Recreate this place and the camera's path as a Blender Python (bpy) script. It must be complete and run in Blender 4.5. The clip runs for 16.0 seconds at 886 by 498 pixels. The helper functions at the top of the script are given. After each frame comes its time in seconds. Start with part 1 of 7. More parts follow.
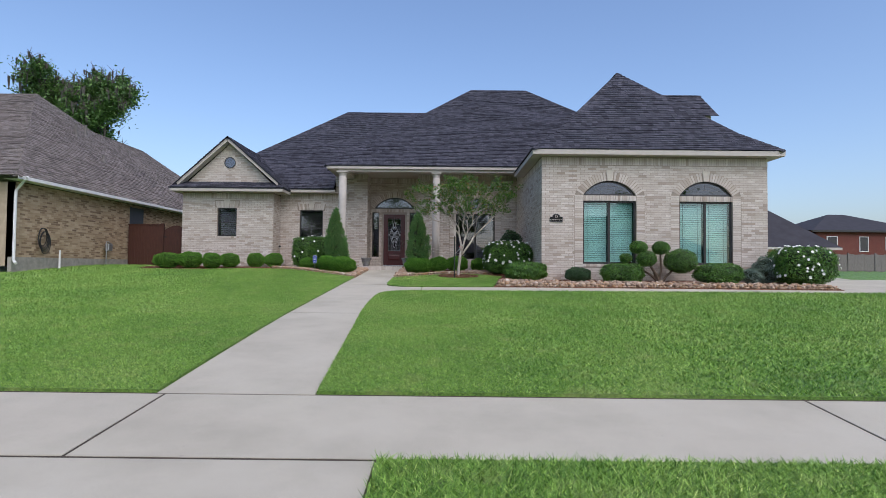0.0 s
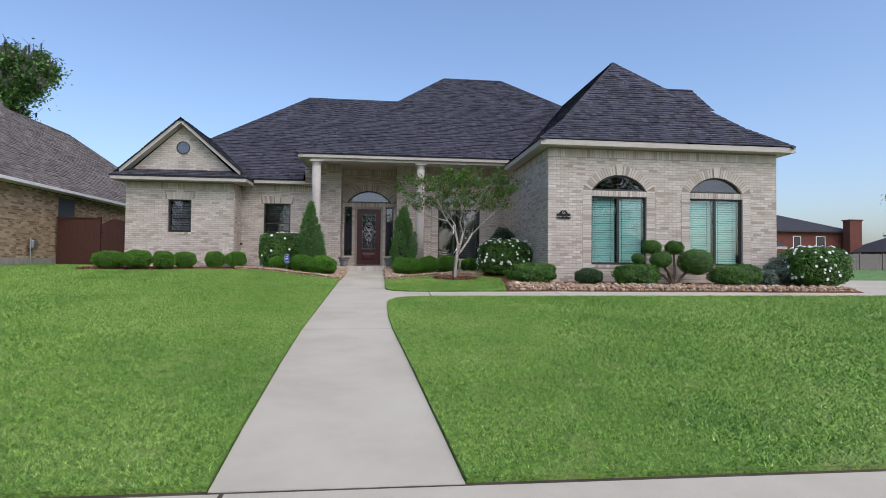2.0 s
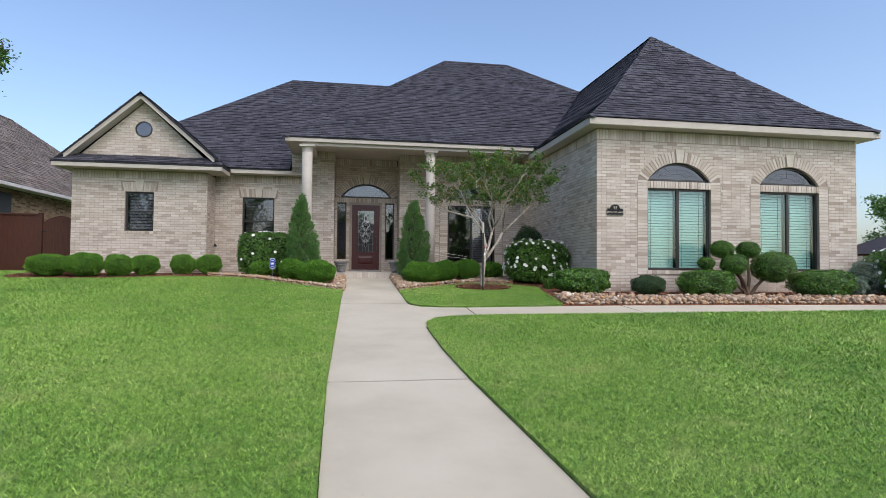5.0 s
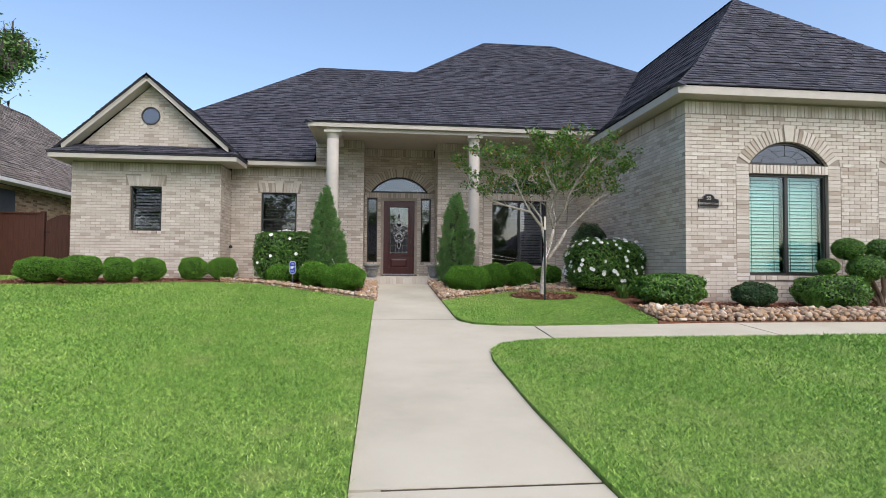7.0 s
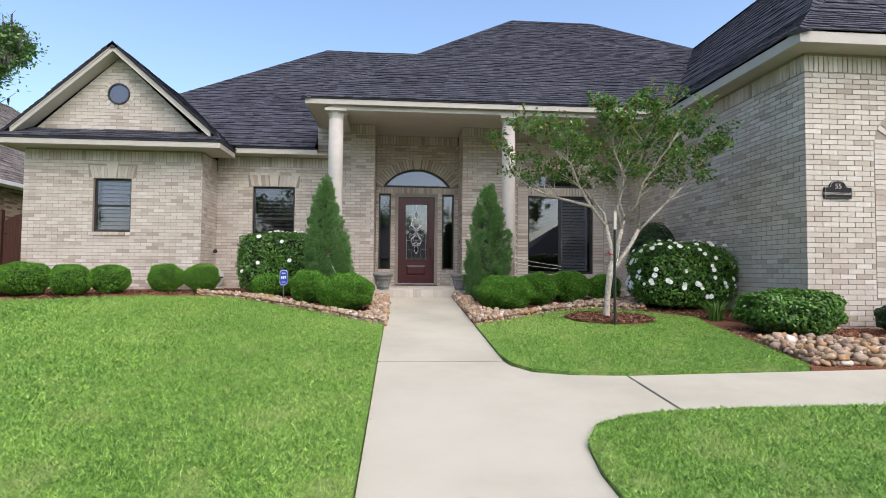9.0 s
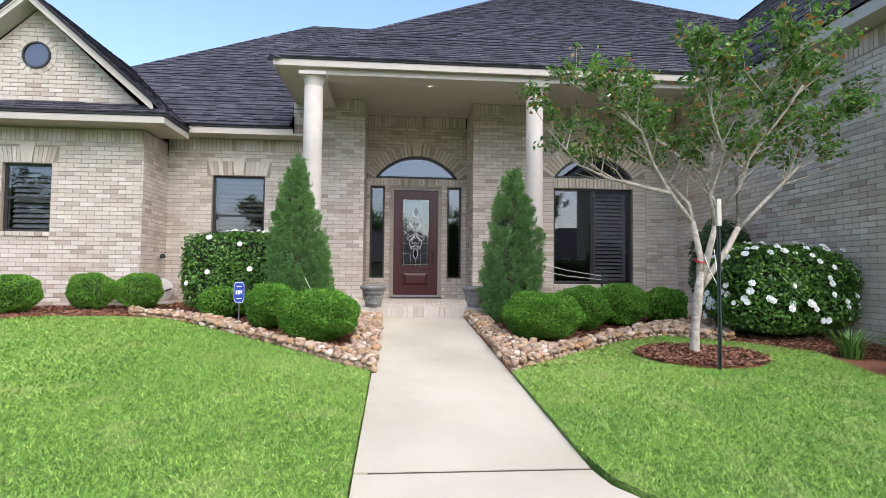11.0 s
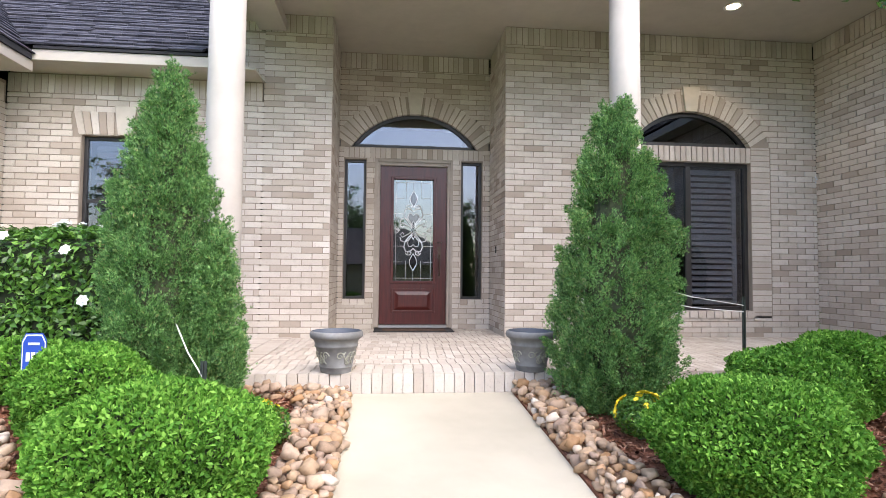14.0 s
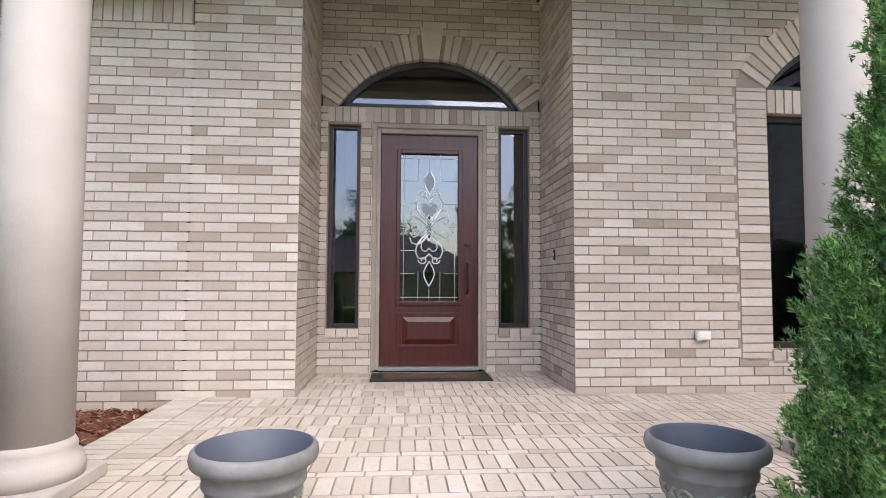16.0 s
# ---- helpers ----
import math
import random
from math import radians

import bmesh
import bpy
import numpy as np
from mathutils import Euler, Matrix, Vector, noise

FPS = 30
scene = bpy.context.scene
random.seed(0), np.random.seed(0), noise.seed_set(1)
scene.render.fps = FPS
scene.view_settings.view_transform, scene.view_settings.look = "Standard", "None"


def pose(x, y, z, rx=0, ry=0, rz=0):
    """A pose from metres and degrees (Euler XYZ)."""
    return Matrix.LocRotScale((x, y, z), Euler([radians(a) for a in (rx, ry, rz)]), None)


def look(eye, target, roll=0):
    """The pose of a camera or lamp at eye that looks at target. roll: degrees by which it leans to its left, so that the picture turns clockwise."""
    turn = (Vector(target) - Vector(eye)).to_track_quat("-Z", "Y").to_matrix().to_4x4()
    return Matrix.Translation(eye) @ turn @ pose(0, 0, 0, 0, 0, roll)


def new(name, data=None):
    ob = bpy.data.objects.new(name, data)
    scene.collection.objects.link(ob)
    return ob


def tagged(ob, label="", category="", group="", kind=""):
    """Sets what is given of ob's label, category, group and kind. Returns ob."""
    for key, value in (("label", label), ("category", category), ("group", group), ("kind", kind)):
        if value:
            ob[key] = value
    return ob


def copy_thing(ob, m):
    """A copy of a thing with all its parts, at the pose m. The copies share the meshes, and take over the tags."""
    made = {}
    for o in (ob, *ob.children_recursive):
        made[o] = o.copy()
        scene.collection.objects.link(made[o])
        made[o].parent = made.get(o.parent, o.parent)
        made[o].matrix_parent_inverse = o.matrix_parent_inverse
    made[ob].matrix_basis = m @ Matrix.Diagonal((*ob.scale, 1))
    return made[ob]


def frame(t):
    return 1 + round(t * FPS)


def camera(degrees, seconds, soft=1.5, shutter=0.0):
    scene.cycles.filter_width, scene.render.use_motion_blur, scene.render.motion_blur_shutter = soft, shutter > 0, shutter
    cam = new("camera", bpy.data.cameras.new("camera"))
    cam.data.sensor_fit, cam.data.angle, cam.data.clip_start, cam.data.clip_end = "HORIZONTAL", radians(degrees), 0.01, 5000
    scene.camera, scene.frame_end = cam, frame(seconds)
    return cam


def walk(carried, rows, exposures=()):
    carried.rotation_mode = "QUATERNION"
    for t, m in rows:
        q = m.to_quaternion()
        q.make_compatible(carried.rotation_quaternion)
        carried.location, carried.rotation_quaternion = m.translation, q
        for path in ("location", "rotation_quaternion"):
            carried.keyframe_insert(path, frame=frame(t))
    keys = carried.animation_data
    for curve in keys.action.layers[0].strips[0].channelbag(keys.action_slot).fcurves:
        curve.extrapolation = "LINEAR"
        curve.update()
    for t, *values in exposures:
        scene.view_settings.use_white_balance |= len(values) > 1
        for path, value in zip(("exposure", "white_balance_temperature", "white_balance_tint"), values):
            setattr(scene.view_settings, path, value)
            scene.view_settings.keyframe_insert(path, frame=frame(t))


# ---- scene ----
cam = camera(77.7, 16.0, soft=0.6)
PATH = [
    (0, (0.545, 1.001, 1.285), (0.54, 3.0, 1.349), 0.6),
    (0.5, (0.106, 1.318, 1.299), (0.139, 3.317, 1.361), 0.65),
    (1, (-0.285, 1.705, 1.326), (-0.181, 3.702, 1.385), 0.6),
    (1.5, (-0.704, 2.222, 1.371), (-0.534, 4.214, 1.427), 0.6),
    (2, (-1.108, 2.837, 1.382), (-0.887, 4.824, 1.437), 0.6),
    (2.5, (-1.459, 3.427, 1.405), (-1.201, 5.41, 1.462), 0.6),
    (3, (-1.764, 3.98, 1.402), (-1.484, 5.959, 1.459), 0.6),
    (3.5, (-1.981, 4.514, 1.416), (-1.69, 6.492, 1.475), 0.6),
    (6, (-2.007, 6.888, 1.485), (-1.682, 8.861, 1.549), 0.45),
    (6.5, (-2.041, 7.501, 1.492), (-1.748, 9.479, 1.557), 0.43),
    (7, (-2.056, 8.138, 1.52), (-1.845, 10.126, 1.588), 0.43),
    (7.5, (-2.017, 8.793, 1.555), (-1.843, 10.784, 1.625), 0.45),
    (8, (-1.99, 9.453, 1.585), (-1.829, 11.445, 1.656), 0.48),
    (8.5, (-2.018, 10.083, 1.618), (-1.863, 12.076, 1.693), 0.5),
    (9, (-2.028, 10.721, 1.648), (-1.874, 12.713, 1.727), 0.53),
    (11.5, (-2.034, 13.900, 1.808), (-1.852, 15.892, 1.902), 0.58),
    (12, (-2.005, 14.587, 1.854), (-1.809, 16.578, 1.950), 0.6),
    (12.5, (-1.995, 15.218, 1.900), (-1.794, 17.208, 1.994), 0.6),
    (13, (-1.991, 15.862, 1.936), (-1.785, 17.850, 2.032), 0.6),
    (13.5, (-1.991, 16.496, 1.984), (-1.787, 18.484, 2.075), 0.58),
    (14, (-1.985, 17.158, 2.020), (-1.784, 19.147, 2.113), 0.55),
    (14.5, (-1.985, 17.814, 2.066), (-1.786, 19.802, 2.161), 0.53),
    (15, (-1.975, 18.45, 2.098), (-1.777, 20.438, 2.196), 0.45),
    (15.5, (-1.935, 19.021, 2.102), (-1.766, 21.011, 2.211), 0.35),
    (16, (-1.9, 19.569, 2.114), (-1.747, 21.56, 2.233), 0.3),
]
walk(cam, [(t, look(eye, target, roll)) for t, eye, target, roll in PATH],
     exposures=[(0, 0.34, 6080, 15), (3.5, 0.5, 6300, 14), (7, 0.76, 6550, 12), (9, 0.93, 6500, 12), (12.5, 1.5, 6300, 14), (14.5, 1.74, 6450, 15), (15.5, 1.7, 6500, 15), (16, 1.5, 6450, 17)])

# ---- daylight: hazy bright sky, broad soft sun from the street side ----
world = bpy.data.worlds.new("sky")
scene.world = world
world.use_nodes = True
wn, wl = world.node_tree.nodes, world.node_tree.links
sky = wn.new("ShaderNodeTexSky")
sky.sky_type, sky.sun_disc = "NISHITA", False
SUN_ELEV, SUN_AZ = 50.0, 152.0
sky.sun_elevation, sky.sun_rotation = radians(SUN_ELEV), radians(SUN_AZ)
sky.air_density, sky.dust_density, sky.ozone_density = 1.1, 2.4, 3.2
wn["Background"].inputs["Strength"].default_value = 0.15
wl.new(sky.outputs[0], wn["Background"].inputs["Color"])
sun = new("sun", bpy.data.lights.new("sun", "SUN"))
sun.data.energy, sun.data.angle, sun.data.color = 1.25, radians(75), (1.0, 0.9, 0.76)
sd = Vector((math.sin(radians(SUN_AZ)) * math.cos(radians(SUN_ELEV)), math.cos(radians(SUN_AZ)) * math.cos(radians(SUN_ELEV)), math.sin(radians(SUN_ELEV))))
sun.matrix_world = look(sd * 60, (0, 0, 0))

# ---- materials ----
class Mat:
    """A small builder of node materials."""
    def __init__(self, name, rough=0.7, metal=0.0, spec=0.5):
        self.m = bpy.data.materials.new(name)
        self.m.use_nodes = True
        self.n, self.l = self.m.node_tree.nodes, self.m.node_tree.links
        self.b = self.n["Principled BSDF"]
        self.b.inputs["Roughness"].default_value = rough
        self.b.inputs["Metallic"].default_value = metal
        self.b.inputs["Specular IOR Level"].default_value = spec
        self.tc = self.n.new("ShaderNodeTexCoord")

    def noise(self, scale, detail=4, rough=0.55, stretch=None):
        t = self.n.new("ShaderNodeTexNoise")
        t.inputs["Scale"].default_value, t.inputs["Detail"].default_value, t.inputs["Roughness"].default_value = scale, detail, rough
        src = self.n.new("ShaderNodeNewGeometry").outputs["Position"]
        if stretch:
            mp = self.n.new("ShaderNodeMapping")
            mp.inputs["Scale"].default_value = stretch
            self.l.new(src, mp.inputs["Vector"])
            src = mp.outputs[0]
        self.l.new(src, t.inputs["Vector"])
        return t.outputs["Fac"]

    def rand(self, islands):
        if islands:
            return self.n.new("ShaderNodeNewGeometry").outputs["Random Per Island"]
        return self.n.new("ShaderNodeObjectInfo").outputs["Random"]

    def ramp(self, fac, stops):
        r = self.n.new("ShaderNodeValToRGB")
        e = r.color_ramp.elements
        while len(e) < len(stops):
            e.new(0.5)
        for el, (p, c) in zip(e, stops):
            el.position, el.color = p, (*c, 1) if len(c) == 3 else c
        self.l.new(fac, r.inputs[0])
        return r.outputs[0]

    def mix(self, fac, a, b, mode="MIX"):
        x = self.n.new("ShaderNodeMix")
        x.data_type, x.blend_type = "RGBA", mode
        for sock, v in ((x.inputs[0], fac), (x.inputs[6], a), (x.inputs[7], b)):
            if isinstance(v, (int, float)):
                sock.default_value = v
            elif isinstance(v, tuple):
                sock.default_value = (*v, 1) if len(v) == 3 else v
            else:
                self.l.new(v, sock)
        return x.outputs[2]

    def color(self, c):
        if isinstance(c, tuple):
            self.b.inputs["Base Color"].default_value = (*c, 1)
        else:
            self.l.new(c, self.b.inputs["Base Color"])
        return self

    def bump(self, h, strength=0.3, dist=0.01):
        x = self.n.new("ShaderNodeBump")
        x.inputs["Strength"].default_value, x.inputs["Distance"].default_value = strength, dist
        self.l.new(h, x.inputs["Height"])
        self.l.new(x.outputs[0], self.b.inputs["Normal"])
        return self

    def rough(self, v):
        self.l.new(v, self.b.inputs["Roughness"])
        return self


def brick_mat(name, islands, stops, stain, grit=(0.32, 0.28, 0.23)):
    k = Mat(name, 0.85, spec=0.3)
    base = k.ramp(k.rand(islands), stops)
    blotch = k.ramp(k.noise(1.7, 4), [(0.45, (0, 0, 0)), (0.72, (1, 1, 1))])
    c = k.mix(blotch, base, k.mix(0.3, base, stain))
    smear = k.ramp(k.noise(9, 4, 0.7), [(0.52, (0, 0, 0)), (0.7, (1, 1, 1))])
    c = k.mix(smear, c, k.mix(0.3, c, stain))
    fine = k.ramp(k.noise(60, 3, 0.75), [(0.3, (1, 1, 1)), (0.42, (0, 0, 0))])
    c = k.mix(fine, c, k.mix(0.55, c, grit))
    k.color(c).bump(k.noise(140, 4, 0.75), 0.5, 0.005)
    return k.m


CREAM = [(0.0, (0.36, 0.295, 0.235)), (0.07, (0.44, 0.37, 0.305)), (0.18, (0.51, 0.445, 0.375)), (0.5, (0.555, 0.495, 0.425)), (0.85, (0.6, 0.545, 0.475)), (1.0, (0.65, 0.595, 0.53))]
M_BRICK = brick_mat("brick_joined", True, CREAM, (0.36, 0.31, 0.25))
M_BRICKP = brick_mat("brick_single", False, CREAM, (0.36, 0.31, 0.25))
TAN = [(0.0, (0.19, 0.125, 0.08)), (0.3, (0.34, 0.24, 0.15)), (0.6, (0.43, 0.315, 0.2)), (1.0, (0.52, 0.4, 0.27))]
M_TANBRICK = brick_mat("tan_brick", True, TAN, (0.3, 0.19, 0.1))
REDB = [(0.0, (0.1, 0.035, 0.026)), (0.5, (0.15, 0.05, 0.037)), (1.0, (0.2, 0.07, 0.052))]
M_REDBRICK = brick_mat("red_brick", True, REDB, (0.1, 0.036, 0.03))
PAVE = [(0.0, (0.42, 0.365, 0.305)), (0.2, (0.5, 0.445, 0.38)), (0.7, (0.55, 0.5, 0.435)), (1.0, (0.59, 0.545, 0.48))]
M_PAVER = brick_mat("paver_joined", True, PAVE, (0.4, 0.34, 0.27))
M_PAVERP = brick_mat("paver_single", False, PAVE, (0.4, 0.34, 0.27))


def plain(name, c, rough=0.6, metal=0.0, var=0.12, scale=6.0, bump=0.1, bscale=80, spec=0.5):
    k = Mat(name, rough, metal, spec)
    d = tuple(v * (1 - var) for v in c)
    u = tuple(min(1, v * (1 + var)) for v in c)
    k.color(k.ramp(k.noise(scale, 5), [(0.3, d), (0.7, u)]))
    if bump:
        k.bump(k.noise(bscale, 3), bump, 0.003)
    return k.m


M_MORTAR = plain("mortar", (0.31, 0.26, 0.21), 0.95, bump=0.4)
M_TANMORTAR = plain("tan_mortar", (0.42, 0.33, 0.23), 0.95)
M_TRIM = plain("painted_trim", (0.46, 0.42, 0.365), 0.5, var=0.05)
M_SOFFIT = plain("painted_soffit", (0.46, 0.42, 0.36), 0.6, var=0.05)
M_COLUMN = plain("stucco_column", (0.46, 0.425, 0.38), 0.8, var=0.06, bump=0.25, bscale=160)
M_STONE = plain("cast_stone", (0.55, 0.5, 0.42), 0.8, var=0.1, bump=0.3)
M_BRONZE = plain("dark_bronze_frame", (0.025, 0.023, 0.022), 0.4, var=0.2)
M_FOUND = plain("foundation_concrete", (0.3, 0.28, 0.24), 0.9, var=0.2, bump=0.3)
# the dimness indoors is put into this dark colour
M_ROOM = plain("dim_interior", (0.12, 0.11, 0.1), 0.9)
M_WHITE = plain("white_paint", (0.75, 0.74, 0.72), 0.5, var=0.05)
M_BLIND = plain("white_blind", (0.72, 0.74, 0.72), 0.5, var=0.04, bump=0)
M_SHUT = plain("grey_shutter", (0.3, 0.32, 0.32), 0.5, var=0.05, bump=0)
M_BLACK = plain("black_rubber", (0.015, 0.015, 0.016), 0.7)
M_STEEL = plain("galvanised_steel", (0.4, 0.4, 0.4), 0.4, 0.8)


def shingle_mat(name, islands, stops):
    k = Mat(name, 0.9, spec=0.25)
    base = k.ramp(k.rand(islands), stops)
    spec = k.ramp(k.noise(260, 2, 0.8), [(0.35, (0.35, 0.35, 0.35)), (0.65, (1.5, 1.5, 1.5))])
    big = k.ramp(k.noise(0.7, 3), [(0.3, (0.85, 0.85, 0.85)), (0.7, (1.12, 1.12, 1.12))])
    k.color(k.mix(1.0, k.mix(1.0, base, spec, "MULTIPLY"), big, "MULTIPLY")).bump(k.noise(300, 2), 0.5, 0.004)
    return k.m


DARKS = [(0.0, (0.033, 0.033, 0.043)), (0.3, (0.049, 0.049, 0.063)), (0.6, (0.064, 0.064, 0.08)), (0.85, (0.078, 0.078, 0.096)), (1.0, (0.09, 0.09, 0.11))]
M_SHIN = shingle_mat("dark_shingle_joined", True, DARKS)
M_SHINP = shingle_mat("dark_shingle_single", False, DARKS)
M_SHINN = shingle_mat("brown_shingle", True, [(0.0, (0.125, 0.105, 0.09)), (0.5, (0.19, 0.162, 0.142)), (1.0, (0.255, 0.222, 0.198))])
M_ROOFBASE = plain("roof_felt", (0.025, 0.025, 0.03), 0.95)


def concrete_mat():
    k = Mat("pale_concrete", 0.85, spec=0.3)
    a = k.ramp(k.noise(0.9, 6, 0.6), [(0.3, (0.42, 0.382, 0.296)), (0.55, (0.505, 0.463, 0.362)), (0.75, (0.55, 0.509, 0.406))])
    warm = k.ramp(k.noise(0.45, 3), [(0.5, (0, 0, 0)), (0.75, (1, 1, 1))])
    a = k.mix(warm, a, k.mix(0.3, a, (0.5, 0.44, 0.35)))
    sp = k.ramp(k.noise(14, 2, 0.8), [(0.2, (1, 1, 1)), (0.27, (0, 0, 0))])
    a = k.mix(sp, a, (0.33, 0.3, 0.26))
    gr = k.ramp(k.noise(220, 3, 0.7), [(0.3, (0.86, 0.86, 0.86)), (0.7, (1.06, 1.06, 1.06))])
    k.color(k.mix(1.0, a, gr, "MULTIPLY")).bump(k.noise(150, 4, 0.7), 0.25, 0.003)
    return k.m


M_CONC = concrete_mat()
M_ASPHALT = plain("asphalt", (0.06, 0.06, 0.06), 0.9, var=0.25, bump=0.5)
M_SOIL = plain("dark_soil", (0.06, 0.045, 0.03), 0.95, var=0.4, bump=0.5)


def grass_mat(name, islands):
    k = Mat(name, 0.55, spec=0.3)
    big = k.ramp(k.noise(0.55, 4), [(0.3, (0.17, 0.335, 0.055)), (0.5, (0.225, 0.405, 0.068)), (0.72, (0.295, 0.465, 0.1))])
    if islands:
        r = k.ramp(k.rand(True), [(0.0, (0.28, 0.4, 0.32)), (0.3, (0.75, 0.82, 0.75)), (0.6, (1.12, 1.1, 1.1)), (0.9, (1.45, 1.32, 1.5)), (0.96, (2.1, 1.55, 2.6)), (1.0, (2.6, 1.75, 3.3))])
        mott = k.ramp(k.noise(24, 4, 0.8), [(0.36, (0.42, 0.5, 0.4)), (0.64, (1.42, 1.34, 1.38))])
        c = k.mix(1.0, k.mix(1.0, big, r, "MULTIPLY"), mott, "MULTIPLY")
    else:
        f = k.mix(1.0, k.ramp(k.noise(34, 4, 0.75), [(0.33, (0.16, 0.22, 0.15)), (0.62, (0.85, 0.85, 0.8))]), k.ramp(k.noise(7, 4, 0.7), [(0.35, (0.72, 0.78, 0.7)), (0.65, (1.18, 1.14, 1.15))]), "MULTIPLY")
        c = k.mix(1.0, big, f, "MULTIPLY")
        k.bump(k.noise(60, 4), 0.8, 0.03)
    pale = k.ramp(k.noise(2.6, 5, 0.65), [(0.52, (0, 0, 0)), (0.74, (1, 1, 1))])
    k.color(k.mix(pale, c, k.mix(0.42, c, (0.42, 0.44, 0.17))))
    return k.m


M_LAWN = grass_mat("lawn_base", False)
M_BLADE = grass_mat("grass_blade", True)


def leaf_mat(name, stops, rough=0.45, spec=0.4, trans=0.25, clump=3.0):
    k = Mat(name, rough, spec=spec)
    r = k.ramp(k.rand(True), stops)
    g = k.ramp(k.noise(clump, 3), [(0.3, (0.75, 0.78, 0.75)), (0.7, (1.2, 1.15, 1.1))])
    c = k.mix(1.0, r, g, "MULTIPLY")
    k.color(c)
    tr = k.n.new("ShaderNodeBsdfTranslucent")
    k.l.new(c, tr.inputs["Color"])
    mx = k.n.new("ShaderNodeMixShader")
    mx.inputs[0].default_value = trans
    k.l.new(k.b.outputs[0], mx.inputs[1])
    k.l.new(tr.outputs[0], mx.inputs[2])
    k.l.new(mx.outputs[0], k.n["Material Output"].inputs["Surface"])
    return k.m


M_LBUSH = leaf_mat("boxwood_leaf", [(0.0, (0.045, 0.145, 0.016)), (0.5, (0.125, 0.32, 0.038)), (1.0, (0.265, 0.5, 0.09))], 0.6, 0.18, 0.3, 6.0)
M_LDARK = leaf_mat("holly_leaf", [(0.0, (0.018, 0.055, 0.02)), (0.6, (0.04, 0.1, 0.035)), (1.0, (0.08, 0.16, 0.06))])
M_LGARD = leaf_mat("gardenia_leaf", [(0.0, (0.03, 0.09, 0.015)), (0.6, (0.085, 0.21, 0.03)), (1.0, (0.18, 0.36, 0.06))], 0.3)
M_LCYP = leaf_mat("cypress_spray", [(0.0, (0.028, 0.09, 0.028)), (0.5, (0.13, 0.3, 0.088)), (0.95, (0.3, 0.53, 0.17)), (1.0, (0.4, 0.3, 0.15))], 0.6, trans=0.35, clump=13.0)
M_LBLUE = leaf_mat("bluegreen_leaf", [(0.0, (0.09, 0.16, 0.12)), (1.0, (0.24, 0.32, 0.27))], 0.6)
M_LCRAPE = leaf_mat("crape_leaf", [(0.0, (0.035, 0.1, 0.018)), (0.6, (0.115, 0.255, 0.045)), (0.9, (0.21, 0.38, 0.08)), (0.96, (0.4, 0.16, 0.05)), (1.0, (0.42, 0.2, 0.06))], trans=0.42)
M_LTREE = leaf_mat("tree_leaf", [(0.0, (0.05, 0.11, 0.03)), (0.7, (0.12, 0.24, 0.06)), (1.0, (0.2, 0.35, 0.1))])
M_LGRASSY = leaf_mat("strap_leaf", [(0.0, (0.05, 0.13, 0.02)), (1.0, (0.13, 0.27, 0.05))])
# near-black, stands in for the shade deep inside the foliage
M_CORE = plain("inner_shade", (0.02, 0.03, 0.012), 0.95, var=0.4)
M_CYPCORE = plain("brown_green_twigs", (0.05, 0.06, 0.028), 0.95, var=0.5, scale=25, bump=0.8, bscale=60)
M_TWIG = plain("brown_twig", (0.1, 0.07, 0.045), 0.9, var=0.3)


def bark_mat():
    k = Mat("pale_mottled_bark", 0.85, spec=0.2)
    k.color(k.ramp(k.noise(22, 5, 0.65), [(0.25, (0.2, 0.165, 0.125)), (0.5, (0.4, 0.35, 0.29)), (0.7, (0.56, 0.51, 0.44))])).bump(k.noise(60, 4), 0.5, 0.006)
    return k.m


M_BARK = bark_mat()
M_DARKBARK = plain("grey_bark", (0.12, 0.1, 0.085), 0.95, var=0.3, bump=0.6)
M_PETAL = plain("white_petal", (0.85, 0.85, 0.8), 0.5, var=0.04, bump=0)
M_YELLOW = plain("yellow_petal", (0.8, 0.6, 0.02), 0.5, var=0.1, bump=0)


def rock_mat(name, islands):
    k = Mat(name, 0.75, spec=0.35)
    base = k.ramp(k.rand(islands), [(0.0, (0.24, 0.165, 0.11)), (0.15, (0.42, 0.31, 0.22)), (0.35, (0.53, 0.4, 0.27)), (0.5, (0.46, 0.27, 0.13)), (0.65, (0.6, 0.47, 0.36)), (0.8, (0.36, 0.27, 0.21)), (0.93, (0.56, 0.45, 0.34)), (1.0, (0.78, 0.72, 0.64))])
    v = k.ramp(k.noise(14, 5, 0.6), [(0.3, (0.56, 0.53, 0.49)), (0.7, (0.96, 0.91, 0.86))])
    k.color(k.mix(1.0, base, v, "MULTIPLY")).bump(k.noise(70, 4), 0.3, 0.006)
    return k.m


M_ROCK, M_ROCKP = rock_mat("river_stone_joined", True), rock_mat("river_stone_single", False)


def mulch_mat(islands):
    k = Mat("mulch_chip" if islands else "mulch_bed", 0.9, spec=0.2)
    f = k.rand(True) if islands else k.noise(45, 5, 0.7)
    k.color(k.ramp(f, [(0.15, (0.08, 0.033, 0.02)), (0.5, (0.24, 0.1, 0.058)), (0.8, (0.38, 0.19, 0.12)), (1.0, (0.47, 0.3, 0.21))]))
    k.bump(k.noise(70, 4), 1.0, 0.02)
    return k.m


M_CHIP, M_MULCH = mulch_mat(True), mulch_mat(False)


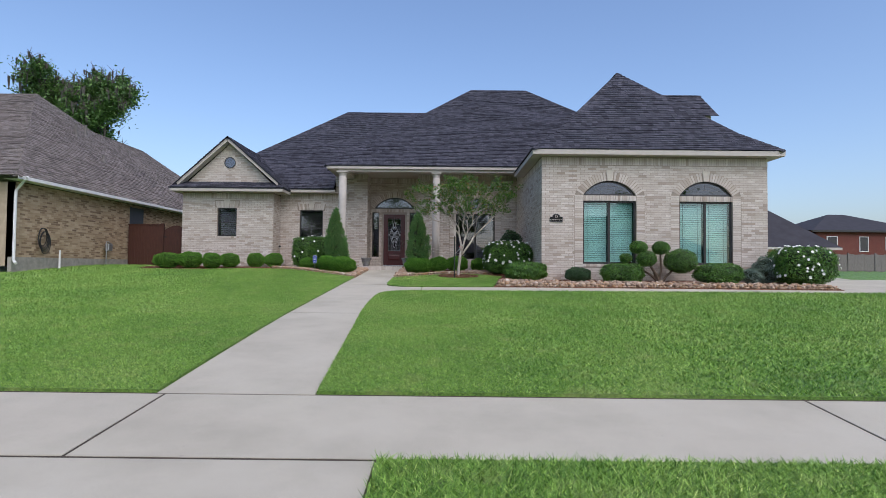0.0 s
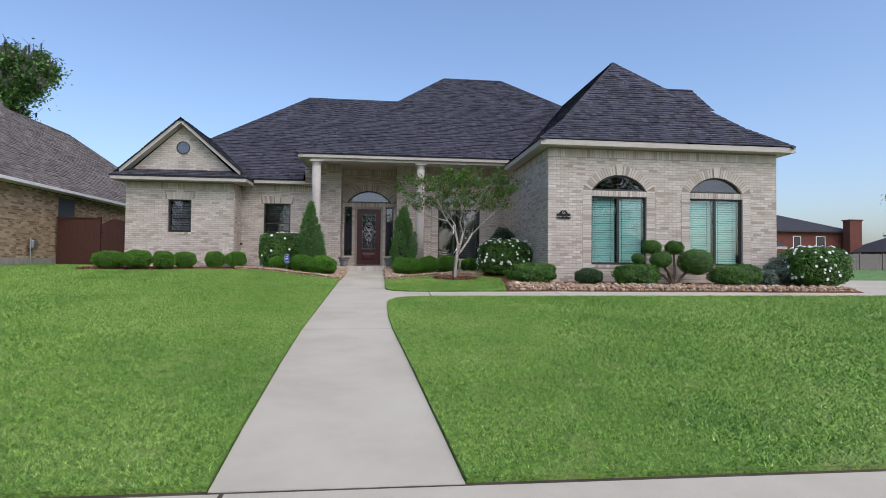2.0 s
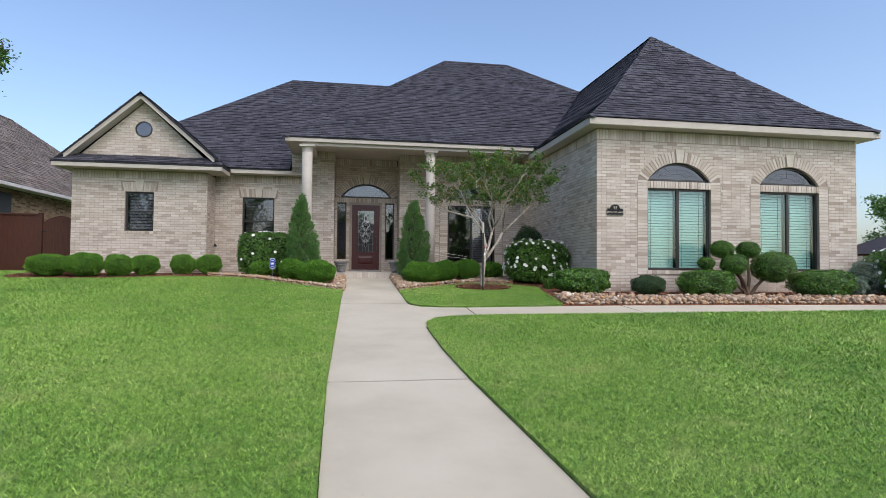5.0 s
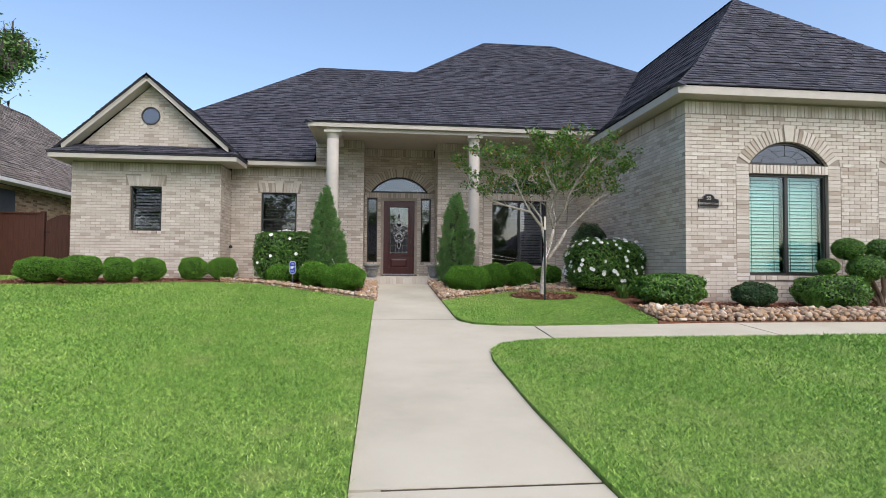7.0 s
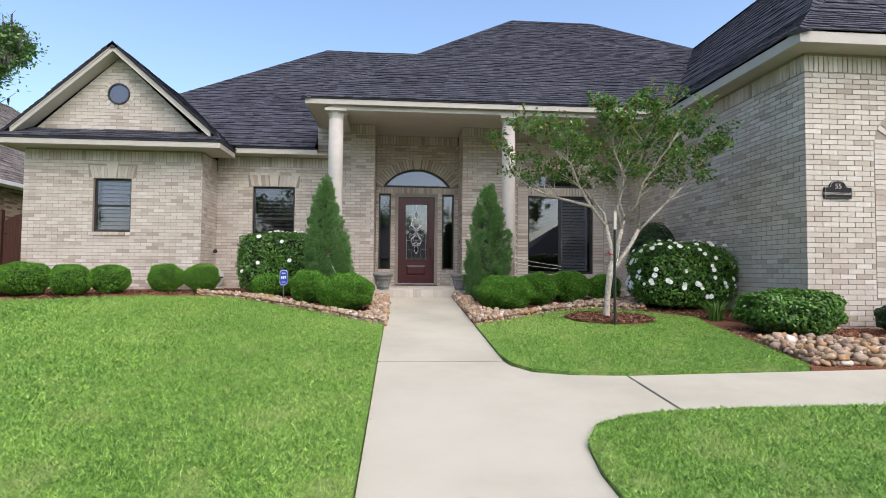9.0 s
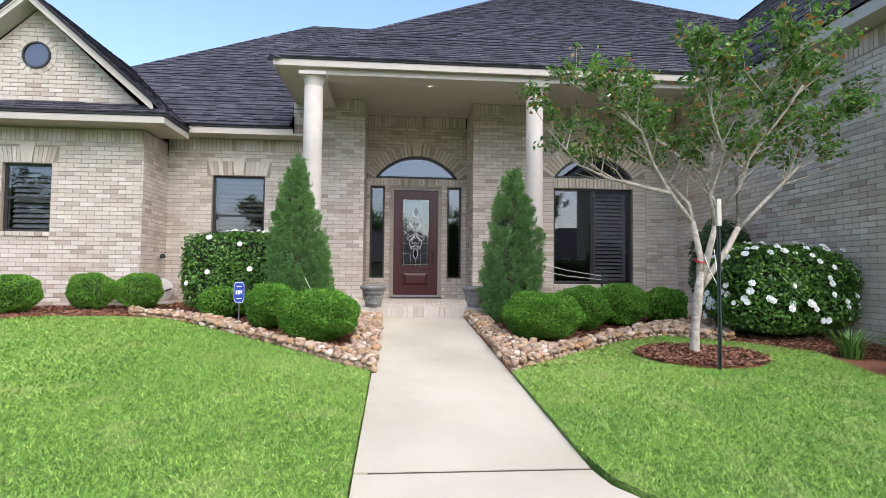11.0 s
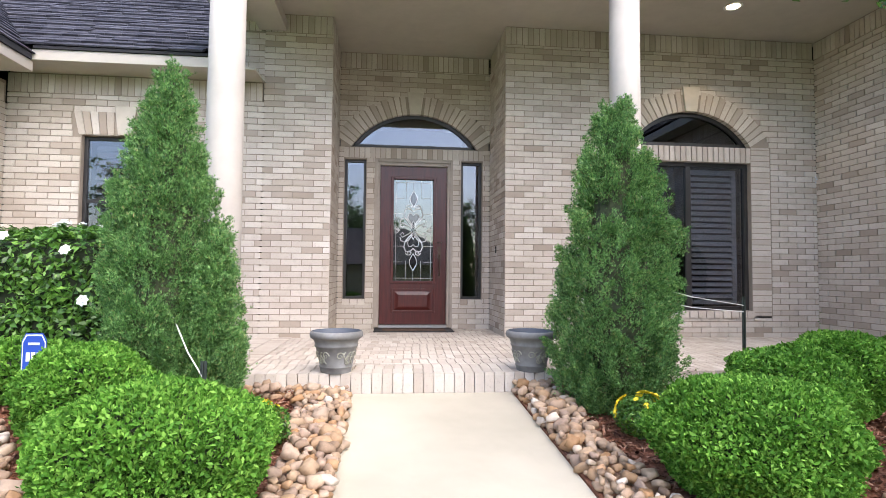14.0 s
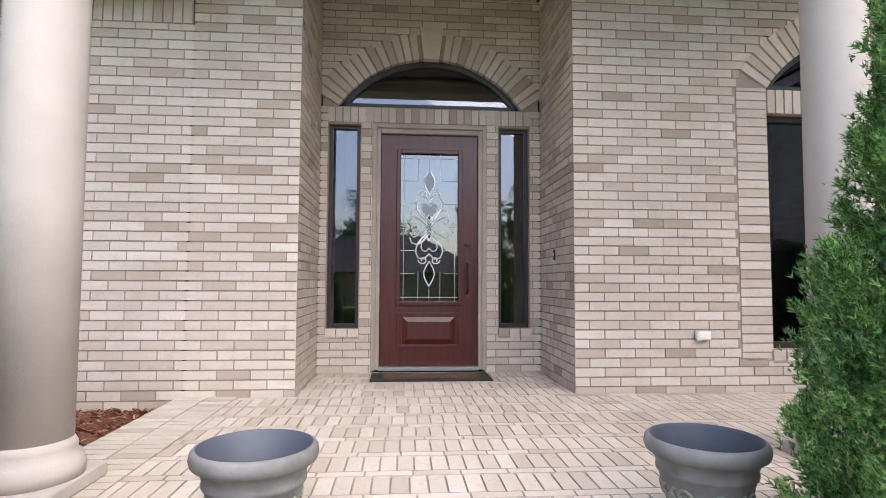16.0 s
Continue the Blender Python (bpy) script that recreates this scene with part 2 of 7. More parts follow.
def wood_mat(name, a, b, rough=0.35, stretch=(14, 14, 1.2)):
    k = Mat(name, rough)
    k.color(k.ramp(k.noise(3, 6, 0.6, stretch), [(0.3, a), (0.7, b)])).bump(k.noise(8, 5, 0.6, stretch), 0.12, 0.003)
    return k.m


M_DOOR = wood_mat("mahogany_door", (0.045, 0.007, 0.006), (0.085, 0.013, 0.01), 0.33)
M_FENCE = wood_mat("stained_fence_board", (0.045, 0.014, 0.008), (0.085, 0.027, 0.015), 0.65)
M_GREYFENCE = wood_mat("weathered_board", (0.13, 0.12, 0.11), (0.22, 0.2, 0.18), 0.9)


def glass_mat(name, tint, low=0.07, high=0.85, rough=0.0):
    k = Mat(name)
    k.n.remove(k.b)
    t, g, x = k.n.new("ShaderNodeBsdfTransparent"), k.n.new("ShaderNodeBsdfGlossy"), k.n.new("ShaderNodeMixShader")
    t.inputs["Color"].default_value = (*tint, 1)
    g.inputs["Roughness"].default_value = rough
    g.inputs["Color"].default_value = (0.95, 0.97, 1, 1)
    f = k.n.new("ShaderNodeLayerWeight")
    f.inputs["Blend"].default_value = 0.5
    p = k.n.new("ShaderNodeMath")
    p.operation = "POWER"
    p.inputs[1].default_value = 4.0
    m = k.n.new("ShaderNodeMath")
    m.operation = "MULTIPLY_ADD"
    m.inputs[1].default_value, m.inputs[2].default_value = high, low
    k.l.new(f.outputs["Facing"], p.inputs[0])
    k.l.new(p.outputs[0], m.inputs[0])
    k.l.new(m.outputs[0], x.inputs[0])
    k.l.new(t.outputs[0], x.inputs[1])
    k.l.new(g.outputs[0], x.inputs[2])
    k.l.new(x.outputs[0], k.n["Material Output"].inputs["Surface"])
    return k.m


M_GLASS = glass_mat("tinted_window_glass", (0.72, 0.9, 0.88), 0.07)
M_GLASSD = glass_mat("dark_window_glass", (0.7, 0.71, 0.76), 0.1)
M_GLASSF = glass_mat("violet_fanlight_glass", (0.22, 0.21, 0.28), 0.1)
M_LEADED = glass_mat("leaded_door_glass", (0.5, 0.58, 0.57), 0.15, 0.7, 0.02)

# ---- building helpers ----
class M:
    """Collects vertices and faces of one mesh."""
    def __init__(self):
        self.v, self.f = [], []

    def add(self, verts, faces):
        n = len(self.v)
        self.v += [tuple(p) for p in verts]
        self.f += [tuple(i + n for i in f) for f in faces]
        return self

    def box(self, x0, x1, y0, y1, z0, z1):
        return self.add([(x, y, z) for z in (z0, z1) for y in (y0, y1) for x in (x0, x1)],
                        [(0, 2, 3, 1), (4, 5, 7, 6), (0, 1, 5, 4), (2, 6, 7, 3), (0, 4, 6, 2), (1, 3, 7, 5)])

    def loft(self, rings, cap=True, close=True):
        n = len(rings[0])
        base = len(self.v)
        for r in rings:
            self.v += [tuple(p) for p in r]
        for k in range(len(rings) - 1):
            for i in range(n if close else n - 1):
                j = (i + 1) % n
                a = base + k * n
                self.f.append((a + i, a + j, a + n + j, a + n + i))
        if cap:
            self.f.append(tuple(base + i for i in reversed(range(n))))
            self.f.append(tuple(base + (len(rings) - 1) * n + i for i in range(n)))
        return self

    def lathe(self, profile, n=32, c=(0, 0, 0), cap=True):
        return self.loft([[(c[0] + r * math.cos(2 * math.pi * i / n), c[1] + r * math.sin(2 * math.pi * i / n), c[2] + z) for i in range(n)] for r, z in profile], cap)

    def tube(self, pts, radii, n=8):
        rings = []
        pts = [Vector(p) for p in pts]
        up = Vector((0.13, 0.31, 0.94))
        for i, p in enumerate(pts):
            d = (pts[min(i + 1, len(pts) - 1)] - pts[max(i - 1, 0)]).normalized()
            a = d.cross(up)
            if a.length < 0.05:
                a = d.cross(Vector((1, 0, 0)))
            a.normalize()
            b = d.cross(a)
            r = radii[i] if isinstance(radii, (list, tuple)) else radii
            rings.append([p + (a * math.cos(2 * math.pi * k / n) + b * math.sin(2 * math.pi * k / n)) * r for k in range(n)])
        return self.loft(rings)

    def prism(self, poly, z0, z1):
        n = len(poly)
        return self.loft([[(x, y, z0) for x, y in poly], [(x, y, z1) for x, y in poly]])

    def data(self, name):
        me = bpy.data.meshes.new(name)
        me.from_pydata(self.v, [], self.f)
        return me

    def ob(self, name, mat, parent=None, label="", smooth=False, bevel=0.0):
        me = self.data(name)
        me.materials.append(mat)
        if smooth:
            me.polygons.foreach_set("use_smooth", [True] * len(me.polygons))
        o = new(name, me)
        if parent:
            o.parent = parent
        if label:
            o["label"] = label
        if bevel:
            b = o.modifiers.new("bevel", "BEVEL")
            b.width, b.segments, b.limit_method = bevel, 2, "ANGLE"
        return o


def thing(name, loc, label, category, group="", kind=""):
    e = new(name)
    e.empty_display_size = 0.1
    e.matrix_world = loc if isinstance(loc, Matrix) else pose(*loc)
    return tagged(e, label, category, group, kind)


def part(name, m, material, parent, label="", smooth=False, bevel=0.0):
    return m.ob(name, material, parent, label, smooth, bevel)


def arrays_ob(name, verts, nper, mat, parent=None):
    """One mesh out of a long array of points, with faces of nper corners each."""
    me = bpy.data.meshes.new(name)
    nv = len(verts)
    nf = nv // nper
    me.vertices.add(nv)
    me.vertices.foreach_set("co", np.asarray(verts, dtype=np.float32).ravel())
    me.loops.add(nv)
    me.loops.foreach_set("vertex_index", np.arange(nv, dtype=np.int32))
    me.polygons.add(nf)
    me.polygons.foreach_set("loop_start", np.arange(0, nv, nper, dtype=np.int32))
    me.polygons.foreach_set("loop_total", np.full(nf, nper, dtype=np.int32))
    me.update(calc_edges=True)
    me.materials.append(mat)
    o = new(name, me)
    if parent:
        o.parent = parent
    return o


def gz(y):
    """Height of the sloping front yard."""
    if y < 4.66:
        return max(-0.12, (y - 4.66) * 0.05)
    if y < 6:
        return (y - 4.66) * 0.079
    if y < 21.4:
        return 0.106 + (y - 6) * 0.0662
    return min(1.1255 + (y - 21.4) * 0.04, 1.165) + max(0, min(1, (y - 40) / 30)) * 0.3


BREAKS = (2.26, 4.66, 6.0, 21.4, 22.5)


def clip_y(poly, y, keep_above):
    out = []
    for i, a in enumerate(poly):
        b = poly[(i + 1) % len(poly)]
        ia, ib = (a[1] >= y) == keep_above, (b[1] >= y) == keep_above
        if ia:
            out.append(a)
        if ia != ib:
            s = (y - a[1]) / (b[1] - a[1])
            out.append((a[0] + s * (b[0] - a[0]), y))
    return out


def on_slope(poly, lift, drop=0.12):
    """A slab that follows the sloping yard: top faces, and sides drop metres deep."""
    m = M()
    ys = [-1e9, *BREAKS, 1e9]
    for lo, hi in zip(ys, ys[1:]):
        p = clip_y(clip_y(poly, lo, True), hi, False) if lo > -1e8 or hi < 1e8 else poly
        if len(p) >= 3:
            m.add([(x, y, gz(y) + lift) for x, y in p], [tuple(range(len(p)))])
    n = len(poly)
    for i, a in enumerate(poly):
        b = poly[(i + 1) % n]
        m.add([(a[0], a[1], gz(a[1]) + lift), (b[0], b[1], gz(b[1]) + lift), (b[0], b[1], gz(b[1]) + lift - drop), (a[0], a[1], gz(a[1]) + lift - drop)], [(3, 2, 1, 0)])
    return m


def inside(poly, x, y):
    """Which of the points (arrays) lie in the polygon."""
    r = np.zeros(x.shape, bool)
    for i, a in enumerate(poly):
        b = poly[(i + 1) % len(poly)]
        if a[1] == b[1]:
            continue
        c = ((a[1] > y) != (b[1] > y)) & (x < (b[0] - a[0]) * (y - a[1]) / (b[1] - a[1]) + a[0])
        r ^= c
    return r


# ---- rows of pieces on a plane ----
def spans(poly, v):
    """Where a horizontal line at v cuts a polygon in (u, v)."""
    xs = []
    for i, a in enumerate(poly):
        b = poly[(i + 1) % len(poly)]
        if (a[1] > v) != (b[1] > v):
            xs.append(a[0] + (v - a[1]) / (b[1] - a[1]) * (b[0] - a[0]))
    xs.sort()
    return list(zip(xs[::2], xs[1::2]))


def rows_of(poly, h, w, joint, holes=(), shift=0.5, v0=None, jitter=0.0, rnd=None):
    """Lays pieces h by w in running rows over the polygon; holes are functions of v that give a span or None. Yields quads in (u, v)."""
    lo, hi = min(p[1] for p in poly), max(p[1] for p in poly)
    v = lo if v0 is None else v0
    umin = min(p[0] for p in poly)
    k = 0
    eps = 1e-4
    while v < hi - 0.012:
        a, b = max(v, lo), min(v + h - joint, hi)
        sa, sb = spans(poly, a + eps), spans(poly, b - eps)
        k += 1
        for (l0, r0), (l1, r1) in zip(sa, sb):
            cuts = [(min(l0, l1), max(r0, r1))]
            for hole in holes:
                s = hole((a + b) / 2)
                if s:
                    nxt = []
                    for c in cuts:
                        if s[1] <= c[0] or s[0] >= c[1]:
                            nxt.append(c)
                            continue
                        if s[0] - c[0] > 0.02:
                            nxt.append((c[0], s[0] - joint))
                        if c[1] - s[1] > 0.02:
                            nxt.append((s[1] + joint, c[1]))
                    cuts = nxt
            for c0, c1 in cuts:
                off = (shift * (k % 2) if shift else 0) * w + (rnd.uniform(-jitter, jitter) if jitter else 0)
                u = umin + math.floor((c0 - umin - off) / w) * w + off
                while u < c1 - 0.012:
                    x0, x1 = max(u, c0), min(u + w - joint, c1)
                    u += w
                    if x1 - x0 < 0.012:
                        continue
                    q = [(min(max(x0, l0), r0), a), (min(max(x1, l0), r0), a), (min(max(x1, l1), r1), b), (min(max(x0, l1), r1), b)]
                    if max(q[1][0] - q[0][0], q[2][0] - q[3][0]) > 0.01:
                        yield q
        v += h


def lay(quads, to3d, depth, mat_single, mat_joined, parent, name, singles=0, near=None, tilt=0.0):
    """Turns quads into bricks or shingles: up to `singles` of them as objects, the rest joined. to3d(u, v, d) gives a place d metres proud of the plane."""
    quads = list(quads)
    pick = set()
    if singles:
        order = sorted(range(len(quads)), key=lambda i: near(quads[i]))
        pick = set(order[:singles])
    cache, rest = {}, M()
    F = [(0, 1, 2, 3), (0, 4, 5, 1), (1, 5, 6, 2), (2, 6, 7, 3), (3, 7, 4, 0)]
    o0 = Vector(to3d(0, 0, 0))
    deep = depth
    for i, q in enumerate(quads):
        depth = deep + (0.009 * ((i * 7919) % 13 % 2) if tilt else 0.0)
        if i in pick:
            cu, cv = sum(p[0] for p in q) / 4, sum(p[1] for p in q) / 4
            key = (depth, *(round(c, 3) for p in q for c in (p[0] - cu, p[1] - cv)))
            if key not in cache:
                vs = [Vector(to3d(p[0] - cu, p[1] - cv, depth + (tilt if k < 2 else 0))) - o0 for k, p in enumerate(q)]
                vs += [Vector(to3d(p[0] - cu, p[1] - cv, 0)) - o0 for p in q]
                m = M().add(vs, F)
                me = m.data(name)
                me.materials.append(mat_single)
                cache[key] = me
            o = new(name, cache[key])
            o.parent = parent
            o.location = to3d(cu, cv, 0)
        else:
            vs = [to3d(p[0], p[1], depth + (tilt if k < 2 else 0)) for k, p in enumerate(q)] + [to3d(p[0], p[1], 0) for p in q]
            rest.add(vs, F)
    if rest.v:
        r = rest.ob(name + "_field", mat_joined, parent)
        r["kind"] = "stuff"


def arch_hole(cx, half, spring, rise, extra):
    """The span of a segmental arch widened by extra."""
    R = (half * half + rise * rise) / (2 * rise)
    cz = spring + rise - R
    def f(v):
        if v < spring or v > cz + R + extra:
            return None
        s = math.sqrt(max(0, (R + extra) ** 2 - (v - cz) ** 2))
        s = min(s, half + extra)
        return (cx - s, cx + s)
    return f


def rect_hole(x0, x1, z0, z1):
    return lambda v: (x0, x1) if z0 < v < z1 else None

# ---- ground, paving, lawns ----
def ground_sheet():
    xs = [-700, -200, -60, -20, 0, 20, 60, 200, 700]
    ys = [-700, -200, -60, -20, 0, *BREAKS, 30, 40, 50, 60, 70, 90, 200, 700]
    m = M()
    m.v = [(x, y, gz(y) - 0.05) for y in ys for x in xs]
    n = len(xs)
    m.f = [(j * n + i, j * n + i + 1, (j + 1) * n + i + 1, (j + 1) * n + i) for j in range(len(ys) - 1) for i in range(n - 1)]
    return tagged(m.ob("ground", M_LAWN), "green grass ground of the neighbourhood", "ground", kind="structure")


ground_sheet()
WX0, WX1 = -2.23, -1.025
LAWN_L = [(-2.05, 6.03), (-2.1, 7.0), (-2.175, 9.0), (-2.225, 10.96), (-2.23, 13.0), (-2.24, 16.2), (-2.24, 18.0), (-2.52, 18.25), (-3.0, 18.82), (-3.85, 19.73), (-4.4, 20.3), (-4.97, 20.83), (-5.9, 21.24), (-6.5, 21.15), (-8.0, 20.5), (-8.7, 20.38), (-10.3, 20.5), (-10.7, 21.4), (-10.7, 24.6), (-13.15, 24.6), (-13.15, 18.4), (-45, 18.4), (-45, 6.03)]
LAWN_R = [(-0.6, 6.03), (45, 6.03), (45, 15.2), (11, 14.8), (6, 14.62), (1.5, 14.5), (0.37, 14.47), (-0.2, 14.42), (-0.5, 14.34), (-0.77, 14.18), (-0.93, 13.88), (-0.985, 13.5), (-0.99, 13.2), (-0.985, 12.0), (-0.935, 10.86), (-0.8, 9.0), (-0.665, 7.0)]
ISLAND = [(-1.02, 16.2), (-0.97, 15.85), (-0.83, 15.61), (-0.5, 15.5), (0.0, 15.47), (0.83, 15.56), (1.85, 15.68), (2.02, 16.6), (2.2, 17.8), (2.4, 18.7), (1.9, 19.25), (1.2, 19.66), (0.5, 19.3), (-0.36, 18.55), (-1.02, 17.95)]
VERGE = [(0.12, 4.62), (0.12, 2.3), (45, 2.3), (45, 4.62)]
for nm, poly, lab in (("lawn_1", LAWN_L, "thick green mown lawn beside the front walk"), ("lawn_2", LAWN_R, "broad green mown front lawn"), ("lawn_3", ISLAND, "small curved grass island below the porch bed"), ("lawn_4", VERGE, "grass verge between pavement and street")):
    tagged(on_slope(poly, 0.035).ob(nm, M_LAWN), lab, "lawn", kind="structure")

J = 0.014
PAVE_T = thing("pavement", (0, 0, 0), "pale concrete pavement and front walk in slabs with dark joints", "pavement", kind="structure")
SLABS = []
xs = [-45, -22, -9.8, -5.9, -1.96, 3.8, 7.7, 11.6, 20, 45]
for a, b in zip(xs, xs[1:]):
    SLABS.append([(a + J, 4.66 + J), (b - J, 4.66 + J), (b - J, 6.0 - J), (a + J, 6.0 - J)])
SLABS.append([(-4.5, 2.3), (0.1, 2.3), (0.1, 4.65 - J), (-4.5, 4.65 - J)])
for a, b in ((6.0, 10.86), (10.86, 16.02)):
    if b < 15:
        SLABS.append([(-2.04, a + J), (-0.61, a + J), (-0.675, 7.0), (-0.81, 9.0), (-0.943, b - J), (-2.218, b - J), (-2.168, 9.0), (-2.09, 7.0)])
SLABS.append([(-2.218, 10.86 + J), (-0.943, 10.86 + J), (-0.992, 12.0), (-0.997, 13.2), (-0.992, 13.5), (-0.937, 13.868), (-0.778, 14.172), (-0.51, 14.332), (-0.2, 14.4), (-0.03 - J, 14.42), (-0.03 - J, 15.45), (-0.5, 15.48), (-0.84, 15.59), (-0.99, 15.83), (WX1, 16.02 - J), (WX0, 16.02 - J), (-2.222, 13.0)])
SLABS.append([(WX0, 16.02 + J), (WX1, 16.02 + J), (WX1, 21.32), (WX0, 21.32)])
px = [-0.03, 3.0, 5.9, 8.6, 11.2]
for a, b in zip(px, px[1:]):
    SLABS.append([(a + J, 14.42 + 0.033 * a), (b - J, 14.42 + 0.033 * b), (b - J, min(15.66, 15.45 + 0.12 * b)), (a + J, min(15.66, 15.45 + 0.12 * a))])
SLABS.append([(11.2, 14.82), (45, 15.2), (45, 19.2), (14, 19.2), (14, 40), (11.35, 40), (11.35, 17.2), (11.2, 15.7)])
for p in SLABS:
    part("slab", on_slope(p, 0.01, 0.1), M_CONC, PAVE_T)
part("joint_soil", on_slope([(-45, 4.6), (45, 4.6), (45, 6.04), (-45, 6.04)], 0.005, 0.05).add(*(lambda m: (m.v, m.f))(on_slope([(WX0 + 0.26, 6.04), (WX1 + 0.3, 6.04), (WX1 + 0.01, 13.0), (WX1 + 0.01, 21.2), (WX0 - 0.03, 21.2)], 0.005, 0.05))), M_SOIL, PAVE_T)
tagged(on_slope([(-300, -9), (300, -9), (300, 2.0), (-300, 2.0)], 0.0).ob("road", M_ASPHALT), "plain grey street behind the pavement", "road", kind="structure")

# mulch beds
BED_L = [(-2.24, 18.02), (-2.24, 21.33), (-3.5, 21.33), (-3.5, 23.75), (-6.25, 23.75), (-6.25, 22.75), (-10.3, 22.75), (-10.68, 22.7), (-10.68, 21.4), (-10.28, 20.52), (-8.7, 20.4), (-8.0, 20.52), (-6.5, 21.17), (-5.9, 21.26), (-4.97, 20.85), (-4.4, 20.32), (-3.85, 19.75), (-3.0, 18.84), (-2.52, 18.27)]
BED_R = [(-1.02, 17.97), (-0.36, 18.57), (0.5, 19.32), (1.2, 19.68), (1.9, 19.27), (2.42, 18.7), (2.22, 17.8), (2.04, 16.6), (1.87, 15.69), (11.2, 15.69), (11.33, 17.2), (11.33, 17.86), (3.5, 17.86), (3.5, 21.33), (-1.02, 21.33)]
for nm, poly in (("flower_bed_1", BED_L), ("flower_bed_2", BED_R)):
    tagged(on_slope(poly, 0.02).ob(nm, M_MULCH), "red-brown bark mulch bed along the house", "flower bed", kind="structure")

# ---- the house: brick walls ----
BH, BW, BJ = 0.0715, 0.238, 0.010


def wall(name, o, ud, nd, outline, holes, rects, label, singles=0, near=None, th=0.22, soldier=None, z0=None, jambs=()):
    """A brick wall: a mortar body with openings (rects: x0, x1, z0, z1 in wall units) and bricks proud of it. o: a corner on the brick face."""
    ux, uy = ud
    nx, ny = nd
    P = lambda u, v, d: (o[0] + ux * u + nx * (d - 0.008), o[1] + uy * u + ny * (d - 0.008), v)
    body = M()
    us = sorted({outline[0] + 0.014, outline[1] - 0.014, *[r[0] for r in rects], *[r[1] for r in rects]})
    zs = sorted({outline[2], outline[3], *[r[2] for r in rects], *[r[3] for r in rects]})
    for a, b in zip(us, us[1:]):
        for c, d in zip(zs, zs[1:]):
            m0, m1 = (a + b) / 2, (c + d) / 2
            if any(r[0] < m0 < r[1] and r[2] < m1 < r[3] for r in rects):
                continue
            body.add([P(u, v, t) for v in (c, d) for t in (0, -th) for u in (a, b)],
                     [(0, 2, 3, 1), (4, 5, 7, 6), (0, 1, 5, 4), (2, 6, 7, 3), (0, 4, 6, 2), (1, 3, 7, 5)])
    w = tagged(body.ob(name, M_MORTAR), label, "wall", kind="structure")
    top = outline[3]
    hs = list(holes)
    quads = []
    if soldier:
        s0, s1 = soldier
        quads += [[(u, s0), (u + BH - BJ, s0), (u + BH - BJ, s1), (u, s1)] for u in np.arange(outline[0], outline[1] - 0.05, BH) if not any((f((s0 + s1) / 2) or (9e9, -9e9))[0] < u + 0.03 < (f((s0 + s1) / 2) or (9e9, -9e9))[1] for f in holes)]
        top = s0 - BJ
    poly = [(outline[0], outline[2]), (outline[1], outline[2]), (outline[1], top), (outline[0], top)]
    for j0, j1, jz0, jz1 in jambs:
        hs.append(rect_hole(j0, j1, jz0, jz1))
        quads += [[(j0 + 0.004, v), (j1 - 0.004, v), (j1 - 0.004, min(v + BH - BJ, jz1)), (j0 + 0.004, min(v + BH - BJ, jz1))] for v in np.arange(jz0, jz1 - 0.02, BH)]
    quads += list(rows_of(poly, BH, BW, BJ, hs, 0.5, v0=z0))
    lay(quads, P, 0.008, M_BRICKP, M_BRICK, w, "brick", singles, near)
    return w, P


def ring(w, P, cx, half, spring, rise, thick, n, key=True):
    """Radial bricks of a segmental arch with a cast keystone."""
    R = (half * half + rise * rise) / (2 * rise)
    cz = spring + rise - R
    a0 = math.asin(min(1, half / R))
    for i in range(n):
        t0, t1 = -a0 + 2 * a0 * i / n + 0.0085 / R, -a0 + 2 * a0 * (i + 1) / n - 0.0085 / R
        if key and abs((t0 + t1) / 2) < 0.065 / R * 1.6:
            continue
        q = [(cx + r * math.sin(t), cz + r * math.cos(t)) for r, t in ((R, t0), (R, t1), (R + thick, t1), (R + thick, t0))]
        m = M().add([P(u, v, 0.013) for u, v in q] + [P(u, v, -0.09) for u, v in q], [(0, 1, 2, 3), (0, 4, 5, 1), (1, 5, 6, 2), (2, 6, 7, 3), (3, 7, 4, 0)])
        part("arch_brick", m, M_BRICKP, w)
    # mortar behind the ring
    m = M()
    k = 24
    m.loft([[P(cx + (R + e) * math.sin(t), cz + (R + e) * math.cos(t), d) for e, d in ((0.002, 0.005), (thick - 0.004, 0.005), (thick - 0.004, -0.08), (0.002, -0.08))] for t in np.linspace(-a0, a0, k)])
    part("arch_mortar", m, M_MORTAR, w)
    if key:
        zt, zb = cz + R + thick + 0.05, cz + R - 0.005
        q = [(cx - 0.075, zb), (cx + 0.075, zb), (cx + 0.115, zt), (cx - 0.115, zt)]
        part("keystone", M().add([P(u, v, 0.03) for u, v in q] + [P(u, v, -0.05) for u, v in q], [(0, 1, 2, 3), (0, 4, 5, 1), (1, 5, 6, 2), (2, 6, 7, 3), (3, 7, 4, 0)]), M_STONE, w, "pale cast stone keystone", bevel=0.006)


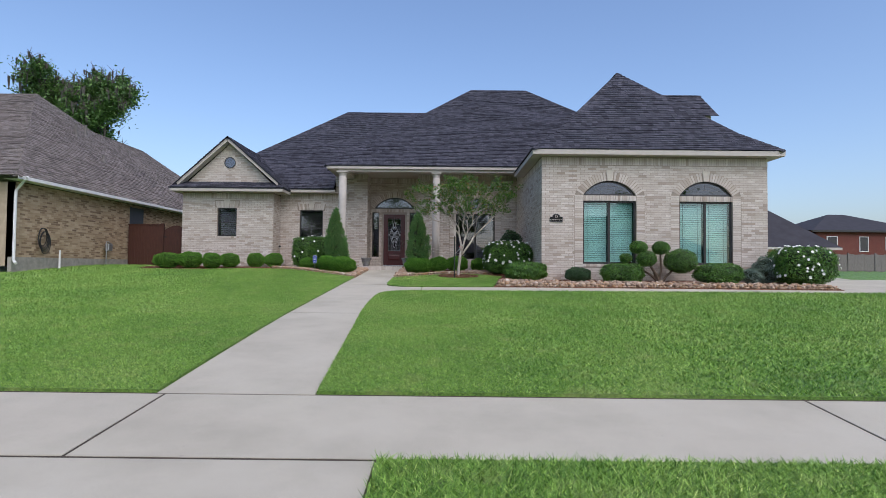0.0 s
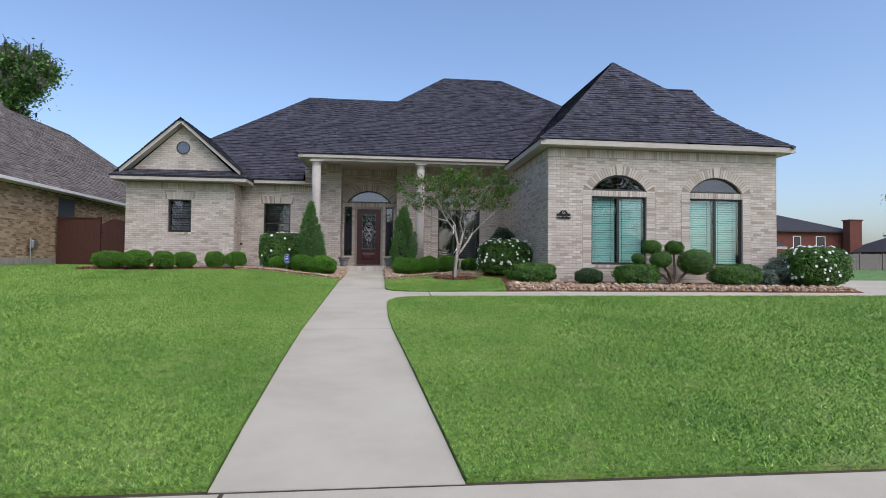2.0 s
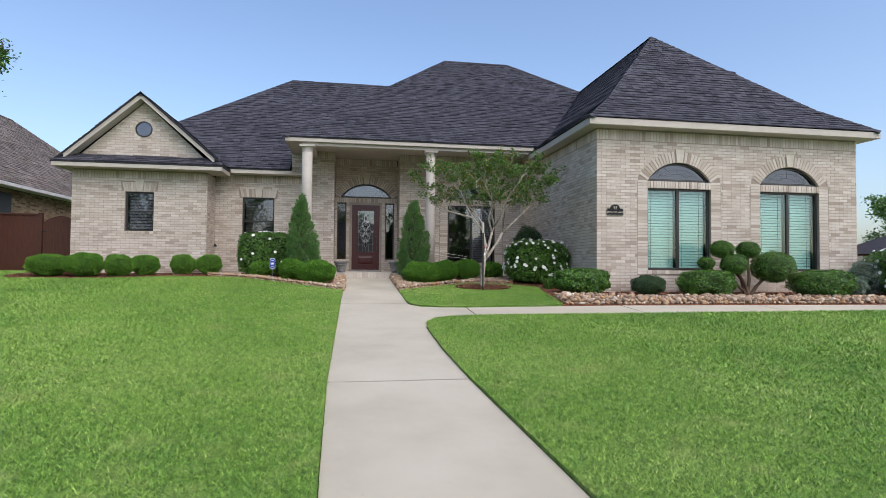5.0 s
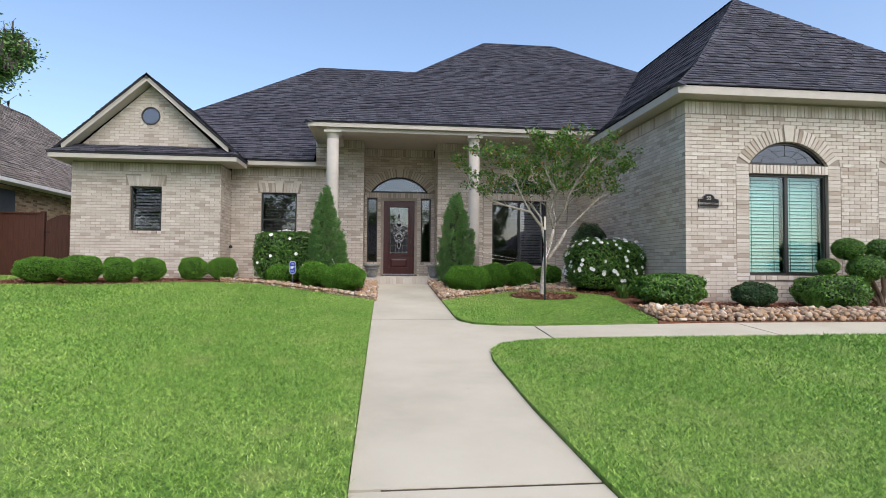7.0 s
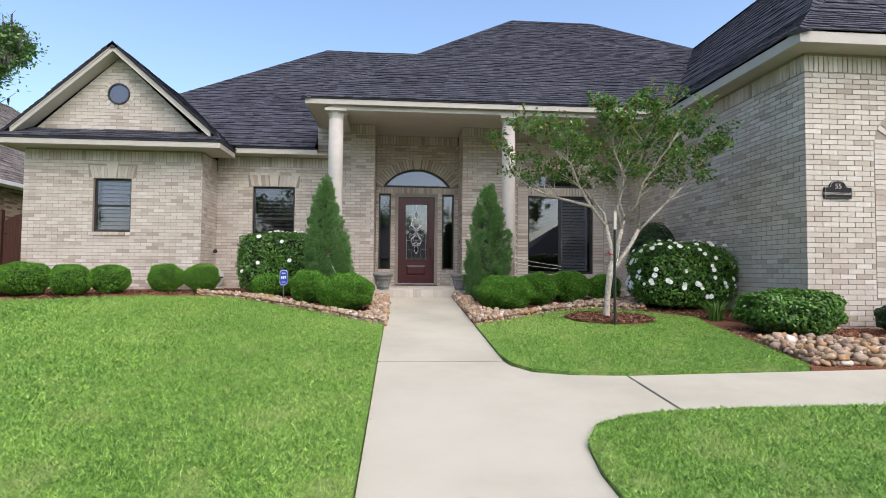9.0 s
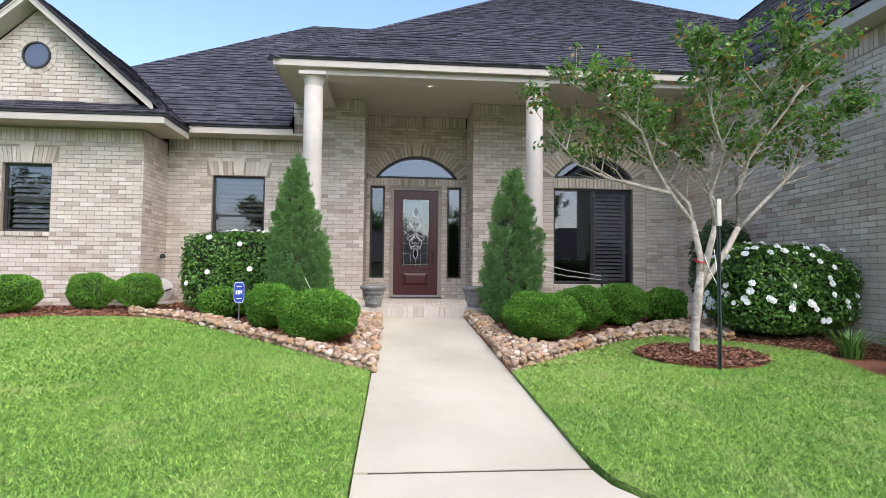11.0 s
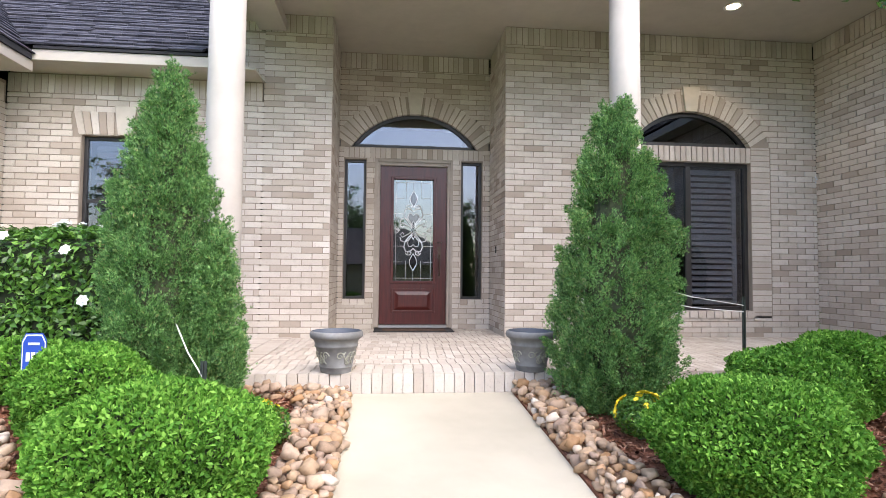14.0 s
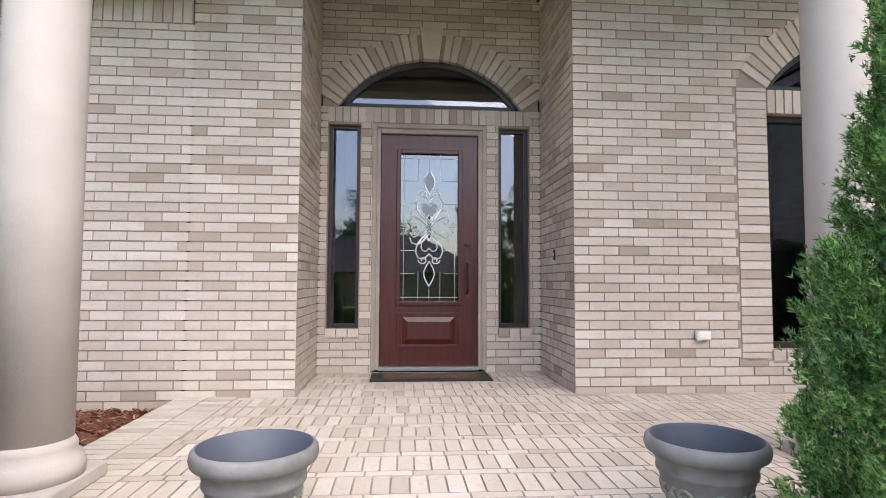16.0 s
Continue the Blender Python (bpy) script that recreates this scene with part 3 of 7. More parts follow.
def band(w, P, u0, u1, z0, z1, name="soldier_brick", proud=0.012, back=-0.09, step=BH):
    n = max(1, round((u1 - u0) / step))
    s = (u1 - u0) / n
    for i in range(n):
        a, b = u0 + i * s + 0.006, u0 + (i + 1) * s - 0.006
        q = [(a, z0), (b, z0), (b, z1), (a, z1)]
        part(name, M().add([P(u, v, proud) for u, v in q] + [P(u, v, back) for u, v in q], [(0, 1, 2, 3), (0, 4, 5, 1), (1, 5, 6, 2), (2, 6, 7, 3), (3, 7, 4, 0), (7, 6, 5, 4)]), M_BRICKP, w)


def jack(w, P, u0, u1, z0, z1):
    """A flat splayed brick arch with a keystone over a square window."""
    n = 13
    c = (u0 + u1) / 2
    sp = 0.09
    for i in range(n):
        if i in (5, 6, 7):
            continue
        f0, f1 = i / n, (i + 1) / n
        b0, b1 = u0 - 0.03 + f0 * (u1 - u0 + 0.06) + 0.004, u0 - 0.03 + f1 * (u1 - u0 + 0.06) - 0.004
        t0, t1 = u0 - sp + f0 * (u1 - u0 + 2 * sp) + 0.004, u0 - sp + f1 * (u1 - u0 + 2 * sp) - 0.004
        q = [(b0, z0), (b1, z0), (t1, z1), (t0, z1)]
        part("arch_brick", M().add([P(u, v, 0.013) for u, v in q] + [P(u, v, -0.09) for u, v in q], [(0, 1, 2, 3), (0, 4, 5, 1), (1, 5, 6, 2), (2, 6, 7, 3), (3, 7, 4, 0)]), M_BRICKP, w)
    q = [(c - 0.075, z0 - 0.004), (c + 0.075, z0 - 0.004), (c + 0.12, z1 + 0.07), (c - 0.12, z1 + 0.07)]
    part("keystone", M().add([P(u, v, 0.03) for u, v in q] + [P(u, v, -0.05) for u, v in q], [(0, 1, 2, 3), (0, 4, 5, 1), (1, 5, 6, 2), (2, 6, 7, 3), (3, 7, 4, 0)]), M_STONE, w, "pale cast stone keystone", bevel=0.006)


FR = (1, 0)
def near_pt(x, z):
    return lambda q: (q[0][0] - x) ** 2 + (q[0][1] - z) ** 2

# right wing, street face
W4, W5 = (4.79, 6.42), (7.74, 9.37)
SP4, RI4 = 3.53, 0.45
holes, rects, jambs = [], [], []
for a, b in (W4, W5):
    c, h = (a + b) / 2, (b - a) / 2
    holes += [rect_hole(a, b, 1.33, SP4), arch_hole(c, h, SP4, RI4, 0.24)]
    rects += [(a, b, 1.42, SP4 + RI4)]
    jambs += [(a - 0.26, a, 1.33, SP4), (b, b + 0.26, 1.33, SP4)]
wr, PR = wall("wall_east_front", (0, 17.83), (1, 0), (0, -1), (3.52, 10.44, 0.8, 4.76), holes, rects, "cream brick wall of the projecting wing with two arched windows", 280, near_pt(3.6, 2.2), soldier=(4.46, 4.68), jambs=jambs)
for a, b in (W4, W5):
    ring(wr, PR, (a + b) / 2, (b - a) / 2, SP4, RI4, 0.26, 27)
    band(wr, PR, a, b, 3.36, SP4 - 0.01)
    band(wr, PR, a - 0.02, b + 0.02, 1.335, 1.415, "sill_brick", 0.03, -0.1, 0.11)
# right wing, porch side (faces -x)
ws, PS = wall("wall_east_side", (3.52, 0), (0, 1), (-1, 0), (17.84, 22.0, 0.8, 4.76), (), (), "cream brick side wall of the projecting wing", 280, near_pt(20.0, 2.0), soldier=(4.46, 4.68))
wall("wall_porch_side", (3.52, 0), (0, 1), (-1, 0), (22.0, 23.7, 0.8, 5.12), (), (), "cream brick end wall of the porch", 200, near_pt(22.6, 3.0), soldier=(4.87, 5.08))
# right wing outer side
wall("wall_east_outer", (10.44, 0), (0, 1), (1, 0), (17.84, 38, 0.8, 4.76), (), (), "cream brick outer side wall")
# left wing
W1 = (-8.46, -7.7)
wl_, PL = wall("wall_west_front", (0, 22.72), (1, 0), (0, -1), (-9.85, -6.25, 0.9, 4.14), [rect_hole(W1[0], W1[1], 2.32, 3.52), lambda v: (W1[0] - 0.085 - (v - 3.52) * 0.1, W1[1] + 0.085 + (v - 3.52) * 0.1) if 3.52 <= v < 3.8 else None], [(W1[0], W1[1], 2.4, 3.52)], "cream brick wall of the gabled left wing", 200, near_pt(-6.3, 2.4), soldier=(3.9, 4.1))
jack(wl_, PL, W1[0], W1[1], 3.53, 3.79)
band(wl_, PL, W1[0] - 0.02, W1[1] + 0.02, 2.325, 2.395, "sill_brick", 0.03, -0.1, 0.11)
wall("wall_west_return", (-6.25, 0), (0, 1), (1, 0), (22.73, 23.7, 0.9, 4.14), (), (), "short cream brick return wall", soldier=(3.9, 4.1))
wall("wall_west_outer", (-9.85, 0), (0, 1), (-1, 0), (22.73, 38, 0.9, 4.14), (), (), "cream brick outer side wall", soldier=(3.9, 4.1))
# wall with the second window, running into the porch's left pier
W2 = (-5.45, -4.5)
w2, P2 = wall("wall_centre_left", (0, 23.7), (1, 0), (0, -1), (-6.25, -3.45, 0.9, 4.27), [rect_hole(W2[0], W2[1], 2.0, 3.56), lambda v: (W2[0] - 0.085 - (v - 3.56) * 0.1, W2[1] + 0.085 + (v - 3.56) * 0.1) if 3.56 <= v < 3.84 else None], [(W2[0], W2[1], 2.08, 3.56)], "cream brick wall beside the porch", 60, near_pt(-3.5, 2.4), soldier=(4.03, 4.24))
jack(w2, P2, W2[0], W2[1], 3.57, 3.83)
band(w2, P2, W2[0] - 0.02, W2[1] + 0.02, 2.005, 2.075, "sill_brick", 0.03, -0.1, 0.11)
wp, PP = wall("wall_porch_left", (0, 23.7), (1, 0), (0, -1), (-3.45, -2.66, 0.9, 5.1), (), (), "cream brick pier beside the entry recess", 300, near_pt(-3.0, 2.6), soldier=(4.87, 5.08))
wall("wall_porch_upper", (0, 23.7), (1, 0), (0, -1), (-3.99, -3.45, 4.28, 5.1), (), (), "cream brick strip above the side eave", soldier=(4.87, 5.08))
wall("wall_recess_left", (-2.66, 0), (0, 1), (1, 0), (23.71, 24.74, 1.2, 5.1), (), (), "cream brick side of the entry recess", 200, near_pt(23.7, 2.5), soldier=(4.87, 5.08))
wall("wall_recess_right", (-0.57, 0), (0, 1), (-1, 0), (23.71, 24.74, 1.2, 5.1), (), (), "cream brick side of the entry recess", 200, near_pt(23.7, 2.5), soldier=(4.87, 5.08))
# porch right wall with the third window
W3 = (1.02, 2.62)
SP3, RI3 = 3.68, 0.44
c3, h3 = (W3[0] + W3[1]) / 2, (W3[1] - W3[0]) / 2
w3, P3 = wall("wall_porch_right", (0, 23.7), (1, 0), (0, -1), (-0.57, 3.52, 0.9, 5.1), [rect_hole(W3[0], W3[1], 1.51, SP3), arch_hole(c3, h3, SP3, RI3, 0.24)], [(W3[0], W3[1], 1.6, SP3 + RI3)], "cream brick porch wall with an arched window", 300, near_pt(0.1, 2.3), soldier=(4.87, 5.08), jambs=[(W3[0] - 0.26, W3[0], 1.51, SP3), (W3[1], W3[1] + 0.26, 1.51, SP3)])
ring(w3, P3, c3, h3, SP3, RI3, 0.26, 27)
band(w3, P3, W3[0], W3[1], 3.48, SP3 - 0.01)
band(w3, P3, W3[0] - 0.02, W3[1] + 0.02, 1.515, 1.595, "sill_brick", 0.03, -0.1, 0.11)
# entry wall: door, two sidelights, fanlight
DX0, DX1, DZ0, DZ1 = -2.16, -1.1, 1.3, 3.6
SL, SR = (-2.585, -2.29), (-0.97, -0.675)
FX0, FX1, SPD, RID = -2.5, -0.75, 3.77, 0.48
cd, hd = (FX0 + FX1) / 2, (FX1 - FX0) / 2
wd, PD = wall("wall_entry", (0, 24.74), (1, 0), (0, -1), (-2.66, -0.57, 1.2, 5.1), [rect_hole(DX0, DX1, 1.0, 3.77), rect_hole(SL[0], SL[1], 1.6, 3.77), rect_hole(SR[0], SR[1], 1.6, 3.77), arch_hole(cd, hd, SPD, RID, 0.24)],
              [(DX0, DX1, 1.2, DZ1), (SL[0], SL[1], 1.68, DZ1), (SR[0], SR[1], 1.68, DZ1), (FX0, FX1, SPD, SPD + RID)], "cream brick entry wall round the front door", 260, near_pt(-1.6, 2.5), soldier=(4.87, 5.08))
ring(wd, PD, cd, hd, SPD, RID, 0.26, 29)
band(wd, PD, -2.6, -0.66, 3.62, SPD - 0.012)
for a, b in (SL, SR):
    band(wd, PD, a - 0.01, b + 0.01, 1.6, 1.675, "sill_brick", 0.03, -0.1, 0.1)

# boxes added behind the glass, closed all round against stray light, dark-coloured as dim rooms
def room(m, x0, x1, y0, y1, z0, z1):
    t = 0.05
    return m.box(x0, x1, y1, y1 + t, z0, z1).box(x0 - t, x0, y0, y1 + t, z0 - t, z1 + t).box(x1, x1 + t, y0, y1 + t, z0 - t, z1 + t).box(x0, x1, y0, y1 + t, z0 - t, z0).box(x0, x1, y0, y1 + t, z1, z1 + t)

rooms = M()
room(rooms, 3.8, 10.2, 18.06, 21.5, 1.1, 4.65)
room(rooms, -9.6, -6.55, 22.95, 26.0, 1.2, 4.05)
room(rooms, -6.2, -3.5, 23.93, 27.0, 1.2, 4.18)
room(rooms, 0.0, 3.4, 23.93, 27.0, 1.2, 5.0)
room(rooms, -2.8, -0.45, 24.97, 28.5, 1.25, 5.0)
tagged(rooms.ob("wall_inner", M_ROOM), "closed dark boxes added behind the windows as dim rooms", "wall", kind="structure")
tagged(M().box(-9.65, 10.2, 37.9, 38.1, 0.9, 4.7).ob("wall_north", M_MORTAR), "plain rear wall of the house", "wall", kind="structure")

# ---- soffits, fascias, porch ceiling ----
tagged(M().box(3.22, 10.75, 17.5, 17.84, 4.72, 4.76).box(3.22, 3.53, 17.84, 21.9, 4.72, 4.76).box(10.43, 10.75, 17.84, 38, 4.72, 4.76)
       .box(-10.13, -5.78, 22.27, 22.73, 4.135, 4.165).box(-6.26, -5.78, 22.73, 23.34, 4.135, 4.165).box(-10.13, -9.84, 22.73, 38, 4.135, 4.165)
       .box(-6.2, -3.46, 23.3, 23.71, 4.255, 4.285)
       .box(-3.93, 3.4, 21.78, 22.3, 4.975, 5.005).box(-3.93, -3.2, 22.3, 23.7, 4.975, 5.005).ob("ceiling_soffit", M_SOFFIT), "painted beige eave soffit boards", "ceiling", kind="structure")
tagged(M().box(-3.5, 3.6, 22.1, 24.76, 5.09, 5.13).ob("ceiling_porch", M_SOFFIT), "flat painted beige porch ceiling", "ceiling", kind="structure")


def fascia(name, m, lab="painted beige eave fascia board"):
    return tagged(m.ob(name, M_TRIM, bevel=0.004), lab, "trim", kind="structure")

fascia("trim_drip_edge", M().box(-10.19, -5.73, 22.225, 22.27, 4.236, 4.275).box(-5.75, -5.73, 22.27, 23.25, 4.236, 4.3).box(-5.73, -3.95, 23.25, 23.29, 4.361, 4.395).box(-3.98, 3.25, 21.73, 21.77, 5.071, 5.1), "dark metal drip edge along the eaves").data.materials[0] = M_ROOFBASE
fascia("trim_eave_east", M().box(3.19, 10.78, 17.47, 17.5, 4.71, 4.86).box(3.19, 3.22, 17.5, 21.9, 4.71, 4.86).box(10.75, 10.78, 17.5, 38, 4.71, 4.86))
fascia("trim_eave_west", M().box(-10.16, -5.75, 22.24, 22.27, 4.125, 4.235).box(-5.78, -5.75, 22.27, 23.3, 4.125, 4.235).box(-10.16, -10.13, 22.27, 38, 4.125, 4.235))
fascia("trim_eave_centre", M().box(-5.75, -3.93, 23.27, 23.3, 4.245, 4.36))
fascia("trim_eave_porch", M().box(-3.96, 3.3, 21.75, 21.78, 4.965, 5.07).box(-3.96, -3.93, 21.78, 30, 4.965, 5.07))
# porch beam over the columns: frieze box
fascia("trim_porch_beam", M().box(-3.52, 3.45, 21.85, 22.2, 4.877, 4.975).box(-3.52, -3.2, 22.2, 23.69, 4.877, 4.975).box(-3.52, 3.45, 21.9, 22.18, 4.975, 5.12), "painted beige beam over the porch columns")

# ---- porch floor of brick pavers ----
PZ = 1.277
porch = tagged(M().box(-3.48, 3.5, 21.36, 24.8, 0.7, PZ - 0.012).ob("floor_porch", plain("sanded_paver_joint", (0.36, 0.315, 0.26), 0.95, bump=0.4)), "cream brick paved porch floor with a low front step", "floor", kind="structure")


PORCH = [(-3.06, 21.54), (3.48, 21.54), (3.48, 23.69), (-0.58, 23.69), (-0.58, 24.73), (-2.65, 24.73), (-2.65, 23.69), (-3.06, 23.69)]
paving = []
row_y, paver_rng = 21.54, random.Random(4)
while row_y < 24.7:
    for h_row, w_row in ((0.205, 0.0775), (0.062, 0.21)):
        top_y = min(row_y + h_row, 24.73)
        for a, b in spans(PORCH, (row_y + top_y) / 2):
            u = a - paver_rng.uniform(0, w_row)
            while u < b - 0.012:
                u0, u1 = max(u, a), min(u + w_row - 0.009, b)
                if u1 - u0 > 0.012 and top_y - row_y > 0.02:
                    paving.append([(u0, row_y), (u1, row_y), (u1, top_y - 0.009), (u0, top_y - 0.009)])
                u += w_row
        row_y += h_row
for y in np.arange(21.54, 23.66, 0.0775):
    paving += [[(a, y), (b, y), (b, y + 0.0685), (a, y + 0.0685)] for a, b in ((-3.48, -3.275), (-3.266, -3.069))]
lay(paving, lambda u, v, d: (u, v, PZ - 0.012 + d), 0.012, M_PAVERP, M_PAVER, porch, "paver", 300, lambda q: (q[0][0] + 1.6) ** 2 + (q[0][1] - 22.0) ** 2)
for i, x in enumerate(np.arange(-3.48, 3.44, 0.0775)):
    part("step_brick", M().box(x, x + 0.0725, 21.33, 21.53, PZ - 0.16, PZ + 0.002), M_PAVERP, porch)

# ---- roofs ----
def roof_face(roof, pts, h=0.142, w=0.18, singles=0, near=None, mats=None):
    """Shingles over a plane polygon of 3D points, whose first edge is the eave."""
    pts = [Vector(p) for p in pts]
    U = (pts[1] - pts[0]).normalized()
    N = (pts[1] - pts[0]).cross(pts[2] - pts[0]).normalized()
    V = N.cross(U)
    poly = [((p - pts[0]).dot(U), (p - pts[0]).dot(V)) for p in pts]
    to = lambda u, v, d: tuple(pts[0] + U * u + V * v + N * d)
    rr = random.Random(len(roof.children) + 5)
    ms = mats or (M_SHINP, M_SHIN)
    quads = [q for q in rows_of(poly, h, w, 0.006, (), 0.37, jitter=0.07, rnd=rr)]
    lay(quads, to, 0.004, ms[0], ms[1], roof, "shingle", singles, near, tilt=0.012)


def roof_of(name, faces, label, extra=(), mats=None, base=M_ROOFBASE, kind="structure", h=0.142, w=0.18):
    m = M()
    for f in faces:
        m.add(f[0] if isinstance(f[0], list) else f, [tuple(range(len(f[0] if isinstance(f[0], list) else f)))])
    r = tagged(m.ob(name, base), label, "roof", kind=kind)
    for f in faces:
        if isinstance(f[0], list):
            roof_face(r, f[0], h, w, f[1], f[2], mats)
        else:
            roof_face(r, f, h, w, mats=mats)
    return r


def ridge_cap(roof, a, b, mat=M_SHIN, fall=0.055):
    """Overlapping cap pieces along a hip or ridge."""
    a, b = Vector(a), Vector(b)
    d = (b - a)
    n = max(2, int(d.length / 0.2))
    d.normalize()
    s = d.cross(Vector((0, 0, 1))).normalized()
    up = s.cross(d)
    m = M()
    for i in range(n):
        p, q = a + (b - a) * (i / n), a + (b - a) * ((i + 1.15) / n)
        z = 0.03
        m.add([p - s * 0.13 - up * fall, p + up * z, p + s * 0.13 - up * fall, q - s * 0.13 - up * (fall + 0.015), q + up * (z - 0.015), q + s * 0.13 - up * (fall + 0.015)], [(0, 1, 4, 3), (1, 2, 5, 4), (0, 2, 1)])
    r = part("ridge_cap", m, mat, roof)
    r["kind"] = "stuff"


# east wing hip, with a slight kick at the eaves
EZ, AX, AY, AZ = 4.875, 6.98, 21.45, 8.6
k0 = 0.24
def lerp(a, b, t):
    return tuple(x + (y - x) * t for x, y in zip(a, b))
A, B = (3.17, 17.45, EZ), (10.76, 17.45, EZ)
T, TB, C, D = (AX, AY, AZ), (AX, 27.6, AZ), (3.17, 21.95, EZ), (10.76, 31.0, EZ)
drop = Vector((0, 0, 0.16))
A1, B1 = Vector(lerp(A, T, k0)) - drop, Vector(lerp(B, T, k0)) - drop
C1, D1 = Vector(lerp(C, TB, k0)) - drop, Vector(lerp(D, (AX, 31.0, AZ), k0)) - drop
rE = roof_of("roof_east", [[A, B, tuple(B1), tuple(A1)], [tuple(A1), tuple(B1), T], [C, A, tuple(A1), tuple(C1)], [tuple(C1), tuple(A1), T, TB], [B, D, tuple(D1), tuple(B1)], [tuple(B1), tuple(D1), (AX, 31.0, AZ), T]], "dark charcoal shingled hip roof of the projecting wing")
for p, q in ((A, A1), (A1, T), (B, B1), (B1, T), (T, TB)):
    ridge_cap(rE, p, q)
# cross gable on its far side
G0, G1 = (6.98, 22.4, 8.08), (10.5, 22.4, 8.08)
rG = roof_of("roof_cross_gable", [[(6.98, 21.15, 6.95), (10.62, 21.15, 6.95), G1, G0], [(10.62, 23.65, 6.95), (6.98, 23.65, 6.95), G0, G1]], "small dark shingled cross gable")
ridge_cap(rG, G0, G1)
tagged(M().loft([[(x, 21.3, 4.8), (x, 23.5, 4.8), (x, 23.5, 6.98), (x, 22.4, 7.98), (x, 21.3, 6.98)] for x in (7.2, 10.4)]).ob("wall_cross_gable", M_TRIM), "painted end wall of the cross gable", "wall", kind="structure")
# centre hip over the porch
PA, PB = (-3.99, 21.72, 5.1), (10.6, 21.72, 5.1)
R0, R1 = (1.87, 29.9, 10.64), (4.75, 29.9, 10.64)
PC, PDn = (-3.99, 38.1, 5.07), (10.6, 38.1, 5.07)
def near_p(q):
    return (q[0][0] - 3.0) ** 2 + (q[0][1] * 2) ** 2
rC = roof_of("roof_centre", [[[PA, PB, R1, R0], 300, near_p], [PC, PA, R0], [PB, PDn, R1], [PDn, PC, R0, R1]], "dark charcoal shingled hip roof over the porch")
for p, q in ((PA, R0), (R0, R1), (PB, R1)):
    ridge_cap(rC, p, q)
# left roof
LA = (-10.2, 23.24, 4.4)
L0, L1 = (-4.8, 30.9, 9.67), (0.95, 30.9, 9.67)
rL = roof_of("roof_west", [[LA, (-3.99, 23.24, 4.4), (-3.99, 24.21, 5.07), (0.95, 30.9, 9.67), L0], [(-10.2, 38.1, 4.4), LA, L0], [(1.5, 38.1, 4.4), (-10.2, 38.1, 4.4), L0, L1]], "dark charcoal shingled hip roof of the left part")
for p, q in ((LA, L0), (L0, L1)):
    ridge_cap(rL, p, q)
# left gable with skirt
GX, GZ_, GYF, GYB = -8.0, 6.3, 22.36, 27.0
EL, ER = (-10.2, GYF, 4.3), (-5.72, GYF, 4.3)
rW = roof_of("roof_gable", [[(-10.2, GYB, 4.3), EL, (GX, GYF, GZ_), (GX, GYB, GZ_)], [ER, (-5.72, GYB, 4.3), (GX, GYB, GZ_), (GX, GYF, GZ_)], [(-10.2, 22.22, 4.28), (-5.72, 22.22, 4.28), (-5.95, 22.72, 4.55), (-9.95, 22.72, 4.55)]], "dark charcoal shingled gable roof with a skirt")
ridge_cap(rW, (GX, GYF + 0.01, GZ_ - 0.005), (GX, GYB, GZ_ - 0.005), fall=0.11)
part("roof_edge", M().loft([[(-10.2, y, 4.25), (GX, y, 6.25), (-5.72, y, 4.25), (-5.72, y, 4.295), (GX, y, 6.295), (-10.2, y, 4.295)] for y in (22.37, 22.45)]), M_ROOFBASE, rW, "dark metal drip edge")
# gable brick triangle and round window
gz0, gz1 = 4.5, 6.1
gout = [(-9.7, gz0), (-6.3, gz0), (GX, gz1)]
gw = tagged(M().loft([[(x, 22.728, z) for x, z in gout], [(x, 22.95, z) for x, z in gout]]).ob("wall_gable", M_MORTAR), "cream brick gable triangle with a round window", "wall", kind="structure")
PG = lambda u, v, d: (u, 22.728 - d, v)
CW = (-8.0, 5.32, 0.215)
rh = lambda v: (CW[0] - math.sqrt(max(0, 0.29 ** 2 - (v - CW[1]) ** 2)), CW[0] + math.sqrt(max(0, 0.29 ** 2 - (v - CW[1]) ** 2))) if abs(v - CW[1]) < 0.29 else None
lay(rows_of(gout, BH, BW, BJ, [rh], 0.5), PG, 0.008, M_BRICKP, M_BRICK, gw, "brick", 0)
for i in range(18):
    t0, t1 = 2 * math.pi * i / 18 + 0.02, 2 * math.pi * (i + 1) / 18 - 0.02
    q = [(CW[0] + r * math.sin(t), CW[1] + r * math.cos(t)) for r, t in ((0.215, t0), (0.215, t1), (0.31, t1), (0.31, t0))]
    part("arch_brick", M().add([PG(u, v, 0.014) for u, v in q] + [PG(u, v, -0.02) for u, v in q], [(0, 1, 2, 3), (0, 4, 5, 1), (1, 5, 6, 2), (2, 6, 7, 3), (3, 7, 4, 0)]), M_BRICKP, gw)
rw_ = thing("window_6", (CW[0], 22.72, CW[1]), "small round dark window in the gable", "window", kind="structure")
part("pane", M().loft([[(0.2 * math.cos(a), d, 0.2 * math.sin(a)) for a in np.linspace(0, 2 * math.pi, 33)[:-1]] for d in (-0.012, -0.008)]), M_GLASSD, rw_).visible_shadow = False
# dark disc in the dim indoor colour, no room behind it
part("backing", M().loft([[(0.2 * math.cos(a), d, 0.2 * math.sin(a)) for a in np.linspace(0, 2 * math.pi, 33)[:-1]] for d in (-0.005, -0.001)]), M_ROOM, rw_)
rg = M()
N = 40
rg.loft([[(r * math.cos(2 * math.pi * i / N), d, r * math.sin(2 * math.pi * i / N)) for r, d in ((0.195, 0), (0.225, 0), (0.225, -0.03), (0.195, -0.03))] for i in range(N + 1)], cap=False)
part("window_frame", rg, M_BRONZE, rw_)


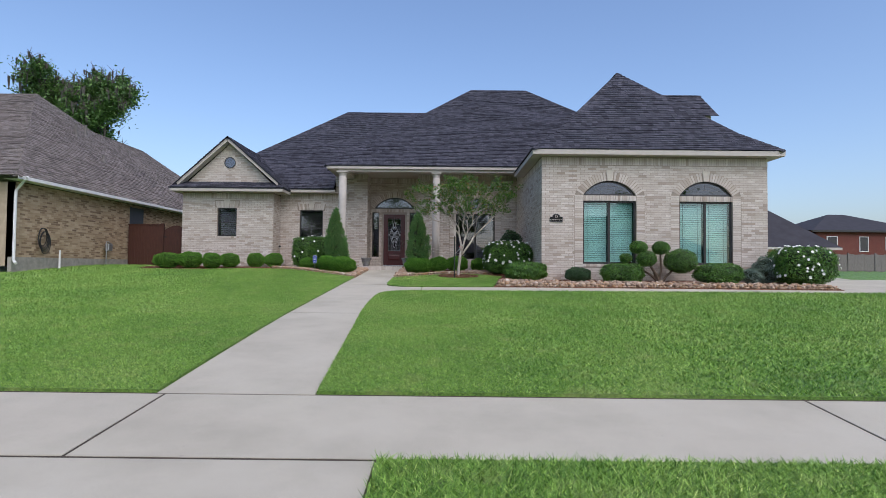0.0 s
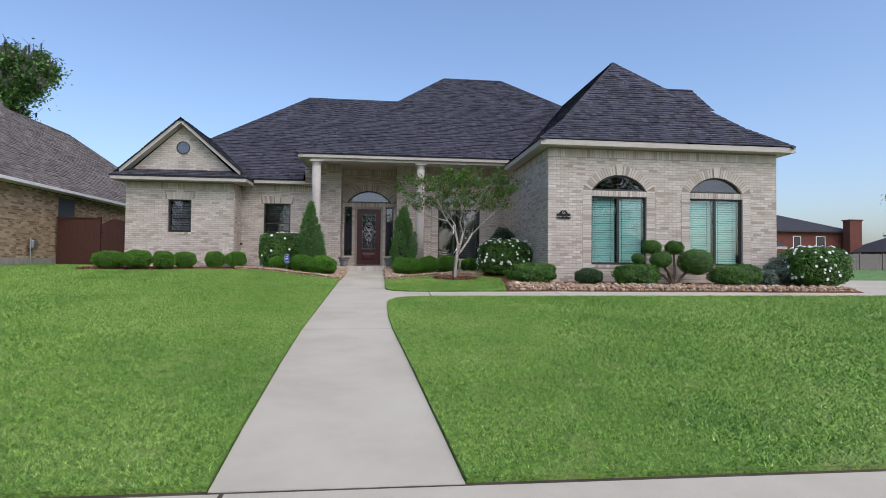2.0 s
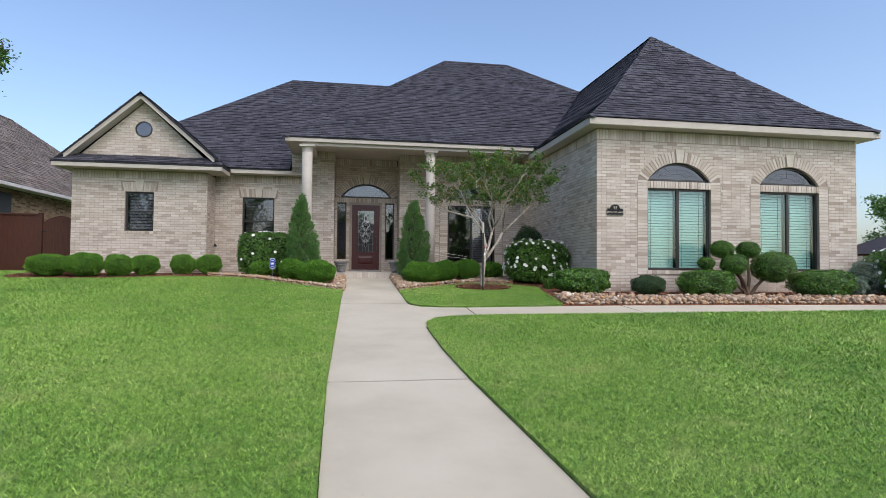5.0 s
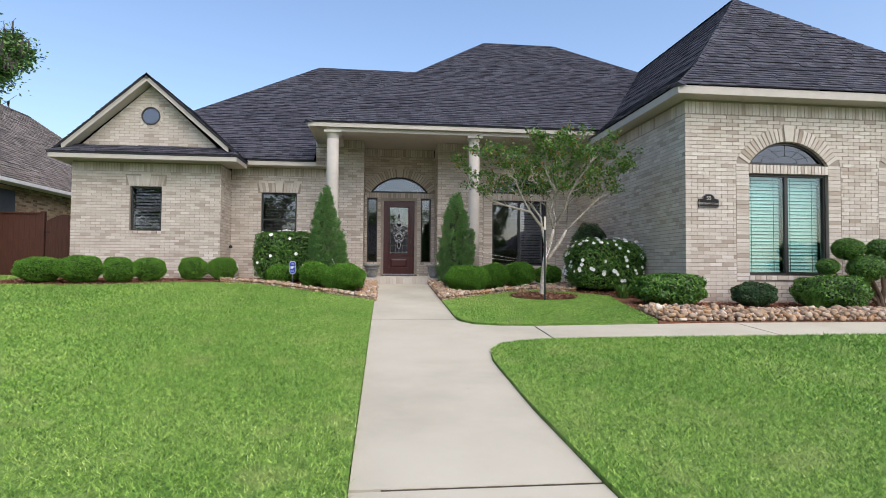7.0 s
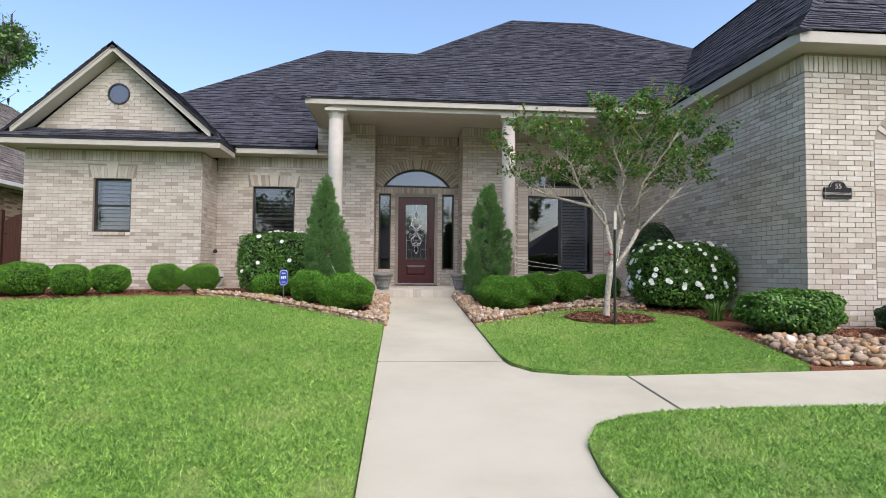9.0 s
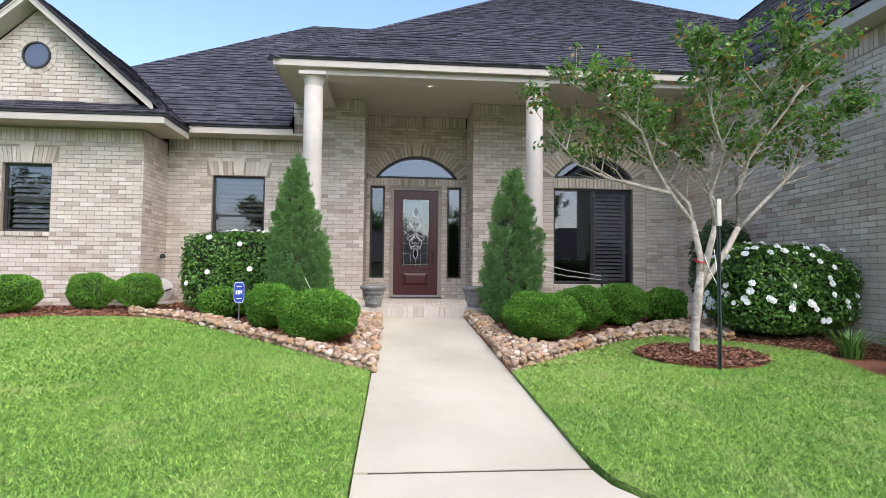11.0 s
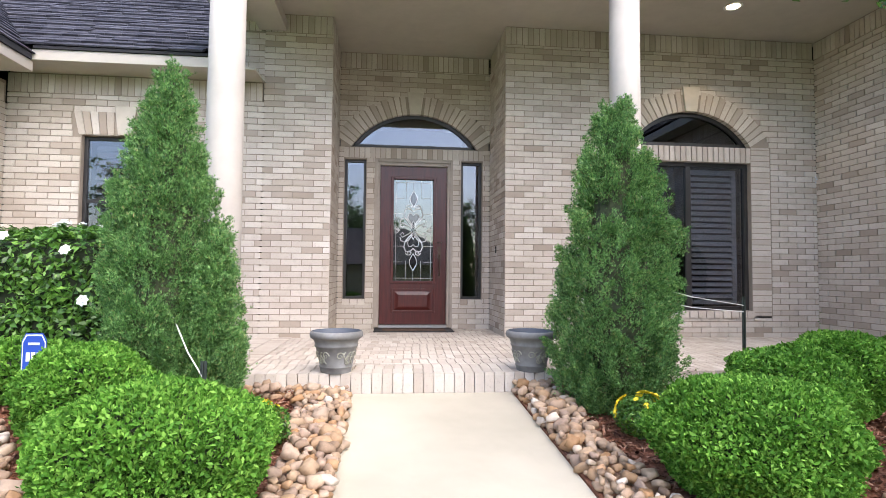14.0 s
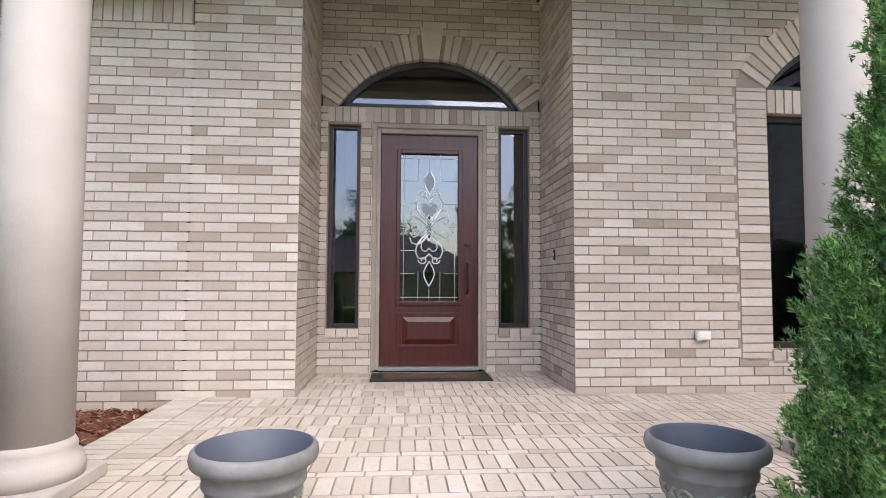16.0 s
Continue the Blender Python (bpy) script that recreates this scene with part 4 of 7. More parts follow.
def rake(x0, x1):
    """A sloping board with a plumb cut at the ridge, a thin shadow board above it and a boxed soffit behind."""
    z1 = 6.27
    z0 = z1 - abs(x1 - x0) * 2.0 / (2.2 if x0 < x1 else 2.28)
    m = M()
    for y0, y1, k0, k1 in ((22.4, 22.43, 0.035, 0.15), (22.385, 22.4, 0.02, 0.06), (22.43, 22.73, 0.1, 0.152)):
        m.add([(x, y, z - k) for y in (y0, y1) for x, z in ((x0, z0), (x1, z1)) for k in (k0, k1)], [(0, 2, 3, 1), (4, 5, 7, 6), (0, 4, 6, 2), (1, 3, 7, 5), (0, 1, 5, 4), (2, 6, 7, 3)])
    return m


fascia("trim_rake_left", rake(-9.95, GX), "painted beige rake board of the gable")
fascia("trim_rake_right", rake(-6.0, GX), "painted beige rake board of the gable")

# ---- windows ----
def frame_of(m, x0, x1, z0, z1, y0, y1, t=0.05):
    return m.box(x0, x0 + t, y0, y1, z0, z1).box(x1 - t, x1, y0, y1, z0, z1).box(x0 + t, x1 - t, y0, y1, z1 - t, z1).box(x0 + t, x1 - t, y0, y1, z0, z0 + t)


def pane(w, x0, x1, z0, z1, y, mat):
    o = part("pane", M().box(x0, x1, y, y + 0.006, z0, z1), mat, w)
    o.visible_shadow = False
    return o


def slats(w, x0, x1, z0, z1, y, mat, step=0.075, depth=0.06, tilt=35, name="slat"):
    h = 0.006
    c, s = math.cos(radians(tilt)), math.sin(radians(tilt))
    L = (x1 - x0) / 2
    m = M().add([(x, u * c * depth / 2 - v * s * h / 2, u * s * depth / 2 + v * c * h / 2) for v in (-1, 1) for u in (-1, 1) for x in (-L, L)], [(0, 2, 3, 1), (4, 5, 7, 6), (0, 1, 5, 4), (2, 6, 7, 3), (0, 4, 6, 2), (1, 3, 7, 5)])
    me = m.data(name)
    me.materials.append(mat)
    z = z0 + step / 2
    while z < z1:
        o = new(name, me)
        o.parent = w
        o.location = ((x0 + x1) / 2, y, z)
        z += step


def arch_pts(cx, half, spring, rise, inset, n=28):
    R = (half * half + rise * rise) / (2 * rise)
    cz = spring + rise - R
    r = R - inset
    zb = spring + inset
    a = math.acos(max(-1, min(1, (zb - cz) / r)))
    return [(cx + r * math.sin(t), cz + r * math.cos(t)) for t in np.linspace(-a, a, n)]


def fanlight(w, cx, half, spring, rise, y, mat, muntins=False):
    outer, inner = arch_pts(cx, half, spring, rise, 0.0), arch_pts(cx, half, spring, rise, 0.05)
    f = M()
    f.loft([[(a[0], y, a[1]), (b[0], y, b[1]), (b[0], y + 0.06, b[1]), (a[0], y + 0.06, a[1])] for a, b in zip(outer, inner)])
    f.box(cx - half, cx + half, y, y + 0.06, spring, spring + 0.05)
    part("arch_frame", f, M_BRONZE, w)
    p = arch_pts(cx, half, spring, rise, 0.03)
    o = part("arch_pane", M().loft([[(x, y + d, z) for x, z in p] for d in (0.03, 0.036)]), mat, w)
    o.visible_shadow = False
    if muntins:
        m = M()
        for k in range(1, 6):
            t = math.pi * k / 6
            m.tube([(cx + 0.25 * math.cos(t), y + 0.028, spring + 0.05 + 0.14 * math.sin(t)), (cx + half * 0.93 * math.cos(t), y + 0.028, spring + 0.05 + (rise - 0.1) * math.sin(t))], 0.004, 5)
        m.tube([(cx + 0.25 * math.cos(t), y + 0.028, spring + 0.05 + 0.14 * math.sin(t)) for t in np.linspace(0, math.pi, 14)], 0.004, 5)
        m.tube([(cx + half * 0.6 * math.cos(t), y + 0.028, spring + 0.05 + rise * 0.55 * math.sin(t)) for t in np.linspace(0, math.pi, 14)], 0.004, 5)
        part("muntin", m, M_BRONZE, w)


def slider(name, x0, x1, z0, z1, yf, glass, label, blind, spring=None, rise=None, muntins=False):
    """A two-light window with a mullion, blinds behind and a fanlight above."""
    y = yf + 0.075
    w = thing(name, (0, 0, 0), label, "window", kind="structure")
    part("window_frame", frame_of(M(), x0, x1, z0, z1, y, y + 0.07), M_BRONZE, w, bevel=0.004)
    c = (x0 + x1) / 2
    part("mullion", M().box(c - 0.035, c + 0.035, y + 0.005, y + 0.065, z0 + 0.05, z1 - 0.05), M_BRONZE, w, bevel=0.004)
    for a, b in ((x0 + 0.05, c - 0.035), (c + 0.035, x1 - 0.05)):
        pane(w, a, b, z0 + 0.05, z1 - 0.05, y + 0.03, glass)
        if blind == "blind":
            slats(w, a + 0.01, b - 0.01, z0 + 0.06, z1 - 0.06, y + 0.16, M_BLIND, 0.066, 0.066, 58)
            part("ladder_tape", M().box((a * 0.83 + b * 0.17) - 0.004, (a * 0.83 + b * 0.17) + 0.004, y + 0.12, y + 0.124, z0 + 0.06, z1 - 0.06).box((a * 0.2 + b * 0.8) - 0.004, (a * 0.2 + b * 0.8) + 0.004, y + 0.12, y + 0.124, z0 + 0.06, z1 - 0.06), M_BRONZE, w)
    if blind == "shutter":
        a, b = c + 0.04, x1 - 0.08
        part("shutter_frame", frame_of(M(), a, b, z0 + 0.07, z1 - 0.07, y + 0.12, y + 0.15, 0.06).box(a, b, y + 0.12, y + 0.15, (z0 + z1) / 2 - 0.04, (z0 + z1) / 2 + 0.03), M_SHUT, w)
        slats(w, a + 0.06, b - 0.06, z0 + 0.14, (z0 + z1) / 2 - 0.05, y + 0.135, M_SHUT, 0.075, 0.07, 50)
        slats(w, a + 0.06, b - 0.06, (z0 + z1) / 2 + 0.04, z1 - 0.14, y + 0.135, M_SHUT, 0.075, 0.07, 50)
    if spring:
        fanlight(w, c, (x1 - x0) / 2, spring, rise, y, M_GLASSF, muntins)
    return w


slider("window_4", W4[0], W4[1], 1.42, 3.36, 17.83, M_GLASS, "dark-framed arched window with white blinds behind tinted glass", "blind", SP4, RI4, True)
slider("window_5", W5[0], W5[1], 1.42, 3.36, 17.83, M_GLASS, "dark-framed arched window with white blinds behind tinted glass", "blind", SP4, RI4, True)
slider("window_3", W3[0], W3[1], 1.6, 3.48, 23.7, M_GLASSD, "dark-framed arched porch window with grey shutters inside", "shutter", SP3, RI3)


def sash(name, x0, x1, z0, z1, yf, label):
    y = yf + 0.07
    w = thing(name, (0, 0, 0), label, "window", kind="structure")
    part("window_frame", frame_of(M(), x0, x1, z0, z1, y, y + 0.07, 0.04), M_BRONZE, w, bevel=0.004)
    zm = (z0 + z1) / 2
    part("meeting_rail", M().box(x0 + 0.04, x1 - 0.04, y + 0.01, y + 0.05, zm - 0.02, zm + 0.02), M_BRONZE, w)
    pane(w, x0 + 0.04, x1 - 0.04, zm + 0.02, z1 - 0.04, y + 0.02, M_GLASSD)
    pane(w, x0 + 0.04, x1 - 0.04, z0 + 0.04, zm - 0.02, y + 0.035, M_GLASSD)
    # all but window_1 get slats in the dark indoor colour
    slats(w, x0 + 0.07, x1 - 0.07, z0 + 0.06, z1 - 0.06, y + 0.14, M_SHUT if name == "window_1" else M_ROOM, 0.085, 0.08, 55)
    return w


sash("window_1", W1[0], W1[1], 2.4, 3.52, 22.72, "small dark-framed sash window with shutters inside")
sash("window_2", W2[0], W2[1], 2.08, 3.56, 23.7, "dark-framed sash window reflecting the sky")
for nm, (a, b) in (("window_7", SL), ("window_8", SR)):
    y = 24.8
    w = thing(nm, (0, 0, 0), "tall narrow dark sidelight beside the front door", "window", kind="structure")
    part("window_frame", frame_of(M(), a, b, 1.68, 3.6, y, y + 0.06, 0.035), M_BRONZE, w, bevel=0.003)
    pane(w, a + 0.035, b - 0.035, 1.715, 3.565, y + 0.03, M_GLASSD)
w = thing("window_9", (0, 0, 0), "arched fanlight over the front door", "window", kind="structure")
fanlight(w, cd, hd, SPD, RID, 24.8, M_GLASSD)

# ---- front door ----
door = thing("door_1", ((DX0 + DX1) / 2, 24.78, 1.29), "dark mahogany front door with a leaded glass panel, closed", "door", kind="structure")
dc = (DX0 + DX1) / 2
m = M()
m.box(-0.53, -0.465, -0.02, 0.12, 0, 2.31).box(0.465, 0.53, -0.02, 0.12, 0, 2.31).box(-0.465, 0.465, -0.02, 0.12, 2.235, 2.31)
m.box(-0.545, -0.5, -0.045, -0.02, 0, 2.325).box(0.5, 0.545, -0.045, -0.02, 0, 2.325).box(-0.5, 0.5, -0.045, -0.02, 2.28, 2.325)
part("door_frame", m, plain("taupe_frame_paint", (0.33, 0.28, 0.23), 0.5), door, "taupe painted frame", bevel=0.005)
part("threshold", M().box(-0.465, 0.465, -0.06, 0.1, 0, 0.035), M_STEEL, door)
gx0, gx1, gz0_, gz1_ = -0.285, 0.285, 0.63, 2.06
leaf = M()
leaf.box(-0.46, gx0, 0.02, 0.065, 0.04, 2.23).box(gx1, 0.46, 0.02, 0.065, 0.04, 2.23).box(gx0, gx1, 0.02, 0.065, gz1_, 2.23).box(gx0, gx1, 0.02, 0.065, 0.04, gz0_)
dl = part("leaf", leaf, M_DOOR, door, "dark red-brown stained wood")
part("glazing_bead", frame_of(M(), gx0 - 0.03, gx1 + 0.03, gz0_ - 0.03, gz1_ + 0.03, 0.0, 0.02, 0.04), M_DOOR, dl, bevel=0.006)
part("raised_panel", frame_of(M(), gx0 - 0.02, gx1 + 0.02, 0.2, 0.53, 0.006, 0.02, 0.03).add(*(lambda q: (q.v, q.f))(M().loft([[(-0.25, 0.02, 0.235), (0.25, 0.02, 0.235), (0.25, 0.02, 0.495), (-0.25, 0.02, 0.495)], [(-0.2, 0.002, 0.285), (0.2, 0.002, 0.285), (0.2, 0.002, 0.445), (-0.2, 0.002, 0.445)]]))), M_DOOR, dl, bevel=0.003)
g = part("leaded_glass", M().box(gx0, gx1, 0.04, 0.046, gz0_, gz1_), M_LEADED, dl)
g.visible_shadow = False


def lead(pts, r=0.0045):
    return M().tube([(x, 0.037, z) for x, z in pts], r, 6)


came = M()
def put(pts, r=0.0045):
    q = lead(pts, r * 1.35)
    came.add(q.v, q.f)

for x in (-0.245, 0.245):
    put([(x, gz0_), (x, gz1_)], 0.0028)
for x in (-0.105, 0.0, 0.105):
    put([(x, gz0_), (x, 0.92 if x else 0.76)], 0.0028)
    put([(x, 1.78 if x else 1.9), (x, gz1_)], 0.0028)
for z in (0.675, 2.01):
    put([(gx0, z), (gx1, z)], 0.0028)
for z in (0.9, 1.12, 1.57, 1.79):
    for s in (-1, 1):
        put([(s * 0.285, z), (s * 0.14, z)], 0.0028)
zc = 1.345


def petal(z0, z1, w, n=12):
    return [(s * w * math.sin(math.pi * k / n) ** 1.2, z0 + (z1 - z0) * k / n) for s, ks in ((1, range(n)), (-1, range(n, 0, -1))) for k in ks]


def heart(c, zt, s):
    """Half of a heart that hangs from the axis: out, round and back to the point."""
    return [(s * a, zt + c * b) for a, b in ((0.0, 0.0), (0.05, 0.05), (0.105, 0.04), (0.13, -0.02), (0.115, -0.09), (0.06, -0.16), (0.0, -0.22))]


for z0, z1, w in ((1.66, 1.9, 0.05), (0.78, 1.02, 0.05), (zc - 0.02, zc + 0.13, 0.03), (zc - 0.13, zc + 0.02, 0.03)):
    ring_pts = petal(z0, z1, w)
    put(ring_pts + ring_pts[:1], 0.0055)
    part("bevel_piece", M().loft([[(x * 0.9, d, z) for x, z in ring_pts] for d in (0.034, 0.039)]), M_GLASSF, g, "dark bevelled glass piece")
for c, zt in ((1, 1.6), (-1, 1.09)):
    both = heart(c, zt, 1) + heart(c, zt, -1)[::-1][1:-1]
    put(both + both[:1], 0.007)
    small = [(x * 0.6, zt - c * 0.055 + (z - zt) * 0.62) for x, z in both]
    put(small + small[:1], 0.0055)
    part("bevel_piece", M().loft([[(x * 0.93, d, z) for x, z in small] for d in (0.034, 0.039)]), M_GLASSF if c > 0 else M_LEADED, g, "bevelled heart-shaped glass piece")
    for s in (-1, 1):
        put([(s * (0.06 + (0.045 - 0.0026 * k) * math.cos(k * 0.55)), zt + c * (0.06 + (0.04 - 0.002 * k) * math.sin(k * 0.55))) for k in range(14)], 0.006)
        put([(0, zc), (s * 0.06, zc + c * 0.05), (s * 0.15, zc + c * 0.1), (s * 0.185, zc + c * 0.06), (s * 0.15, zc + c * 0.035), (s * 0.13, zc + c * 0.06)], 0.0065)
        put([(s * 0.04, zc + c * 0.12), (s * 0.11, zc + c * 0.17), (s * 0.17, zc + c * 0.15), (s * 0.185, zc + c * 0.1)], 0.006)
for s in (-1, 1):
    for k in (-0.9, -0.3, 0.3, 0.9):
        put([(s * 0.185, zc), (s * (0.225 + 0.01 * math.cos(k)), zc + 0.05 * math.sin(k) + 0.012 * k), (s * (0.25 + 0.028 * math.cos(k)), zc + 0.055 * math.sin(k)), (s * 0.225, zc + 0.03 * k - 0.008), (s * 0.185, zc)], 0.0035)
part("lead_came", came, plain("polished_lead", (0.8, 0.81, 0.81), 0.25, 0.7), g, "silvery lead scrollwork")
part("bevel_jewel", M().lathe([(0.0, -0.035), (0.035, 0), (0.0, 0.035)], 8, (0, 0.04, zc), False), M_LEADED, g)
h = M().box(0.345, 0.385, 0.005, 0.02, 0.95, 1.12).box(0.35, 0.38, 0.005, 0.02, 0.68, 0.74)
h.tube([(0.365, 0.005, 1.0), (0.365, -0.04, 0.96), (0.365, -0.045, 0.85), (0.365, -0.035, 0.75), (0.365, 0.005, 0.71)], 0.01, 10)
h.lathe([(0.03, 0), (0.03, 0.012)], 20, (0.365, 0.01, 1.17))
part("door_handle", h, plain("aged_bronze", (0.09, 0.06, 0.045), 0.35, 0.8), dl, "aged bronze handle set")
mat_ = thing("doormat", (dc, 24.42, PZ), "black rubber doormat with a brown centre before the door", "doormat")
part("rubber_border", M().box(-0.52, 0.52, -0.19, 0.19, 0.002, 0.014), M_BLACK, mat_, bevel=0.003)
part("coir_panel", M().box(-0.41, 0.41, -0.13, 0.13, 0.012, 0.02), plain("brown_coir", (0.09, 0.055, 0.035), 0.95, var=0.4, bump=1.0), mat_)

# ---- columns ----
def column(x, y, r):
    c = thing("porch_column", (x, y, PZ), "round pale stucco porch column on the brick porch", "column", "porch columns")
    part("shaft", M().lathe([(r * 1.02, 0.2), (r, 1.2), (r * 0.97, 2.4), (r * 0.95, 3.42)], 40), M_COLUMN, c, smooth=True)
    part("base", M().lathe([(r * 1.3, 0.06), (r * 1.32, 0.1), (r * 1.24, 0.14), (r * 1.1, 0.15), (r * 1.12, 0.18), (r * 1.02, 0.21)], 40), M_COLUMN, c, smooth=True)
    part("plinth", M().box(-r * 1.35, r * 1.35, -r * 1.35, r * 1.35, 0, 0.06), M_COLUMN, c, bevel=0.008)
    part("capital", M().lathe([(r * 0.95, 3.4), (r * 0.97, 3.45), (r * 1.06, 3.5), (r * 1.2, 3.545)], 40).box(-r * 1.35, r * 1.35, -r * 1.35, r * 1.35, 3.545, 3.6), M_COLUMN, c)


column(-3.36, 21.9, 0.152)
column(0.21, 22.05, 0.144)
M_BULB = bpy.data.materials.new("lamp_glow")
M_BULB.use_nodes = True
M_BULB.node_tree.nodes["Principled BSDF"].inputs["Emission Color"].default_value = (1, 0.8, 0.5, 1)
M_BULB.node_tree.nodes["Principled BSDF"].inputs["Emission Strength"].default_value = 6
for x, y in ((-1.47, 22.72), (1.87, 22.89)):
    l = thing("recessed_light", (x, y, 5.088), "lit round recessed ceiling light in the porch", "ceiling light", "porch lights")
    part("trim_ring", M().loft([[(r * math.cos(a), r * math.sin(a), z) for r, z in ((0.1, 0), (0.1, -0.008), (0.075, -0.008), (0.075, 0))] for a in np.linspace(0, 2 * math.pi, 33)], cap=False), M_WHITE, l)
    part("bulb", M().lathe([(0.074, -0.002), (0.06, -0.012), (0.0, -0.014)], 24), M_BULB, l, "glowing warm bulb")
    lamp = new("porch_lamp", bpy.data.lights.new("porch_lamp", "SPOT"))
    lamp.data.energy, lamp.data.color, lamp.data.spot_size, lamp.data.shadow_soft_size = 12, (1, 0.8, 0.55), radians(110), 0.06
    lamp.matrix_world = pose(x, y, 5.06)

# ---- urns ----
def scrollwork(m, r, z, a):
    """Acanthus scroll: a rolling stem with curled leaves on both sides."""
    def P(t, dz, d=0.004):
        rr = r + dz * 0.2 + d
        return (rr * math.cos(a + t), rr * math.sin(a + t), z + dz)
    stem = [(0.62 * (k / 16 - 0.5), 0.022 * math.sin(k * 0.78)) for k in range(17)]
    m.tube([P(*q) for q in stem], [0.003 + 0.004 * math.sin(math.pi * k / 16) for k in range(17)], 6)
    for c, dz, s in ((-0.42, 0.018, 1), (0.0, -0.024, -1), (0.4, 0.02, 1)):
        m.tube([P(c + (0.2 - 0.012 * k) * math.cos(k * 0.6), dz + s * (0.036 - 0.0022 * k) * math.sin(k * 0.6)) for k in range(15)], [0.0065 - 0.0003 * k for k in range(15)], 6)
    for k in range(1, 16, 2):
        t0, z0 = stem[k]
        s = 1 if k % 4 == 1 else -1
        m.tube([P(t0, z0), P(t0 + 0.05, z0 + s * 0.02), P(t0 + 0.12, z0 + s * 0.034), P(t0 + 0.17, z0 + s * 0.03)], [0.003, 0.007, 0.006, 0.001], 6)


M_POT = plain("weathered_grey_resin", (0.18, 0.18, 0.175), 0.65, var=0.3, scale=9, bump=0.3)
M_RELIEF = plain("pale_relief", (0.26, 0.26, 0.21), 0.75, var=0.25, scale=30)
M_POTIN = plain("blue_grey_pot_inside", (0.07, 0.085, 0.11), 0.6)
def urn(x, y, rz):
    p = thing("planter_urn", (x, y, PZ, 0, 0, rz), "large weathered grey planter urn with scroll relief, soil only", "planter", "porch planters")
    part("bowl", M().lathe([(0.13, 0), (0.136, 0.012), (0.139, 0.045), (0.146, 0.05), (0.147, 0.06), (0.143, 0.066), (0.182, 0.225), (0.19, 0.23), (0.192, 0.243), (0.188, 0.25), (0.196, 0.285), (0.205, 0.29), (0.207, 0.298), (0.216, 0.3), (0.23, 0.31), (0.236, 0.33), (0.233, 0.352), (0.224, 0.364), (0.212, 0.366)], 56, cap=False), M_POT, p, smooth=True)
    part("inside", M().lathe([(0.214, 0.367), (0.203, 0.355), (0.175, 0.2)], 48, cap=False), M_POTIN, p, smooth=True)
    part("soil", M().lathe([(0.178, 0.215), (0.13, 0.235), (0.06, 0.25), (0.0, 0.255)], 32, cap=False), M_MULCH, p, "dry brown bark and potting soil")
    for k in range(4):
        m = M()
        scrollwork(m, 0.162, 0.14, k * math.pi / 2)
        part("scroll_relief", m, M_RELIEF, p)
    p.scale = (0.85, 0.85, 0.85)


urn(-2.36, 21.42, 40)
urn(-0.85, 21.42, 10)

# ---- small fittings on the walls ----
def plaque():
    p = thing("address_plaque", (3.96, 17.822, 2.69), "black arched address plaque with white figures", "plaque")
    o = [(-0.2, 0), (0.2, 0), (0.2, 0.15), (0.13, 0.16)] + [(0.12 * math.cos(t), 0.165 + 0.085 * math.sin(t)) for t in np.linspace(0, math.pi, 14)] + [(-0.13, 0.16), (-0.2, 0.15)]
    part("plate", M().loft([[(x, -d, z) for x, z in o] for d in (0.022, 0.0)]), plain("black_cast_metal", (0.02, 0.02, 0.02), 0.75, spec=0.2), p)
    rim = [(x * 0.95, 0.006 + z * 0.94) for x, z in o]
    part("rim", M().tube([(x, -0.023, z) for x, z in rim + rim[:1]], 0.003, 5), M_STEEL, p)
    for txt, size, z in (("55", 0.1, 0.135), ("DEERWOOD COURT", 0.046, 0.05)):
        cu = bpy.data.curves.new("figures", "FONT")
        cu.body, cu.size, cu.align_x, cu.extrude = txt, size, "CENTER", 0.002
        t = bpy.data.objects.new("figures", cu)
        scene.collection.objects.link(t)
        bpy.context.view_layer.update()
        me = bpy.data.meshes.new_from_object(t.evaluated_get(bpy.context.evaluated_depsgraph_get()))
        bpy.data.objects.remove(t)
        me.materials.append(M_TRIM)
        o2 = new("figures", me)
        o2.parent = p
        o2.matrix_local = pose(0, -0.026, z, 90, 0, 0)
        o2["label"] = "white raised lettering"


plaque()
f = thing("outdoor_faucet", (-6.24, 23.35, 2.0), "black capped outdoor tap on the brick wall", "tap")
part("pipe", M().tube([(0.0, 0, 0), (0.09, 0, 0), (0.1, 0, -0.08)], 0.014, 8), M_STEEL, f)
part("cover", M().lathe([(0.04, 0), (0.045, 0.04), (0.03, 0.075), (0, 0.08)], 16, (0.09, 0, 0.0)), M_BLACK, f)
f = thing("hose_reel", (-6.1, 23.3, gz(23.3)), "beige round plastic hose reel standing by the wall", "hose reel")
part("side_disc", M().loft([[(r * math.cos(a), d, 0.27 + r * math.sin(a)) for a in np.linspace(0, 2 * math.pi, 37)[:-1]] for r, d in ((0.2, -0.13), (0.215, -0.12), (0.215, -0.1), (0.2, -0.09))]), plain("beige_plastic", (0.42, 0.4, 0.36), 0.5), f, smooth=True)
part("drum", M().loft([[(r * math.cos(a), d, 0.27 + r * math.sin(a)) for a in np.linspace(0, 2 * math.pi, 25)[:-1]] for r, d in ((0.14, -0.09), (0.14, 0.1))]), M_BLACK, f)
part("stand", M().box(-0.14, 0.14, -0.14, 0.12, 0, 0.08), plain("beige_plastic_foot", (0.4, 0.38, 0.34), 0.5), f, bevel=0.02)
part("crank", M().tube([(0.1, -0.13, 0.27), (0.1, -0.17, 0.27), (0.2, -0.17, 0.3), (0.2, -0.21, 0.3)], 0.014, 8), M_BLACK, f)
f = thing("doorbell", (-0.58, 24.2, 2.35), "small dark doorbell button on the recess wall", "doorbell")
